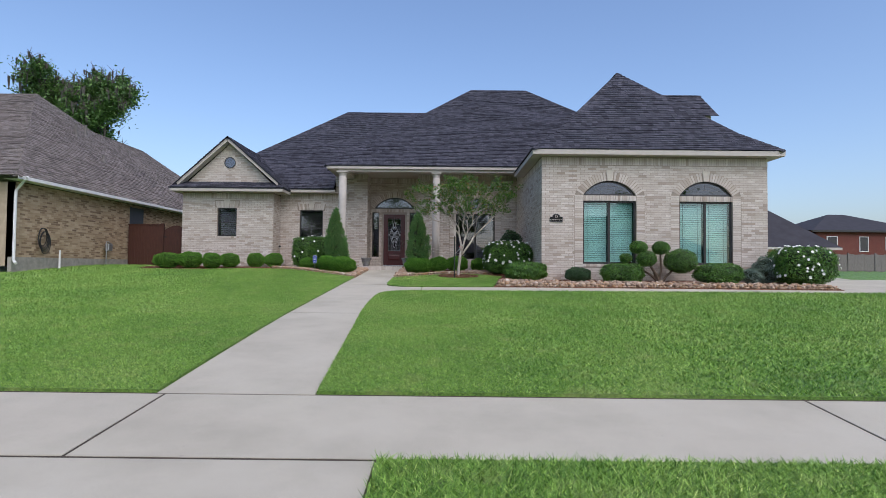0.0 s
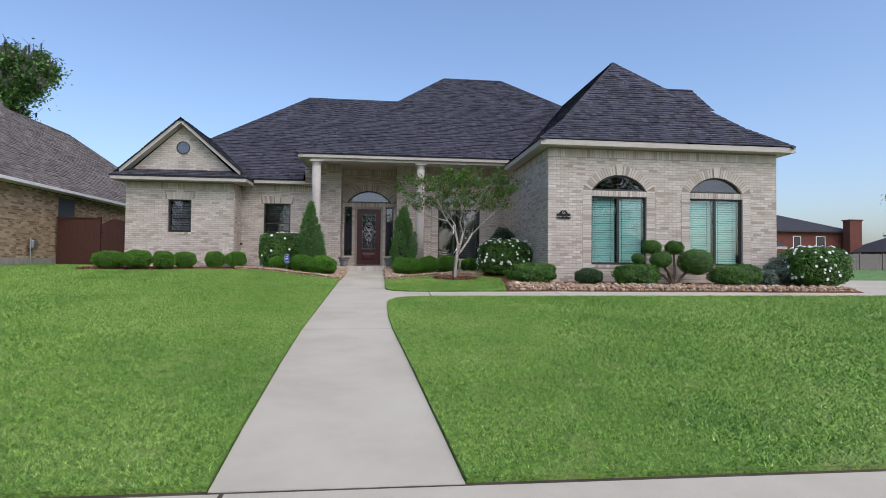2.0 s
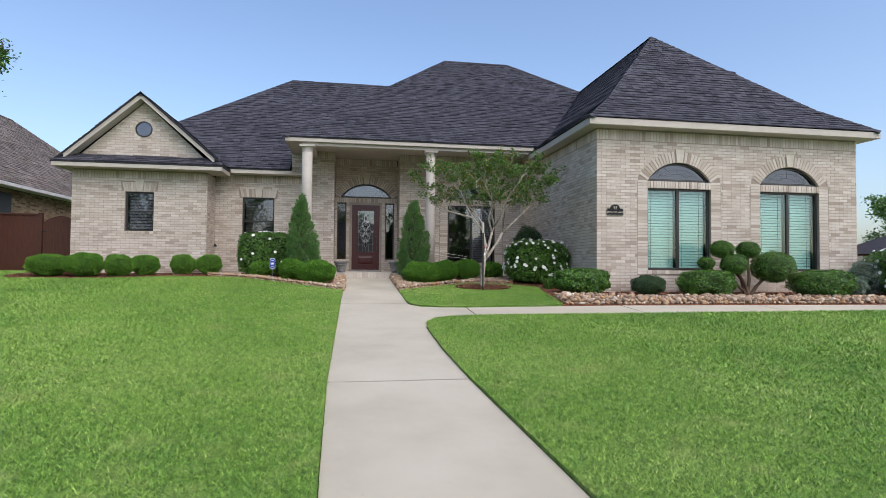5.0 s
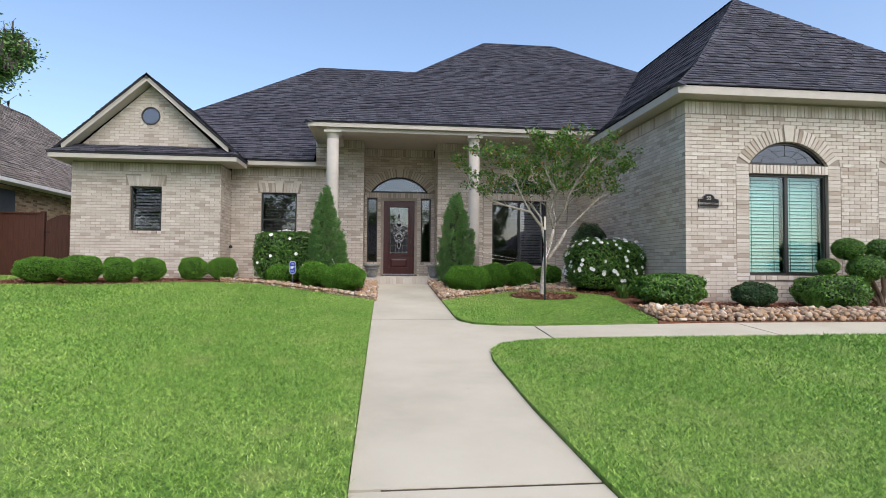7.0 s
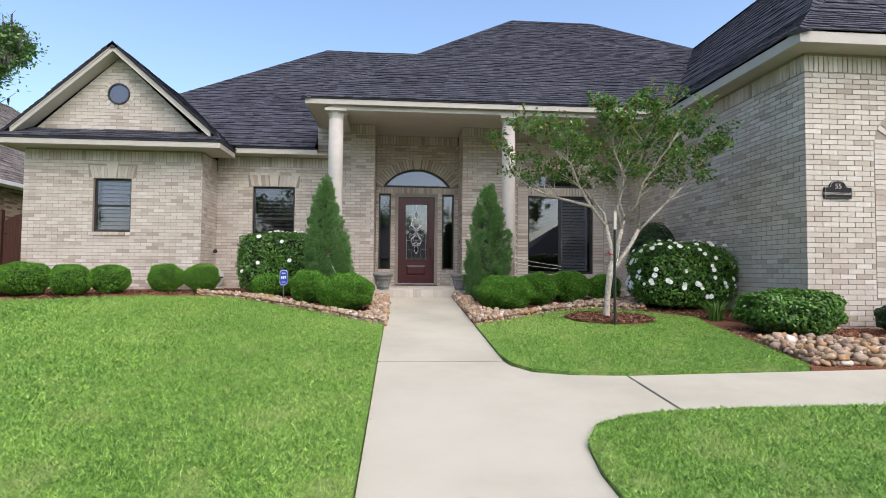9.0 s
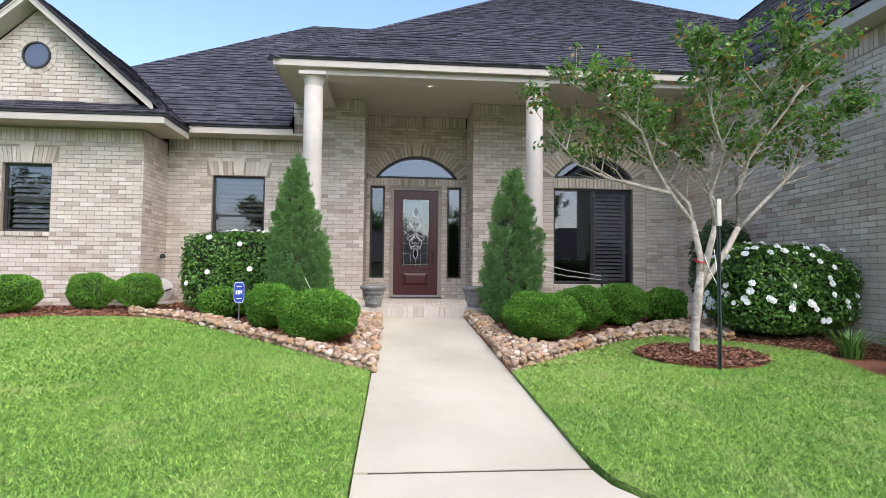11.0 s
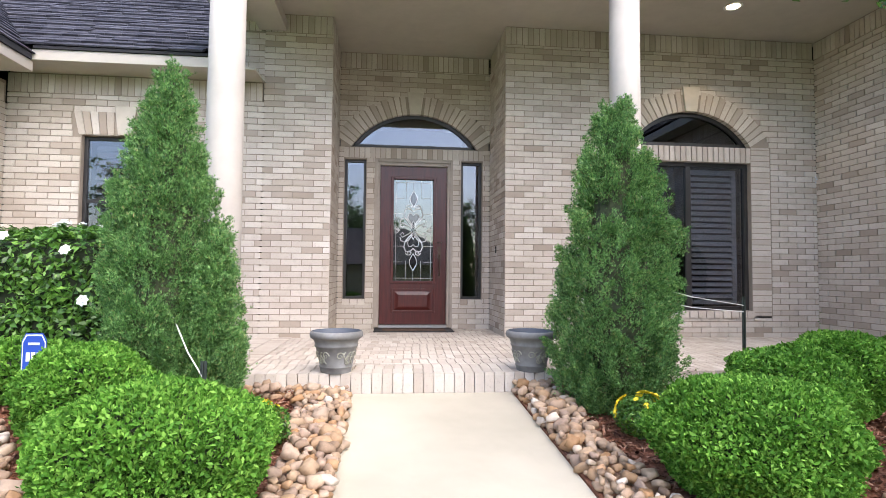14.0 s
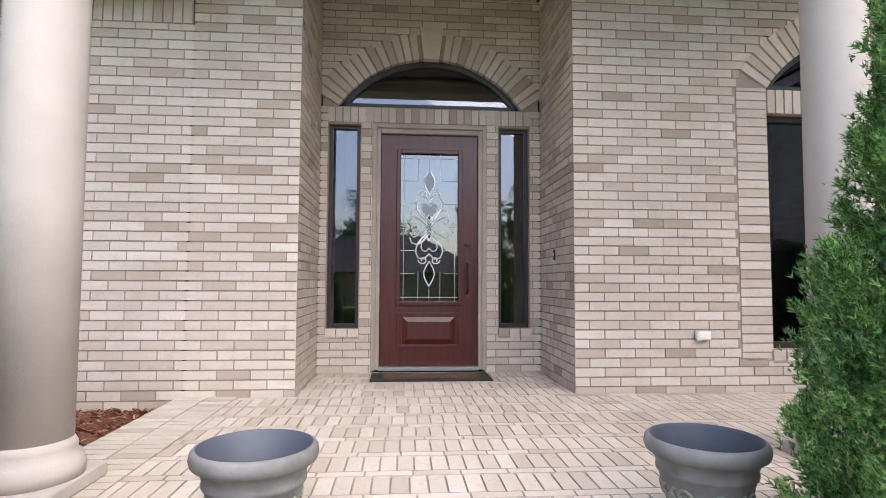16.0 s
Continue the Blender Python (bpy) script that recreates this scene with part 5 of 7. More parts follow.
part("plate", M().box(-0.012, 0, -0.015, 0.015, -0.045, 0.045), M_BRONZE, f, bevel=0.004)
part("button", M().box(-0.018, -0.01, -0.008, 0.008, -0.012, 0.012), M_WHITE, f)
f = thing("outlet_cover", (0.43, 23.69, 1.71), "small pale weatherproof outlet cover on brick", "outlet")
part("cover", M().box(-0.055, 0.055, -0.035, 0.0, -0.035, 0.035), M_WHITE, f, bevel=0.006)
part("lid", M().box(-0.04, 0.04, -0.042, -0.034, -0.025, 0.025), M_WHITE, f, bevel=0.004)

# ---- foliage builders ----
def leaf_cloud(pts, nrm, lw, ll, rng, up=0.35, jit=0.7, stand=0.0):
    """Rhombic leaves at the points, facing roughly along nrm."""
    n = len(pts)
    d = nrm + rng.normal(0, jit, (n, 3)) + np.array([0, 0, up])
    d /= np.linalg.norm(d, axis=1, keepdims=True) + 1e-9
    r = rng.normal(0, 1, (n, 3))
    a = np.cross(d, r)
    a /= np.linalg.norm(a, axis=1, keepdims=True) + 1e-9
    if stand:
        a = rng.normal(0, 0.55, (n, 3)) + nrm * stand + np.array([0, 0, 0.5 * stand])
        a /= np.linalg.norm(a, axis=1, keepdims=True) + 1e-9
        d = np.cross(a, r)
        d /= np.linalg.norm(d, axis=1, keepdims=True) + 1e-9
        d *= np.where((d * (nrm + np.array([0, 0, 0.5]))).sum(1, keepdims=True) < 0, -1, 1)
    b = np.cross(d, a)
    s = rng.uniform(0.65, 1.25, (n, 1))
    tip = pts + a * ll * s * 0.5
    tail = pts - a * ll * s * 0.5
    mid = pts + a * ll * s * 0.08
    fold = d * lw * 0.25
    q = np.stack([tail, mid + b * lw * s * 0.5 + fold, tip, mid - b * lw * s * 0.5 + fold], 1)
    return q.reshape(-1, 3)


def dome(n, rx, ry, rz, e, rng, lump=0.07, base=0.12, thick=0.12):
    """Points and normals on a rounded block that stands on the ground."""
    d = rng.normal(0, 1, (n, 3))
    d /= np.linalg.norm(d, axis=1, keepdims=True)
    k = (np.abs(d) ** e).sum(1) ** (-1 / e)
    p = d * k[:, None]
    ph = rng.uniform(0, 6.28, 6)
    w = 1 + lump * (np.sin(p[:, 0] * 5 + ph[0]) * np.sin(p[:, 1] * 5 + ph[1]) + 0.6 * np.sin(p[:, 2] * 7 + ph[2] + p[:, 0] * 4)) + rng.normal(0, 0.02, n)
    t = 1 - thick * rng.random(n) ** 1.5
    p = p * (w * t)[:, None]
    nr = np.sign(d) * np.abs(p) ** (e - 1)
    nr /= np.linalg.norm(nr, axis=1, keepdims=True) + 1e-9
    P = np.stack([p[:, 0] * rx, p[:, 1] * ry, rz * (p[:, 2] * (1 - base) + 1)], 1)
    return P, nr


# solid hull under the leaves; in bushes its dark colour paints the inner shade
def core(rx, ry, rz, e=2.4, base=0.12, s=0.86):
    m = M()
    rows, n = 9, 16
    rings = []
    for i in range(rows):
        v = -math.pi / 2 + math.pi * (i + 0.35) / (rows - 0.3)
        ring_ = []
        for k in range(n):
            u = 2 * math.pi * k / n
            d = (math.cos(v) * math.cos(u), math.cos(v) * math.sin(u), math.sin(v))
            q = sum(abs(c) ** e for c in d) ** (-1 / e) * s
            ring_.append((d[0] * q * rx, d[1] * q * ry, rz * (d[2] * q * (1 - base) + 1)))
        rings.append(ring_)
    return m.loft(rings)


def shrub(name, x, y, w, dp, h, mat, label, cat="bush", group="", leaves=8000, ll=0.042, lw=0.022, e=2.4, seed=1, z=None, flowers=0, lump=0.07, rz=0.0, side=None):
    rng = np.random.default_rng(seed)
    t = thing(name, (x, y, (gz(y) if z is None else z) + 0.01, 0, 0, rz), label, cat, group)
    P, N = dome(leaves, w / 2, dp / 2, h / 2, e, rng, lump)
    arrays_ob("foliage", leaf_cloud(P, N, lw, ll, rng, 0.6, 0.7, 0.55 if mat == M_LBUSH else 0.0), 4, mat, t)["kind"] = "stuff"
    part("dark_core", core(w / 2, dp / 2, h / 2, e), M_CORE, t)
    if flowers:
        me = flower_mesh()
        fp, fn = dome(flowers * 4, w / 2 * 1.02, dp / 2 * 1.02, h / 2 * 1.02, e, rng, 0.0, thick=0.02)
        keep = [i for i in range(len(fp)) if fn[i][1] < 0.3 and fp[i][2] > 0.2 * h][:flowers]
        for i in keep:
            o = new("flower", me)
            o.parent = t
            q = Vector(fn[i] + np.array([0, -0.2, 0.3])).to_track_quat("Z", "Y").to_matrix().to_4x4()
            o.matrix_local = Matrix.Translation(Vector(fp[i]) + Vector(fn[i]) * 0.015) @ q @ pose(0, 0, 0, 0, 0, 40 * i) @ Matrix.Scale(rng.uniform(0.75, 1.2), 4)
    return t


FLOWER = []
def flower_mesh():
    if not FLOWER:
        m = M()
        for k in range(7):
            a = k * 2 * math.pi / 7
            r, s = 0.045, 0.02
            c, q = math.cos(a), math.sin(a)
            m.add([(0, 0, 0), (c * r * 0.6 - q * s, q * r * 0.6 + c * s, 0.012), (c * r, q * r, 0.004 + 0.006 * (k % 2)), (c * r * 0.6 + q * s, q * r * 0.6 - c * s, 0.012)], [(0, 3, 2, 1)])
        for k in range(5):
            a = k * 2 * math.pi / 5 + 0.4
            c, q = math.cos(a), math.sin(a)
            m.add([(0, 0, 0.006), (c * 0.014 - q * 0.011, q * 0.014 + c * 0.011, 0.026), (c * 0.022, q * 0.022, 0.024), (c * 0.014 + q * 0.011, q * 0.014 - c * 0.011, 0.026)], [(0, 3, 2, 1)])
        me = m.data("flower")
        me.materials.append(M_PETAL)
        FLOWER.append(me)
    return FLOWER[0]


# clipped bushes along the left wing
LB_ = "round clipped green boxwood bush in the mulch bed"
lefts = [(-9.62, 21.15, 0.88, 0.6), (-8.78, 21.15, 0.92, 0.62), (-7.98, 21.2, 0.74, 0.58), (-7.48, 21.6, 0.72, 0.56), (-6.7, 22.15, 0.68, 0.57), (-6.02, 22.2, 0.7, 0.57)]
proto = None
for i, (x, y, w_, h_) in enumerate(lefts):
    if i == 0:
        proto = shrub("bush", x, y, w_, 0.85, h_, M_LBUSH, LB_, "bush", "clipped bushes", 12000, 0.034, 0.017, seed=3)
    else:
        o = copy_thing(proto, pose(x, y, gz(y) + 0.01, 0, 0, 67 * i))
        o.scale = (w_ / 0.93, w_ / 0.95, h_ / 0.575)
# pairs beside the walk
shrub("bush", -3.56, 20.3, 0.66, 0.64, 0.6, M_LBUSH, "bright green clipped bush beside the security sign", "bush", "clipped bushes", 24000, 0.031, 0.0145, e=2.2, seed=11)
shrub("bush", -2.86, 19.43, 0.86, 0.8, 0.62, M_LBUSH, "bright green clipped bush by the stone border", "bush", "clipped bushes", 42000, 0.027, 0.0125, e=2.2, seed=12)
shrub("bush", -4.42, 21.2, 0.68, 0.6, 0.46, M_LBUSH, "low green bush under the gardenia hedge", "bush", "clipped bushes", 7000, seed=13)
shrub("bush", -0.34, 19.5, 0.9, 0.8, 0.6, M_LBUSH, "bright green clipped bush by the stone border", "bush", "clipped bushes", 42000, 0.027, 0.0125, e=2.2, seed=14)
shrub("bush", 0.34, 20.16, 0.7, 0.62, 0.6, M_LBUSH, "bright green clipped bush in the porch bed", "bush", "clipped bushes", 24000, 0.031, 0.0145, e=2.2, seed=15)
shrub("bush", 1.02, 20.56, 0.74, 0.64, 0.61, M_LBUSH, "bright green clipped bush in the porch bed", "bush", "clipped bushes", 24000, 0.031, 0.0145, e=2.2, seed=16)
shrub("bush", 1.8, 20.84, 0.6, 0.56, 0.52, M_LBUSH, "bright green clipped bush in the porch bed", "bush", "clipped bushes", 8000, seed=17)
# gardenias
shrub("gardenia_bush", -4.4, 21.78, 1.45, 0.95, 1.27, M_LGARD, "squared gardenia hedge with white flowers", "hedge", "gardenias", 13000, 0.06, 0.028, 5, 21, flowers=34, lump=0.03)
shrub("gardenia_bush", 2.72, 19.75, 1.62, 1.1, 1.2, M_LGARD, "rounded gardenia bush covered in white flowers", "bush", "gardenias", 15000, 0.06, 0.028, 3.6, 22, flowers=95, lump=0.05)
shrub("gardenia_bush", 10.85, 16.9, 1.55, 1.3, 1.18, M_LGARD, "rounded gardenia bush covered in white flowers", "bush", "gardenias", 12000, 0.06, 0.03, 4, 23, flowers=70, lump=0.04)
shrub("holly_bush", 3.02, 21.4, 0.9, 0.85, 1.6, M_LDARK, "dark green upright bush against the wing wall", "bush", leaves=10000, e=2.2, seed=24)
# right bed
shrub("bush", 2.98, 17.45, 1.2, 0.95, 0.6, M_LGARD, "low spreading glossy green bush by the river stones", "bush", "wing bed bushes", 8000, 0.06, 0.03, 2.8, 31)
shrub("bush", 4.5, 17.3, 0.72, 0.62, 0.46, M_LDARK, "small dark green bush below the plaque", "bush", "wing bed bushes", 5000, 0.045, 0.022, 2.4, 32)
shrub("bush", 5.72, 17.0, 1.12, 0.95, 0.62, M_LGARD, "green clipped bush below the arched window", "bush", "wing bed bushes", 8000, 0.05, 0.026, 3, 33)
shrub("bush", 8.38, 16.75, 1.25, 1.0, 0.66, M_LGARD, "green clipped bush below the arched window", "bush", "wing bed bushes", 8000, 0.05, 0.026, 3, 34)
shrub("sage_bush", 9.55, 17.1, 0.62, 0.6, 0.5, M_LBLUE, "soft grey-green sage bush in the stone bed", "bush", "sage bushes", 4500, 0.05, 0.012, 2.2, 35, lump=0.12)
shrub("sage_bush", 10.1, 17.25, 0.86, 0.75, 0.86, M_LBLUE, "soft grey-green sage bush in the stone bed", "bush", "sage bushes", 6500, 0.05, 0.012, 2.2, 36, lump=0.12)


def topiary():
    x0, y0 = 6.87, 17.15
    t = thing("topiary_juniper", (x0, y0, gz(y0) + 0.01), "cloud-pruned juniper with round green pompons on bare stems", "topiary")
    balls = [(-0.59, 0.1, 1.06, 0.25), (0.07, 0.1, 1.05, 0.25), (-0.43, -0.1, 0.72, 0.29), (0.58, -0.05, 0.66, 0.45), (-0.95, 0.15, 0.74, 0.18)]
    st = M()
    for i, (x, y, z, r) in enumerate(balls):
        st.tube([(0.03 * i - 0.08, 0, -0.03), (0.02 + x * 0.3, y * 0.3, z * 0.35), (x * 0.8, y, z * 0.75), (x, y, z)], [0.045, 0.035, 0.028, 0.02], 8)
    part("stem", st, M_TWIG, t)
    for i, (x, y, z, r) in enumerate(balls):
        rng = np.random.default_rng(60 + i)
        P, N = dome(4000 if r < 0.3 else 8000, r, r, r * 0.78, 2.1, rng, 0.04, 0.0)
        P += np.array([x, y, z - r * 0.78])
        arrays_ob("pompon", leaf_cloud(P, N, 0.014, 0.045, rng), 4, M_LGARD, t)["kind"] = "stuff"
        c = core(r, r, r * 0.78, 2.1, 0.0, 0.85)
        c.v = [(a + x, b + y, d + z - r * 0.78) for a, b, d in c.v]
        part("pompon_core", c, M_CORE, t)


topiary()


def strap_plant(x, y, n, h, seed, label, name="liriope_clump"):
    rng = random.Random(seed)
    t = thing(name, (x, y, gz(y) + 0.015), label, "plant")
    m = M()
    for i in range(n):
        a, r0 = rng.uniform(0, 6.28), rng.uniform(0, 0.12)
        hh, out = h * rng.uniform(0.6, 1.1), rng.uniform(0.05, 0.28) * h / 0.3
        c, s = math.cos(a), math.sin(a)
        pts = [(c * (r0 + out * k * k), s * (r0 + out * k * k), hh * (k * 1.5 - 0.55 * k * k)) for k in (0, 0.4, 0.75, 1.0)]
        ws = (0.006, 0.007, 0.005, 0.001)
        vs = []
        for p, q in zip(pts, ws):
            vs += [(p[0] - s * q, p[1] + c * q, p[2]), (p[0] + s * q, p[1] - c * q, p[2])]
        m.add(vs, [(0, 1, 3, 2), (2, 3, 5, 4), (4, 5, 7, 6)])
    part("leaves", m, M_LGRASSY, t)["kind"] = "stuff"


strap_plant(5.22, 16.8, 90, 0.36, 5, "upright green spiky plant in the stone bed", "iris_clump")
for k, (x, y) in enumerate(((2.6, 18.5), (3.0, 18.3), (3.3, 18.6))):
    strap_plant(x, y, 120, 0.3, 7 + k, "arching green grass-like clump under the gardenia")


def cypress(x, y, h, r, seed, lobe=None):
    rng = np.random.default_rng(seed)
    t = thing("cypress", (x, y, gz(y) + 0.01), "tall conical grey-green cypress by the porch", "tree", "porch cypresses")
    def sprays(nc, h, r, cx, cy, z0):
        """Tufts: each a bundle of fine upright sprays round a clump centre."""
        per = 105
        u = rng.random(nc) ** 0.72
        z = h * (1 - u) * 0.95
        th = rng.uniform(0, 2 * math.pi, nc)
        f = 1 - z / h
        prof = r * np.clip(f * 1.75, 0, 1) ** 0.75 * np.clip(0.62 + z / h * 3, 0, 1)
        wob = 1 + 0.13 * np.sin(th * 3 + z * 4.0 + seed) + 0.1 * np.sin(th * 5 - z * 9.0 + 2 * seed) * np.sin(z * 7.0)
        rad = prof * wob * rng.uniform(0.72, 1.08, nc) - 0.02
        cen = np.stack([cx + rad * np.cos(th), cy + rad * np.sin(th), z0 + z], 1)
        cdir = np.stack([np.cos(th) * 0.6, np.sin(th) * 0.6, np.full(nc, 0.9)], 1) + rng.normal(0, 0.2, (nc, 3))
        cdir /= np.linalg.norm(cdir, axis=1, keepdims=True)
        n = nc * per
        cen, out = np.repeat(cen, per, 0), np.repeat(cdir, per, 0)
        along = rng.uniform(-0.06, 0.08, (n, 1))
        base = cen + out * along + rng.normal(0, 0.02, (n, 3)) * np.clip(1.25 - along * 10, 0.35, 1.9)
        out = out + rng.normal(0, 0.38, (n, 3))
        out /= np.linalg.norm(out, axis=1, keepdims=True)
        side = np.cross(out, rng.normal(0, 1, (n, 3)))
        side /= np.linalg.norm(side, axis=1, keepdims=True)
        L = rng.uniform(0.016, 0.034, (n, 1))
        tris = []
        for a, s, o in ((0, 1, 0.0), (0.7, 0.75, 0.15), (-0.7, 0.75, 0.15)):
            dd = out * math.cos(a) + side * math.sin(a)
            w = np.cross(dd, np.cross(out, side))
            b0 = base + out * L * o
            tris.append(np.stack([b0 - w * 0.0028, b0 + w * 0.0028, b0 + dd * L * s], 1))
        return np.stack(tris, 1).reshape(-1, 3)
    q = sprays(860, h, r, 0, 0, 0)
    if lobe:
        q = np.concatenate([q, sprays(280, lobe[2], lobe[3], lobe[0], lobe[1], 0.0)])
    arrays_ob("foliage", q, 3, M_LCYP, t)["kind"] = "stuff"
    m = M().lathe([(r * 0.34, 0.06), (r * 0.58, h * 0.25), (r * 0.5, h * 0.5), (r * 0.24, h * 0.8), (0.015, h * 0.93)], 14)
    part("dark_core", m, M_CYPCORE, t)
    part("trunk", M().tube([(0, 0, -0.05), (0.01, 0, h * 0.4)], [0.05, 0.03], 10), M_TWIG, t)


cypress(-3.4, 20.84, 2.33, 0.35, 41, (0.34, -0.12, 1.2, 0.18))
cypress(-0.4, 20.84, 2.23, 0.39, 42)

# ---- crape myrtle ----
def crape():
    rng = random.Random(8)
    bx, by = 1.0, 18.62
    t = thing("crape_myrtle", (bx, by, gz(by) + 0.01), "young crape myrtle with pale mottled bark and airy crown", "tree")
    part("trunk", M().tube([(0, 0, -0.06), (0.0, 0, 0.02), (0.01, 0, 0.3), (0.05, 0, 0.66), (0.08, 0, 0.86)], [0.064, 0.05, 0.043, 0.047, 0.035], 12), M_BARK, t, smooth=True)
    stems = [[(0.05, 0, 0.62), (0.085, 0.02, 1.02), (0.01, 0.03, 1.39)], [(0.06, 0, 0.64), (0.175, -0.01, 1.13), (0.23, -0.02, 1.35)], [(0.08, 0.01, 0.7), (0.16, 0.02, 0.8), (0.39, 0.02, 1.13), (0.5, 0.02, 1.33)]]
    limbs = [[(0.01, 0.03, 1.37), (-0.23, 0.05, 1.7), (-0.39, 0.05, 1.97), (-0.54, 0.0, 2.3), (-0.9, -0.05, 2.55), (-1.21, -0.1, 2.68)],
             [(-0.2, 0.04, 1.67), (-0.54, 0.15, 1.77), (-0.81, 0.2, 1.84), (-1.12, 0.2, 1.97), (-1.45, 0.2, 2.32)],
             [(0.01, 0.03, 1.37), (0.01, 0.1, 1.57), (-0.13, 0.25, 1.82), (-0.35, 0.4, 2.08), (-0.39, 0.5, 2.45), (-0.43, 0.55, 2.8)],
             [(0.23, -0.02, 1.33), (0.12, -0.1, 1.64), (0.19, -0.25, 2.04), (-0.03, -0.4, 2.37), (-0.13, -0.5, 2.74), (-0.06, -0.5, 3.0)],
             [(0.23, -0.02, 1.33), (0.3, 0.05, 1.5), (0.27, 0.2, 1.79), (0.39, 0.3, 2.08), (0.45, 0.4, 2.45), (0.6, 0.45, 2.85)],
             [(0.29, 0.03, 1.48), (0.43, -0.1, 1.72), (0.45, -0.25, 2.0), (0.74, -0.4, 2.45), (0.96, -0.5, 2.85)],
             [(0.5, 0.02, 1.31), (0.74, 0.0, 1.57), (1.0, 0.0, 1.82), (1.22, 0.0, 2.04), (1.4, -0.05, 2.3), (1.75, -0.1, 2.72)],
             [(0.5, 0.02, 1.31), (0.6, 0.2, 1.9), (0.96, 0.35, 2.3), (1.18, 0.45, 2.55), (1.45, 0.5, 2.85)],
             [(0.2, -0.2, 1.95), (0.25, -0.55, 2.2), (0.2, -0.95, 2.5), (0.3, -1.2, 2.75)],
             [(0.3, 0.25, 1.95), (0.15, 0.6, 2.2), (0.05, 0.95, 2.5), (0.1, 1.2, 2.8)]]
    tips = []
    for L in stems:
        n = len(L)
        part("stem", M().tube(L, [0.036 - 0.008 * k / (n - 1) for k in range(n)], 10), M_BARK, t, smooth=True)
    for L in limbs:
        n = len(L)
        part("limb", M().tube(L, [0.025 - 0.02 * k / (n - 1) for k in range(n)], 8), M_BARK, t, smooth=True)
    tw = M()
    for L in limbs:
        for k in range(2, len(L)):
            p = Vector(L[k])
            q0 = Vector(L[k - 1])
            for j in range(4 + 2 * (k >= len(L) - 2)):
                s = q0.lerp(p, rng.random())
                d = ((p - q0).normalized() * 0.8 + Vector((rng.uniform(-1, 1), rng.uniform(-1, 1), rng.uniform(-0.1, 0.8)))).normalized()
                ln = rng.uniform(0.3, 0.6)
                e = s + d * ln
                e.z = min(e.z, 3.05 + rng.uniform(0, 0.15))
                mid = s.lerp(e, 0.5) + Vector((rng.uniform(-0.05, 0.05), rng.uniform(-0.05, 0.05), 0))
                tw.tube([s, mid, e], [0.008, 0.005, 0.002], 5)
                if e.z > 2.1:
                    tips.append((mid, e))
                for _ in range(3):
                    e2 = mid + (d + Vector((rng.uniform(-0.9, 0.9), rng.uniform(-0.9, 0.9), rng.uniform(-0.3, 0.5)))).normalized() * rng.uniform(0.15, 0.34)
                    e2.z = min(e2.z, 3.05 + rng.uniform(0, 0.15))
                    tw.tube([mid, e2], [0.004, 0.0015], 4)
                    if e2.z > 2.1:
                        tips.append((mid, e2))
    part("twig_spray", tw, M_BARK, t)["kind"] = "stuff"
    r2 = np.random.default_rng(9)
    P = []
    for a, b in tips:
        for k in range(17):
            P.append(np.array(a.lerp(b, r2.uniform(0.25, 1.12))) + r2.normal(0, 0.03, 3))
    P = np.array(P)
    arrays_ob("foliage", leaf_cloud(P, np.zeros_like(P) + np.array([0, 0, 0.5]), 0.036, 0.066, r2, 0.2, 0.6), 4, M_LCRAPE, t)["kind"] = "stuff"
    # tie
    part("red_tie", M().tube([(0.08 + 0.05 * math.cos(a), 0.01 + 0.05 * math.sin(a), 0.98 + 0.02 * math.sin(a)) for a in np.linspace(0, 6.28, 14)], 0.009, 6), plain("red_sleeve", (0.5, 0.02, 0.02), 0.5, bump=0), t, "red hose tie round the trunk")
    return t


crape()


def stake(x, y, h, label, white=0.0):
    s = thing("metal_stake", (x, y, gz(y) - 0.05), label, "stake", "plant stakes")
    part("post", M().box(-0.018, 0.018, -0.003, 0.003, 0, h).box(-0.003, 0.003, -0.02, 0.0, 0, h), plain("dark_green_metal", (0.02, 0.03, 0.025), 0.6), s)
    if white:
        part("white_tip", M().box(-0.019, 0.019, -0.021, 0.004, h - white, h + 0.003), M_STONE, s)
    return s


stake(0.86, 17.95, 1.62, "dark green metal stake with a white tip beside the tree", 0.24)
stake(-3.02, 20.45, 0.5, "short dark green metal stake by the cypress")
stake(1.33, 22.0, 0.74, "dark metal stake on the far side of the porch bed")


def rope(a, b, sag=0.03):
    t = thing("guy_rope", a, "thin white guy rope tied to a stake", "rope", "guy ropes")
    d = Vector(b) - Vector(a)
    part("strand", M().tube([Vector((0, 0, 0)), d * 0.5 - Vector((0, 0, sag)), d], 0.004, 5), M_WHITE, t)


gt = gz(18.6)
rope((0.86, 17.94, gt + 0.72), (1.1, 18.6, gt + 1.06))
rope((0.86, 17.94, gt + 0.74), (1.18, 18.55, gt + 1.1))
rope((1.33, 22.0, 1.76), (-0.1, 21.3, 2.0))
rope((1.33, 22.0, 1.7), (-0.1, 21.3, 1.88))
rope((-3.02, 20.44, 1.42), (-3.25, 20.6, 1.75))

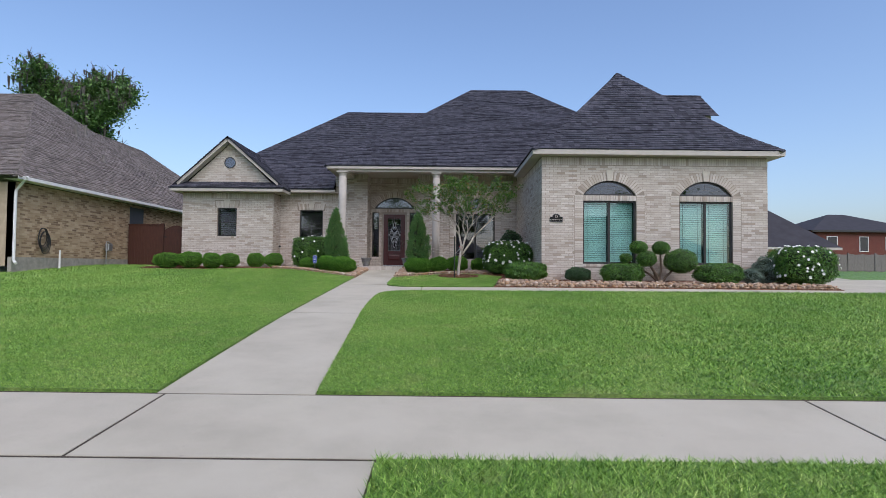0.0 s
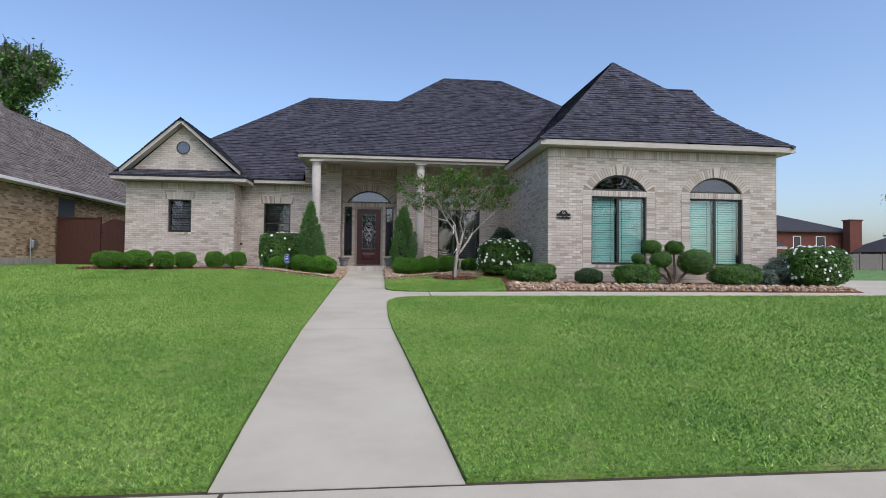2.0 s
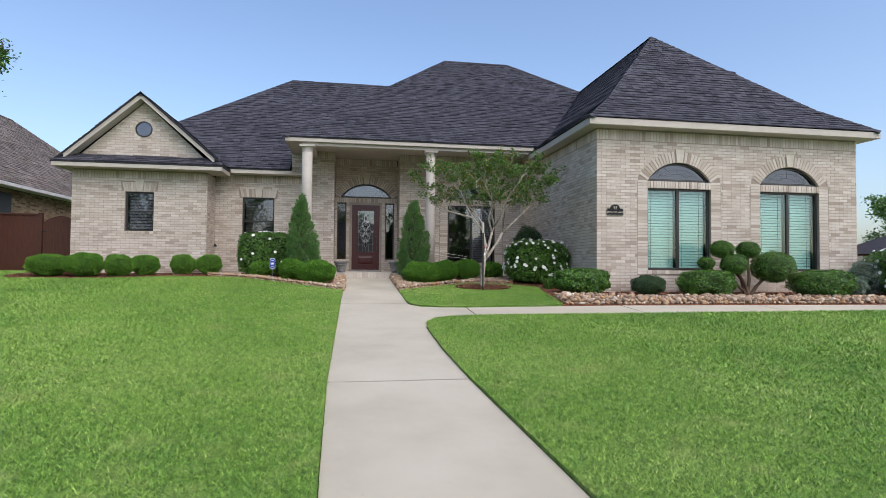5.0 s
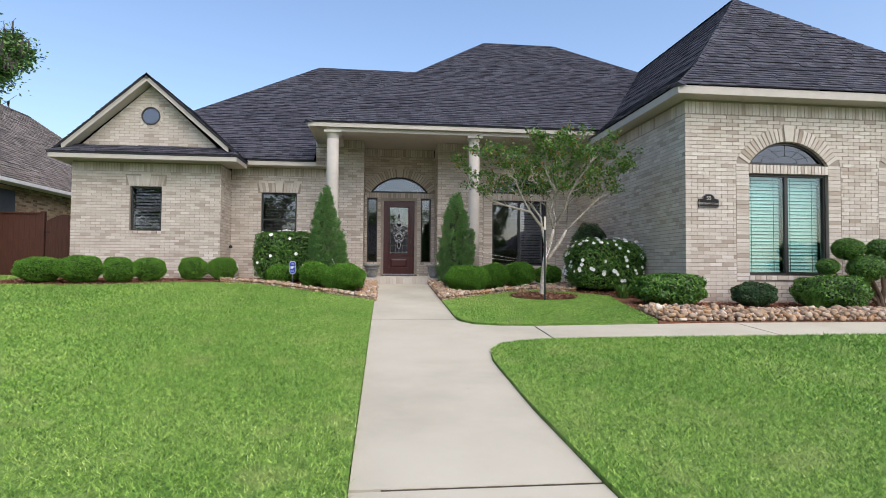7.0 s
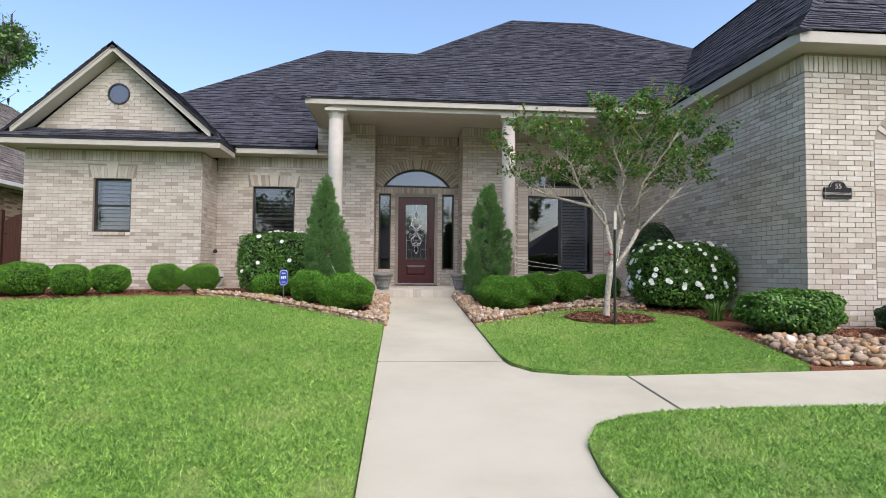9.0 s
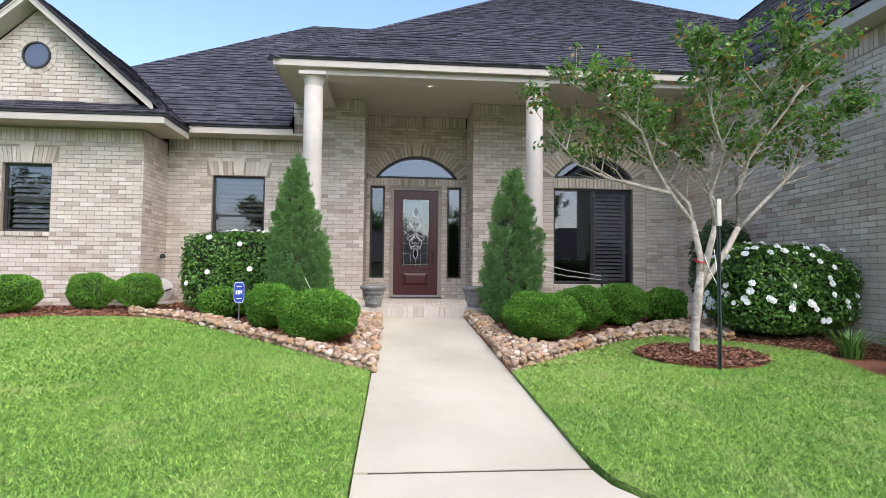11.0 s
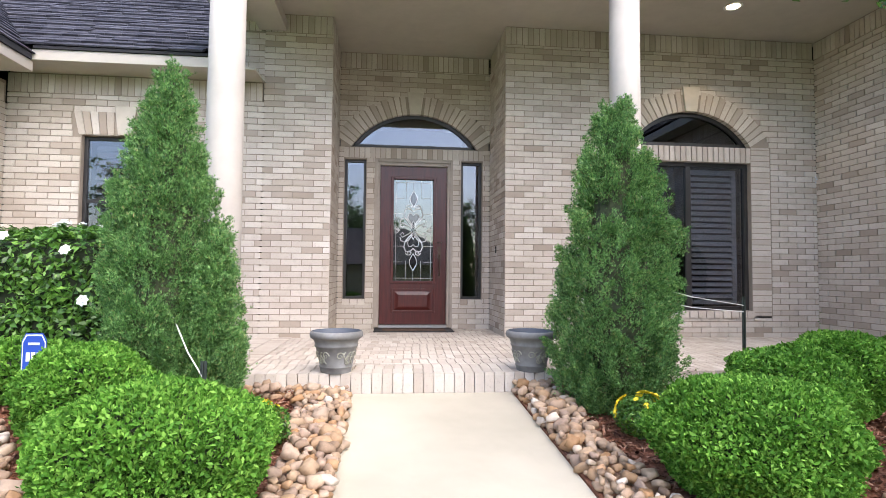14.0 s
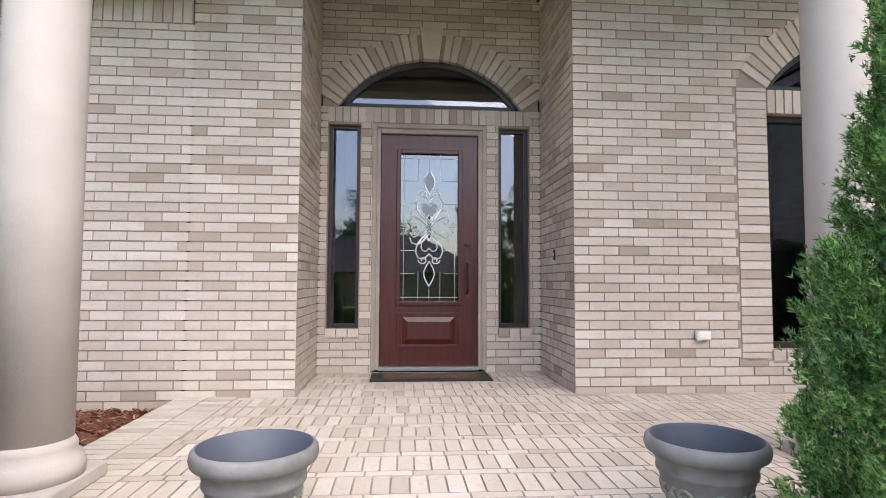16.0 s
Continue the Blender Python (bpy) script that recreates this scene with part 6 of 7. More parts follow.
# ---- yellow flowers ----
def mums(x, y, n, seed):
    rng = np.random.default_rng(seed)
    t = thing("chrysanthemum", (x, y, gz(y) + 0.015), "small clump of yellow chrysanthemums by the stones", "flower", "yellow flowers")
    P, N = dome(1800, 0.16, 0.16, 0.13, 2, rng, 0.1)
    arrays_ob("foliage", leaf_cloud(P, N, 0.014, 0.028, rng), 4, M_LGARD, t)["kind"] = "stuff"
    m = M()
    for k in range(10):
        a = k * 0.6283
        m.add([(0, 0, 0.004), (math.cos(a) * 0.03 - math.sin(a) * 0.009, math.sin(a) * 0.03 + math.cos(a) * 0.009, 0.01), (math.cos(a) * 0.036, math.sin(a) * 0.036, 0.004), (math.cos(a) * 0.03 + math.sin(a) * 0.009, math.sin(a) * 0.03 - math.cos(a) * 0.009, 0.01)], [(0, 3, 2, 1)])
    m.lathe([(0.018, 0.006), (0.012, 0.016), (0, 0.018)], 8)
    me = m.data("bloom")
    me.materials.append(M_YELLOW)
    fp, fn = dome(n * 3, 0.165, 0.165, 0.14, 2, rng, 0, thick=0.02)
    for i in [i for i in range(len(fp)) if fn[i][2] > 0.1][:n]:
        o = new("bloom", me)
        o.parent = t
        o.matrix_local = Matrix.Translation(Vector(fp[i])) @ Vector(fn[i]).to_track_quat("Z", "Y").to_matrix().to_4x4() @ Matrix.Scale(rng.uniform(0.4, 1.1), 4)


mums(-2.66, 20.22, 14, 71)
mums(-0.47, 20.3, 15, 72)

# ---- security sign ----
def yard_sign():
    x, y = -4.1, 20.75
    t = thing("security_sign", (x, y, gz(y)), "blue octagonal security sign on a metal stake", "sign")
    part("stake", M().tube([(0, 0, -0.05), (0, 0, 0.36)], 0.009, 8), M_STEEL, t)
    def octo(w, h, c=0.32):
        return [(-w * (1 - c), -h), (w * (1 - c), -h), (w, -h * (1 - c)), (w, h * (1 - c)), (w * (1 - c), h), (-w * (1 - c), h), (-w, h * (1 - c)), (-w, -h * (1 - c))]
    zc = 0.44
    blue = plain("blue_enamel", (0.02, 0.06, 0.35), 0.35, bump=0)
    o = [part("plate", M().loft([[(a, d, zc + b) for a, b in octo(0.1, 0.15)] for d in (-0.016, -0.01)]), blue, t),
         part("border", M().loft([[(a * k, -0.018, zc + b * k) for k in (0.94, 0.88)] + [(a * k, -0.016, zc + b * k) for k in (0.88, 0.94)] for a, b in octo(0.1, 0.15) + octo(0.1, 0.15)[:1]], cap=False), M_WHITE, t),
         part("lettering_bar", M().box(-0.06, -0.03, -0.019, -0.0165, zc - 0.028, zc + 0.028).box(-0.018, 0.014, -0.019, -0.0165, zc - 0.028, zc + 0.028).box(0.026, 0.058, -0.019, -0.0165, zc - 0.005, zc + 0.028).box(0.036, 0.047, -0.019, -0.0165, zc - 0.028, zc - 0.006).box(-0.045, 0.045, -0.019, -0.0165, zc + 0.075, zc + 0.09).box(-0.05, 0.05, -0.019, -0.0165, zc - 0.09, zc - 0.078), M_WHITE, t, "white printed bars")]
    t.scale = (0.7, 1, 0.95)


yard_sign()

# ---- river stones ----
def stone_mesh(k):
    rng = random.Random(100 + k)
    nu, nv = 9, 6
    e = (1, rng.uniform(0.6, 0.9), rng.uniform(0.45, 0.75))
    ph = [rng.uniform(0, 6.28) for _ in range(4)]
    rings = []
    for i in range(nv):
        v = -math.pi / 2 + math.pi * (i + 0.5) / nv
        r = []
        for j in range(nu):
            u = 2 * math.pi * j / nu
            d = Vector((math.cos(v) * math.cos(u), math.cos(v) * math.sin(u), math.sin(v)))
            d = Vector([math.copysign(abs(q) ** 0.72, q) for q in d])
            s = 0.92 + 0.17 * math.sin(d.x * 3 + ph[0]) + 0.15 * math.sin(d.y * 4 + ph[1]) + 0.08 * math.sin(d.z * 5 + ph[2])
            r.append((d.x * e[0] * s, d.y * e[1] * s, d.z * e[2] * s))
        rings.append(r)
    m = M().loft(rings)
    return m


STONES = [stone_mesh(k) for k in range(10)]
SDATA = []
for m in STONES:
    me = m.data("stone")
    me.polygons.foreach_set("use_smooth", [True] * len(me.polygons))
    me.materials.append(M_ROCKP)
    SDATA.append(me)


def stones(name, poly, label, r0, r1, n, singles, near, seed):
    rng = random.Random(seed)
    t = thing(name, (0, 0, 0), label, "stones", kind="")
    xs, ys = [p[0] for p in poly], [p[1] for p in poly]
    got = []
    grid = {}
    tries = 0
    while len(got) < n and tries < n * 30:
        tries += 1
        x, y = rng.uniform(min(xs), max(xs)), rng.uniform(min(ys), max(ys))
        if not inside(poly, np.array([x]), np.array([y]))[0]:
            continue
        r = r0 + (r1 - r0) * rng.random() ** 1.8
        lev = 0 if tries < n * 22 else 1
        ok = True
        ci, cj = int(x / 0.2), int(y / 0.2)
        for i in range(ci - 1, ci + 2):
            for j in range(cj - 1, cj + 2):
                for (a, b, q, l) in grid.get((i, j), ()):
                    if l == lev and (a - x) ** 2 + (b - y) ** 2 < ((r + q) * 0.7) ** 2:
                        ok = False
        if ok:
            got.append((x, y, r, lev))
            grid.setdefault((ci, cj), []).append((x, y, r, lev))
    order = sorted(range(len(got)), key=lambda i: (got[i][0] - near[0]) ** 2 + (got[i][1] - near[1]) ** 2)
    pick = set(order[:singles])
    rest = M()
    for i, (x, y, r, lev) in enumerate(got):
        mtx = Matrix.Translation((x, y, gz(y) + 0.03 + r * 0.3 + lev * 0.05)) @ pose(0, 0, 0, rng.uniform(-25, 25), rng.uniform(-25, 25), rng.uniform(0, 360)) @ Matrix.Scale(r, 4)
        k = rng.randrange(10)
        if i in pick:
            o = new("stone", SDATA[k])
            o.parent = t
            o.matrix_local = mtx
        else:
            rest.add([mtx @ Vector(p) for p in STONES[k].v], STONES[k].f)
    if rest.v:
        part("stone_field", rest, M_ROCK, t, smooth=True)["kind"] = "stuff"


ST = "rounded tan and brown river stones edging the bed"
stones("stone_border", [(-2.22, 18.0), (-2.23, 21.2), (-3.4, 21.33), (-3.4, 21.18), (-2.6, 21.15), (-2.52, 20.5), (-2.47, 19.43), (-2.46, 18.78), (-2.58, 18.74), (-2.91, 19.04), (-3.17, 19.2), (-3.63, 19.8), (-4.09, 20.46), (-4.69, 21.1), (-5.5, 21.5), (-5.9, 21.7), (-5.75, 21.35), (-4.97, 20.88), (-4.4, 20.35), (-3.85, 19.78), (-3.0, 18.87), (-2.52, 18.3)], ST, 0.026, 0.058, 2600, 300, (-2.4, 19.0), 1)
stones("stone_border", [(-1.0, 18.0), (-0.36, 18.6), (0.5, 19.35), (1.2, 19.72), (1.9, 19.4), (2.3, 20.1), (3.2, 20.5), (3.4, 21.3), (2.5, 21.2), (1.7, 20.5), (1.2, 20.25), (0.24, 19.4), (-0.37, 18.95), (-0.62, 19.15), (-0.75, 19.41), (-0.78, 20.1), (-0.72, 21.0), (-0.2, 21.1), (-0.2, 21.33), (-1.02, 21.33)], ST, 0.026, 0.058, 2500, 300, (-0.7, 19.0), 2)
stones("stone_border", [(1.95, 15.72), (11.1, 15.75), (11.2, 16.3), (7.5, 16.45), (4.0, 16.55), (2.6, 16.9), (2.15, 16.9)], ST, 0.035, 0.075, 1800, 200, (2.2, 16.0), 3)
for x, y in ((1.1, 18.2), (1.35, 18.3)):
    s = thing("stone", (x, y, gz(y) + 0.05), "loose tan river stone on the mulch", "stone")
    o = new("cobble", SDATA[3]); o.parent = s; o.scale = (0.05, 0.05, 0.05)
tagged(on_slope([(1.0 + 0.62 * math.cos(a) * (1 + 0.08 * math.sin(3 * a)), 18.5 + 0.5 * math.sin(a)) for a in np.linspace(0, 2 * math.pi, 30)[:-1]], 0.062).ob("flower_bed_3", M_MULCH), "mulch ring round the crape myrtle", "flower bed", kind="structure")
RING = [(1.0 + 0.64 * math.cos(a), 18.5 + 0.52 * math.sin(a)) for a in np.linspace(0, 2 * math.pi, 30)[:-1]]


# ---- mulch chips ----
def chips(polys, n, seed):
    rng = np.random.default_rng(seed)
    out = []
    for poly, cnt, lift in polys:
        xs, ys = np.array([p[0] for p in poly]), np.array([p[1] for p in poly])
        x, y = rng.uniform(xs.min(), xs.max(), cnt * 3), rng.uniform(ys.min(), ys.max(), cnt * 3)
        k = inside(poly, x, y)
        x, y = x[k][:cnt], y[k][:cnt]
        z = np.array([gz(v) for v in y]) + lift
        p = np.stack([x, y, z + rng.uniform(0, 0.015, len(x))], 1)
        a = rng.uniform(0, math.pi, len(x))
        d = np.stack([np.cos(a), np.sin(a), rng.normal(0, 0.3, len(x))], 1) * rng.uniform(0.01, 0.032, (len(x), 1))
        w = np.stack([-np.sin(a), np.cos(a), rng.normal(0, 0.4, len(x))], 1) * rng.uniform(0.003, 0.008, (len(x), 1))
        out.append(np.stack([p - d - w, p + d - w, p + d + w, p - d + w], 1).reshape(-1, 3))
    t = arrays_ob("mulch_chips", np.concatenate(out), 4, M_CHIP)
    tagged(t, "loose shredded red-brown bark mulch", "mulch", kind="stuff")


chips([(BED_L, 26000, 0.024), ([(-0.955, 18.02), (2.4, 18.7), (3.5, 17.9), (3.5, 21.33), (-0.955, 21.33)], 22000, 0.024), ([(1.9, 15.7), (11.2, 15.7), (11.2, 17.8), (2.2, 17.8)], 12000, 0.024), (RING, 5000, 0.066)], 0, 5)


# ---- grass blades ----
def blades():
    rng = np.random.default_rng(17)
    out = []
    def field(poly, box, dens, w, h, skip=None):
        x0, x1, y0, y1 = box
        n = int((x1 - x0) * (y1 - y0) * dens)
        x, y = rng.uniform(x0, x1, n), rng.uniform(y0, y1, n)
        k = inside(poly, x, y)
        if skip is not None:
            k &= ~inside(skip, x, y)
        x, y = x[k], y[k]
        n = len(x)
        z = np.interp(y, [2.26, 4.66, 6.0, 21.4, 22.5], [-0.12, 0.0, 0.106, 1.1255, 1.165]) + 0.033
        a = rng.uniform(0, 2 * math.pi, n)
        hh = h * rng.uniform(0.55, 1.25, n)
        lean = rng.uniform(0.4, 1.9, n) * hh
        b = rng.uniform(0, 2 * math.pi, n)
        dx, dy = np.cos(a) * w / 2, np.sin(a) * w / 2
        p0 = np.stack([x - dx, y - dy, z], 1)
        p1 = np.stack([x + dx, y + dy, z], 1)
        p2 = np.stack([x + np.cos(b) * lean, y + np.sin(b) * lean, z + hh], 1)
        out.append(np.stack([p0, p1, p2], 1).reshape(-1, 3))
    field(LAWN_L, (-4.3, -2.0, 6.0, 21), 11000, 0.0056, 0.025)
    field(LAWN_L, (-6.5, -4.3, 6.0, 21), 4800, 0.01, 0.03)
    field(LAWN_L, (-11, -6.5, 6.0, 22), 2000, 0.016, 0.038)
    field(LAWN_R, (-1.0, 1.2, 6.0, 15), 11000, 0.0056, 0.025)
    field(LAWN_R, (1.2, 3.2, 6.0, 15), 4800, 0.01, 0.03)
    field(LAWN_R, (3.2, 7.5, 6.0, 15), 2400, 0.015, 0.038)
    field(LAWN_R, (7.5, 13, 6.0, 15), 1200, 0.018, 0.045)
    field(LAWN_L, (-20, -11, 8.0, 24.6), 350, 0.025, 0.045)
    field(ISLAND, (-1.05, 2.5, 15.4, 20), 11000, 0.0054, 0.025, RING)
    field(VERGE, (0.1, 4.2, 2.6, 4.63), 6000, 0.008, 0.045)
    t = arrays_ob("grass", np.concatenate(out), 3, M_BLADE)
    tagged(t, "short dense green lawn grass blades", "grass", kind="stuff")


blades()

# ---- neighbouring house, left ----
M_VENT = plain("grey_painted_vent", (0.15, 0.135, 0.12), 0.7)


def neighbour():
    t = thing("neighbour_house", (-13.2, 18.5, 1.1), "tan brick neighbour house with a brown shingle roof", "house")
    o = Vector((-13.2, 18.5, 1.1))
    L = lambda p: tuple(Vector(p) - o)
    z0, z1 = 1.15, 3.86
    body = M()
    for a, b, c, d in (((-13.2, 18.5), (-13.2, 40)) + ((-13.45, 18.5), (-13.45, 40)), ((-30, 18.5), (-13.2, 18.5)) + ((-30, 18.75), (-13.2, 18.75))):
        vs = [L((*p, z)) for z in (z0, z1) for p in (a, b, c, d)]
        body.add(vs, [(0, 1, 5, 4), (2, 6, 7, 3), (4, 5, 7, 6), (0, 4, 6, 2), (1, 3, 7, 5)])
    w = part("wall", body, M_TANMORTAR, t)
    to = lambda u, v, d: L((-13.2 + d + 0.0, u, v))
    wins = [(24.9, 26.0, 2.6, 3.75), (31.0, 32.2, 2.4, 3.7)]
    lay(rows_of([(18.5, z0 + 0.3), (40, z0 + 0.3), (40, z1), (18.5, z1)], 0.0715, 0.22, 0.012, [rect_hole(*q) for q in wins]), to, 0.01, M_TANBRICK, M_TANBRICK, w, "brick")
    part("foundation", M().add([L(p) for p in ((-13.17, 18.4, 0.9), (-13.17, 40, 0.9), (-13.17, 40, 1.45), (-13.17, 18.4, 1.45), (-13.3, 18.4, 0.9), (-13.3, 40, 0.9), (-13.3, 40, 1.45), (-13.3, 18.4, 1.45))], [(0, 1, 2, 3), (3, 2, 6, 7), (0, 3, 7, 4), (1, 5, 6, 2)]), M_FOUND, t)
    for q in wins:
        f = part("window", M().add([L((-13.19, y, z)) for y, z in ((q[0], q[2]), (q[1], q[2]), (q[1], q[3]), (q[0], q[3]))] + [L((-13.25, y, z)) for y, z in ((q[0], q[2]), (q[1], q[2]), (q[1], q[3]), (q[0], q[3]))], [(0, 1, 2, 3), (4, 7, 6, 5)]), plain("dark_screen", (0.05, 0.055, 0.065), 0.3), t)
    ez = 4.0
    P1, E1, E2 = (-19.5, 27.6, 9.5), (-12.75, 18.0, ez), (-12.75, 38.7, ez)
    Q0, Q1 = (-17.65, 29.2, 8.02), (-17.65, 33.8, 8.02)
    P0, E0, EB = (-24, 27.6, 9.5), (-31, 18.0, ez), (-30, 38.7, ez)
    faces = [[E1, E2, Q1, Q0, P1], [E0, E1, P1, P0], [E2, EB, (-24, 33.8, 8.02), Q1], [EB, E0, P0, (-24, 33.8, 8.02)]]
    m = M()
    for f in faces:
        m.add([L(p) for p in f], [tuple(range(len(f)))])
    r = part("roof", m, M_SHINN, t)
    for f in faces[:2]:
        roof_face(r, [L(p) for p in f], 0.142, 0.2, mats=(M_SHINN, M_SHINN))
    m = M()
    for p, q in ((E1, P1), (P1, Q0), (Q0, Q1), (Q1, E2), (P1, P0)):
        ridge_cap(r, L(p), L(q), M_SHINN)
    part("eave_trim", M().add([L(p) for p in ((-12.74, 18, ez - 0.11), (-12.74, 38.7, ez - 0.11), (-12.74, 38.7, ez + 0.0), (-12.74, 18, ez + 0.0), (-13.2, 18, ez - 0.11), (-13.2, 38.7, ez - 0.11))], [(0, 1, 2, 3), (0, 4, 5, 1)]), M_WHITE, t, "white eave board")
    dsp = M()
    dsp.tube([L(p) for p in ((-12.7, 18.35, 4.0), (-12.95, 18.4, 3.75), (-13.12, 18.42, 3.55), (-13.12, 18.42, 1.35), (-12.95, 18.3, 1.25))], 0.045, 8)
    part("downspout", dsp, M_WHITE, t, "white downspout")
    for y, x, z, h in ((26.3, -16.6, 7.15, 0.55), (27.4, -16.9, 7.4, 0.55), (26.0, -15.1, 5.95, 0.25), (33.0, -14.8, 5.7, 0.3)):
        part("roof_vent", M().tube([L((x, y, z - 0.2)), L((x, y, z + h))], 0.07, 10).tube([L((x, y, z - 0.15)), L((x, y, z + 0.08))], [0.2, 0.08], 10), M_VENT, t)
    return t


neighbour()
h_ = thing("garden_hose", (-13.05, 19.6, 2.15), "dark coiled garden hose on a wall hook", "hose")
for k in range(6):
    r = 0.24 + 0.03 * (k % 3)
    part("hose_loop", M().tube([(0.02 * k - 0.03, r * 0.8 * math.cos(a), r * 1.25 * math.sin(a) - 0.04 * k) for a in np.linspace(0, 2 * math.pi, 25)], 0.014, 6), M_BLACK, h_)
h_ = thing("gas_meter", (-13.0, 23.2, 1.15), "grey gas meter with pipework beside the fence", "gas meter")
part("body", M().box(-0.12, 0.06, -0.14, 0.14, 0.62, 0.92), M_STEEL, h_, bevel=0.04)
part("pipe", M().tube([(0, -0.2, -0.1), (0, -0.2, 1.0), (0, -0.1, 1.0), (0, 0.1, 0.92)], 0.022, 8), M_STEEL, h_)
h_ = thing("standpipe", (-12.9, 20.2, 1.1), "thin white plastic pipe standing by the wall", "pipe")
part("pipe", M().tube([(0, 0, -0.1), (0, 0, 0.62)], 0.03, 10), M_WHITE, h_)


# ---- side fence and gate ----
def side_fence():
    y = 24.7
    g0 = 1.12
    t = thing("privacy_fence", (-13.1, y, g0), "red-brown stained board privacy fence between the houses", "fence")
    brd = M().box(0, 0.138, -0.01, 0.01, 0, 1.83)
    me = brd.data("board")
    me.materials.append(M_FENCE)
    for i in range(10):
        o = new("board", me)
        o.parent = t
        o.location = (0.142 * i, 0, 0)
    part("cap_rail", M().box(-0.02, 1.46, -0.05, 0.05, 1.83, 1.87), M_FENCE, t, bevel=0.005)
    part("post", M().box(1.42, 1.53, -0.05, 0.06, 0, 1.9), M_FENCE, t)
    g = thing("garden_gate", (-11.55, y + 0.01, g0), "arched red-brown wooden garden gate, closed", "gate")
    for i in range(7):
        x = 0.142 * i
        zt = 1.62 + 0.2 * math.sin(math.pi * (i + 0.5) / 7)
        zt2 = 1.62 + 0.2 * math.sin(math.pi * min(1, (i + 1.0) / 7))
        part("board", M().add([(x, -0.01, 0.04), (x + 0.138, -0.01, 0.04), (x + 0.138, -0.01, zt2), (x, -0.01, 1.62 + 0.2 * math.sin(math.pi * i / 7)), (x, 0.01, 0.04), (x + 0.138, 0.01, 0.04), (x + 0.138, 0.01, zt2), (x, 0.01, 1.62 + 0.2 * math.sin(math.pi * i / 7))], [(0, 1, 2, 3), (4, 7, 6, 5), (3, 2, 6, 7), (0, 3, 7, 4), (1, 5, 6, 2)]), M_FENCE, g)
    part("hinge", M().box(-0.03, 0.1, -0.02, -0.01, 1.3, 1.34).box(-0.03, 0.1, -0.02, -0.01, 0.4, 0.44), M_BLACK, g)
    t2 = thing("privacy_fence", (-10.5, y, g0), "narrow red-brown fence panel beside the brick wing", "fence")
    for i in range(4):
        o = new("board", me)
        o.parent = t2
        o.location = (0.142 * i, 0, 0)
    part("cap_rail", M().box(-0.03, 0.62, -0.05, 0.05, 1.83, 1.87), M_FENCE, t2, bevel=0.005)


side_fence()


# ---- large trees ----
def big_tree(x, y, h, spread, seed, label, trunk_h, nl=9000, leaf=0.4, bare=False):
    rng = random.Random(seed)
    r2 = np.random.default_rng(seed)
    t = thing("tree", (x, y, gz(y)), label, "tree", "background trees")
    part("trunk", M().tube([(0, 0, -0.3), (0.2, 0, trunk_h * 0.5), (0.0, 0.1, trunk_h), (0.3, 0, h * 0.7)], [h * 0.03, h * 0.024, h * 0.02, h * 0.008], 10), M_DARKBARK, t)
    centres = []
    lm = M()
    for i in range(16):
        a = rng.uniform(0, 6.28)
        zs = rng.uniform(trunk_h * 0.8, h * 0.75)
        r = spread * rng.uniform(0.45, 1.0) * (1 - 0.45 * (zs - trunk_h * 0.8) / (h - trunk_h * 0.8))
        e = Vector((math.cos(a) * r, math.sin(a) * r, min(h * 0.96, zs + h * rng.uniform(0.08, 0.26))))
        s = Vector((0, 0, zs * 0.85))
        mid = s.lerp(e, 0.55) + Vector((0, 0, h * 0.03))
        lm.tube([s, mid, e], [h * 0.011, h * 0.007, h * 0.002], 6)
        centres += [(e, spread * 0.27), (mid, spread * 0.25)]
        for _ in range(3):
            e2 = e + Vector((rng.uniform(-1, 1), rng.uniform(-1, 1), rng.uniform(-0.4, 0.9))) * spread * 0.3
            lm.tube([mid.lerp(e, 0.6), e2], [h * 0.004, h * 0.001], 4)
            centres.append((e2, spread * 0.16))
    part("limbs", lm, M_DARKBARK, t)
    if bare:
        tw, moss = M(), M()
        for c, r in centres:
            if c.z < h * 0.6:
                continue
            for _ in range(5):
                d = Vector((rng.uniform(-1, 1), rng.uniform(-1, 1), rng.uniform(0.0, 1.1))).normalized() * r * rng.uniform(1.0, 1.8)
                q = c + d
                tw.tube([c, c + d * 0.5 + Vector((0, 0, 0.1)), q], [0.05, 0.03, 0.012], 4)
                for _ in range(3):
                    e = c + d * rng.uniform(0.4, 1.0)
                    tw.tube([e, e + Vector((rng.uniform(-0.5, 0.5), rng.uniform(-0.5, 0.5), rng.uniform(-0.1, 0.5)))], [0.02, 0.008], 4)
                    a = rng.uniform(0, 3.14)
                    w = Vector((math.cos(a), math.sin(a), 0)) * 0.09
                    f = Vector((0, 0, -rng.uniform(0.4, 1.1)))
                    moss.add([e - w, e + w, e + f * 0.6 + w * 0.7, e + f, e + f * 0.6 - w * 0.7], [(0, 1, 2, 3, 4)])
        part("twig_spray", tw, M_DARKBARK, t)["kind"] = "stuff"
        part("hanging_moss", moss, plain("grey_moss", (0.075, 0.072, 0.058), 0.95, var=0.3), t, "grey hanging moss")["kind"] = "stuff"
    P = []
    for c, r in centres:
        k = int(nl * r * r / sum(q * q for _, q in centres))
        p = r2.normal(0, 1, (k, 3)) * r * np.array([0.47, 0.47, 0.34])
        P.append(p + np.array(c))
    P = np.concatenate(P)
    arrays_ob("crown", leaf_cloud(P, np.zeros_like(P) + np.array([0, 0, 0.6]), leaf * 0.55, leaf, r2, 0.2, 0.6), 4, M_LTREE, t)["kind"] = "stuff"


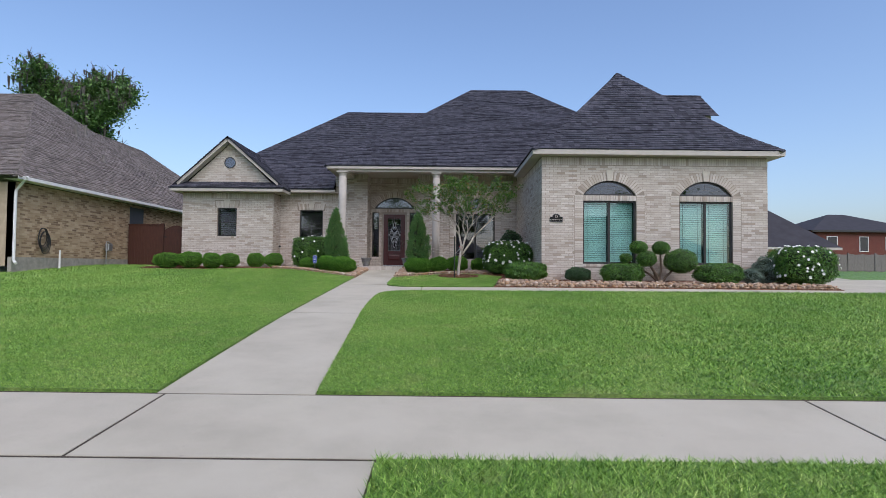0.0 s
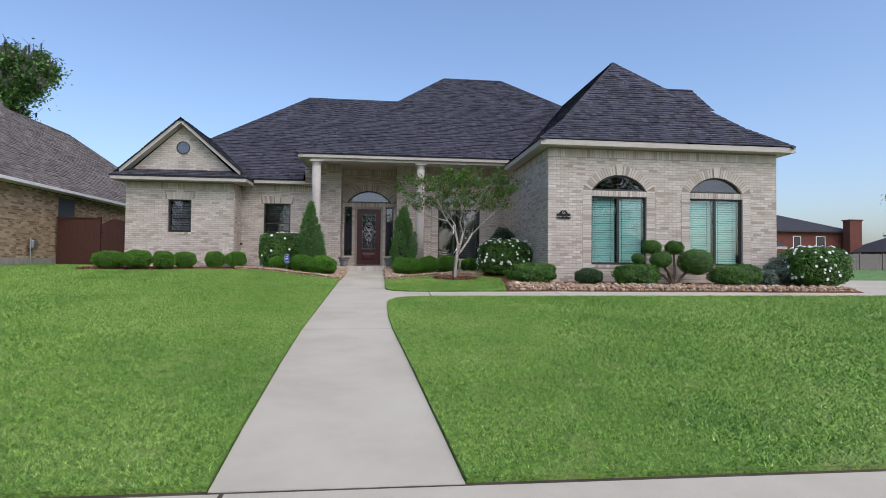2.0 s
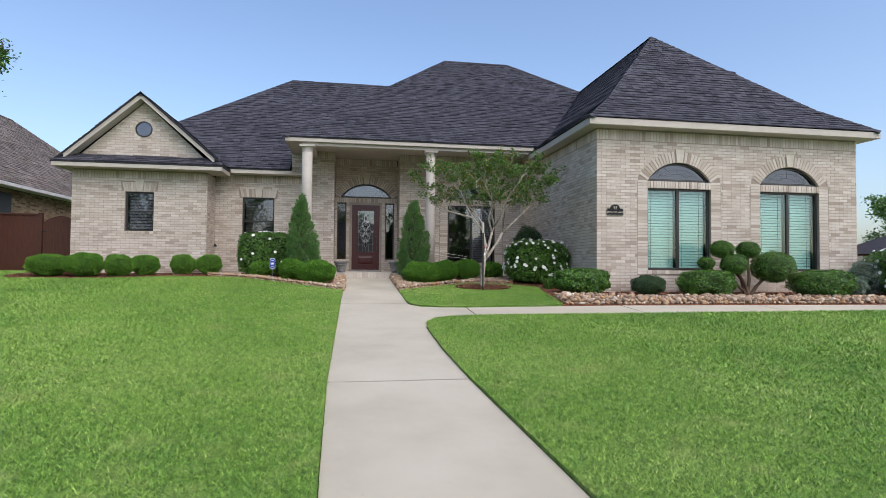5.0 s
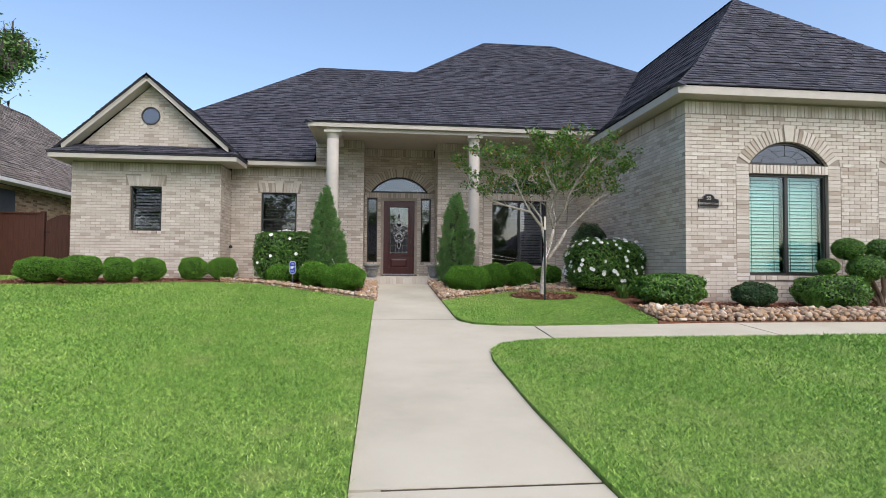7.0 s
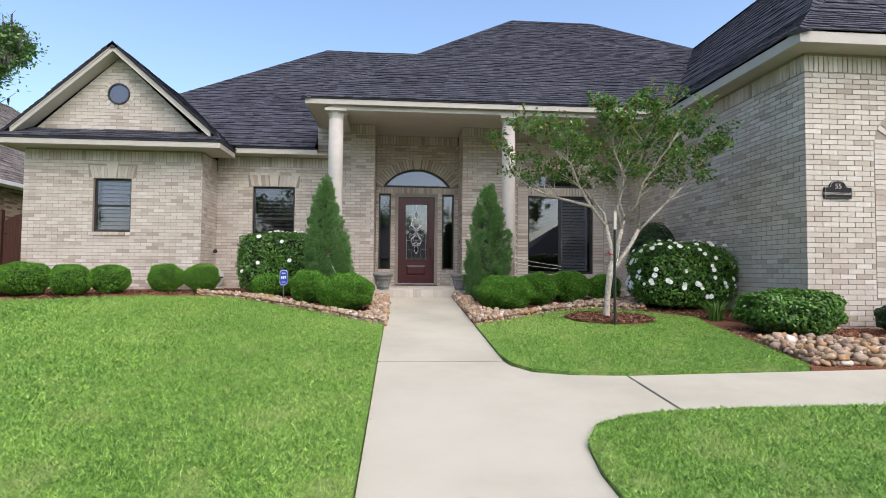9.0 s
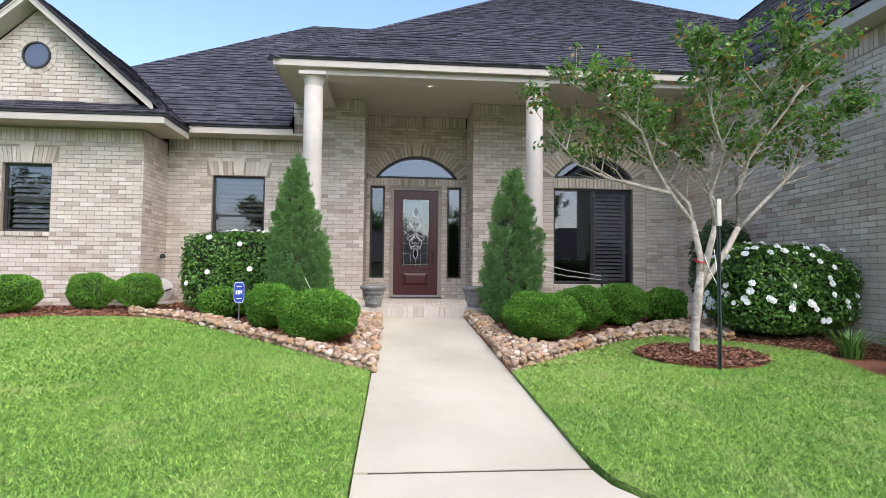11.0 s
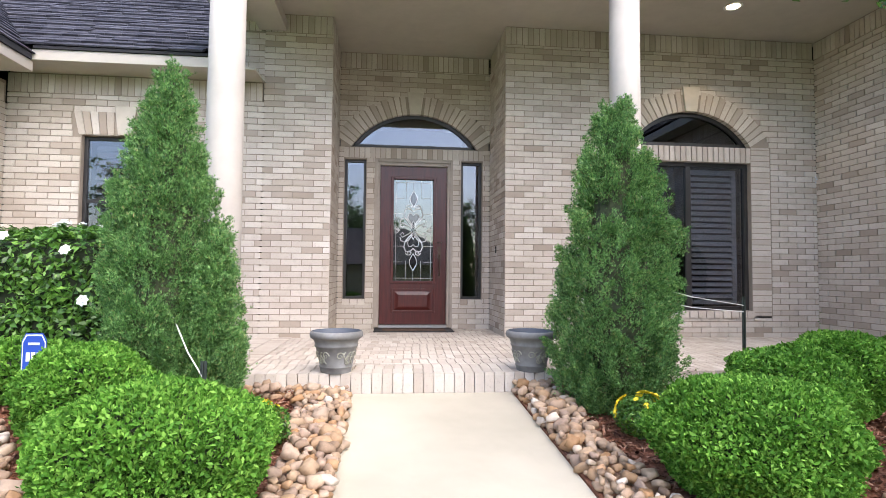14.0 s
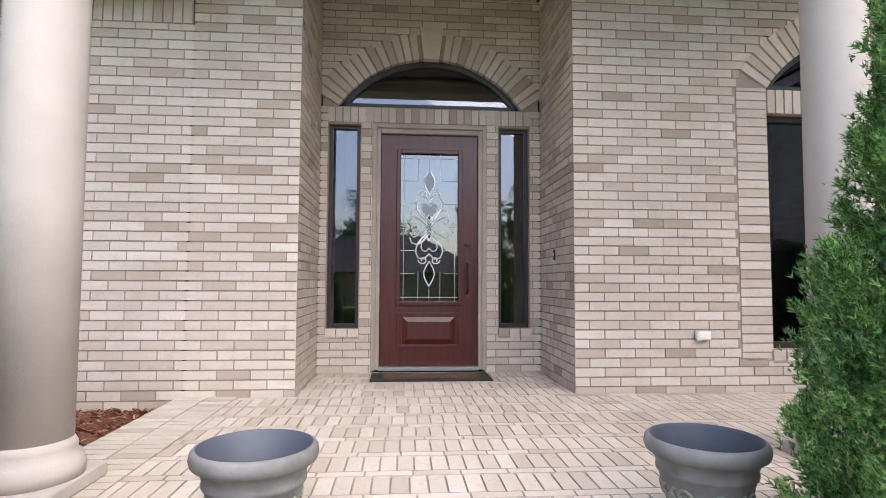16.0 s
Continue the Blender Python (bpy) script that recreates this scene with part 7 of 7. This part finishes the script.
big_tree(-29.6, 46.0, 17.0, 4.6, 5, "large old tree with feathery green crown behind the house", 6.0, 42000, 0.26, True)
big_tree(-41.5, 47.0, 14.0, 4.0, 6, "large old tree behind the neighbour roof", 7.0, 8000, 0.42)
big_tree(83, 78, 12, 6.5, 7, "distant spreading oak beyond the rooftops", 4.0, 7000, 0.5)
big_tree(95, 74, 11, 6, 8, "distant spreading oak beyond the rooftops", 4.0, 6000, 0.5)


# ---- far houses on the right ----
def hip_house(name, x0, x1, y0, y1, zb, ez, rz, label, wall_mat, roof_mat, windows=(), chimney=None, over=0.5, ridge=None, group=""):
    t = thing(name, ((x0 + x1) / 2, y0, zb), label, "house", group)
    o = Vector(((x0 + x1) / 2, y0, zb))
    L = lambda x, y, z: (x - o.x, y - o.y, z - o.z)
    m = M()
    for a, b, c, d in ((x0, x1, y0, y0 + 0.3), (x0, x1, y1 - 0.3, y1), (x0, x0 + 0.3, y0, y1), (x1 - 0.3, x1, y0, y1)):
        m.box(a - o.x, b - o.x, c - o.y, d - o.y, -0.5, ez - zb)
    part("wall", m, wall_mat, t)
    X0, X1, Y0, Y1 = x0 - over, x1 + over, y0 - over, y1 + over
    half = min(X1 - X0, Y1 - Y0) / 2
    if X1 - X0 > Y1 - Y0:
        a, b = (X0 + half, (Y0 + Y1) / 2), (X1 - half, (Y0 + Y1) / 2)
        fs = [[(X0, Y0, ez), (X1, Y0, ez), (*b, rz), (*a, rz)], [(X1, Y1, ez), (X0, Y1, ez), (*a, rz), (*b, rz)], [(X0, Y1, ez), (X0, Y0, ez), (*a, rz)], [(X1, Y0, ez), (X1, Y1, ez), (*b, rz)]]
    else:
        a, b = ((X0 + X1) / 2, Y0 + half), ((X0 + X1) / 2, Y1 - half)
        fs = [[(X0, Y0, ez), (X1, Y0, ez), (*a, rz)], [(X1, Y1, ez), (X0, Y1, ez), (*b, rz)], [(X0, Y1, ez), (X0, Y0, ez), (*a, rz), (*b, rz)], [(X1, Y0, ez), (X1, Y1, ez), (*b, rz), (*a, rz)]]
    m = M()
    for f in fs:
        m.add([L(*p) for p in f], [tuple(range(len(f)))])
    m.add([L(X0, Y0, ez - 0.02), L(X1, Y0, ez - 0.02), L(X1, Y1, ez - 0.02), L(X0, Y1, ez - 0.02)], [(3, 2, 1, 0)])
    r = part("roof", m, roof_mat, t)
    part("eave_trim", M().box(X0 - o.x, X1 - o.x, -over - 0.02, -over, ez - zb - 0.2, ez - zb), M_TRIM if wall_mat is not M_REDBRICK else M_BRONZE, t)
    for i, (wx, wz, ww, wh) in enumerate(windows):
        f = part("window", frame_of(M(), wx - o.x - ww / 2, wx - o.x + ww / 2, wz - zb, wz - zb + wh, -0.06, 0.0, 0.08), M_WHITE, t)
        part("pane", M().box(wx - o.x - ww / 2 + 0.08, wx - o.x + ww / 2 - 0.08, -0.03, -0.02, wz - zb + 0.08, wz - zb + wh - 0.08), plain("dark_far_glass", (0.03, 0.035, 0.045), 0.1), f)
    if chimney:
        cx, cy, cz = chimney
        part("chimney", M().box(cx - o.x - 0.75, cx - o.x + 0.75, cy - o.y - 0.5, cy - o.y + 0.5, 0, cz - zb).box(cx - o.x - 0.85, cx - o.x + 0.85, cy - o.y - 0.6, cy - o.y + 0.6, cz - zb, cz - zb + 0.12), wall_mat, t)
    return t


M_FARROOF = plain("far_dark_roof", (0.035, 0.033, 0.04), 0.9, var=0.2, scale=1.5)
hip_house("brick_house", 41.5, 53.5, 62, 72, 1.4, 5.75, 8.0, "two-storey red brick house with a dark hip roof", M_REDBRICK, M_FARROOF, [(43.5, 3.6, 1.2, 1.5), (47, 3.4, 1.0, 1.7), (50, 3.6, 1.2, 1.5)], (53.2, 61.0, 6.9))
hip_house("brick_house", 36.0, 41.5, 64, 74, 1.4, 5.4, 7.7, "red brick house wing with a dark hip roof", M_REDBRICK, M_FARROOF)
hip_house("low_house", 25.5, 32.2, 46, 56, 1.3, 3.15, 6.6, "low house with a dark hip roof behind the drive", M_TANBRICK, M_FARROOF)
hip_house("brick_house", 53.0, 60.0, 55, 62, 1.4, 3.2, 5.3, "low red brick garage with a dark hip roof", M_REDBRICK, M_FARROOF)
hip_house("brick_house", 58.5, 72.0, 58, 66, 1.4, 3.3, 5.6, "low red brick house with a dark hip roof", M_REDBRICK, M_FARROOF)
t = thing("board_fence", (34, 50, 1.25), "weathered grey board fence across the field", "fence")
brd = M().box(0, 0.29, -0.02, 0.02, 0, 1.5)
me = brd.data("board")
me.materials.append(M_GREYFENCE)
for i in range(150):
    o = new("board", me)
    o.parent = t
    o.location = (0.3 * i, 0, 0.03 * math.sin(i * 1.7))
for i in range(18):
    part("post", M().box(2.4 * i, 2.4 * i + 0.12, -0.08, 0.0, 0, 1.62), M_GREYFENCE, t)

# ---- across the street, seen only in the glass ----
hip_house("opposite_house", -14, 6, -36, -24, -0.1, 3.0, 7.2, "tan brick house across the street", M_TANBRICK, M_SHINN, over=0.6)
hip_house("opposite_house", 12, 30, -38, -26, -0.1, 3.0, 7.6, "tan brick house across the street", M_TANBRICK, M_FARROOF, over=0.6)
for i, (x, y, h) in enumerate(((-13, -19, 10.5), (-24, -23, 12), (-36, -20, 11), (-5, -34, 12), (22, -24, 11))):
    big_tree(x, y, h, h * 0.4, 9 + i, "street tree across the road", h * 0.3, 4500, 0.42)
big_tree(9, -21, 8, 3.0, 20, "street tree across the road", 3.0, 3000, 0.35)
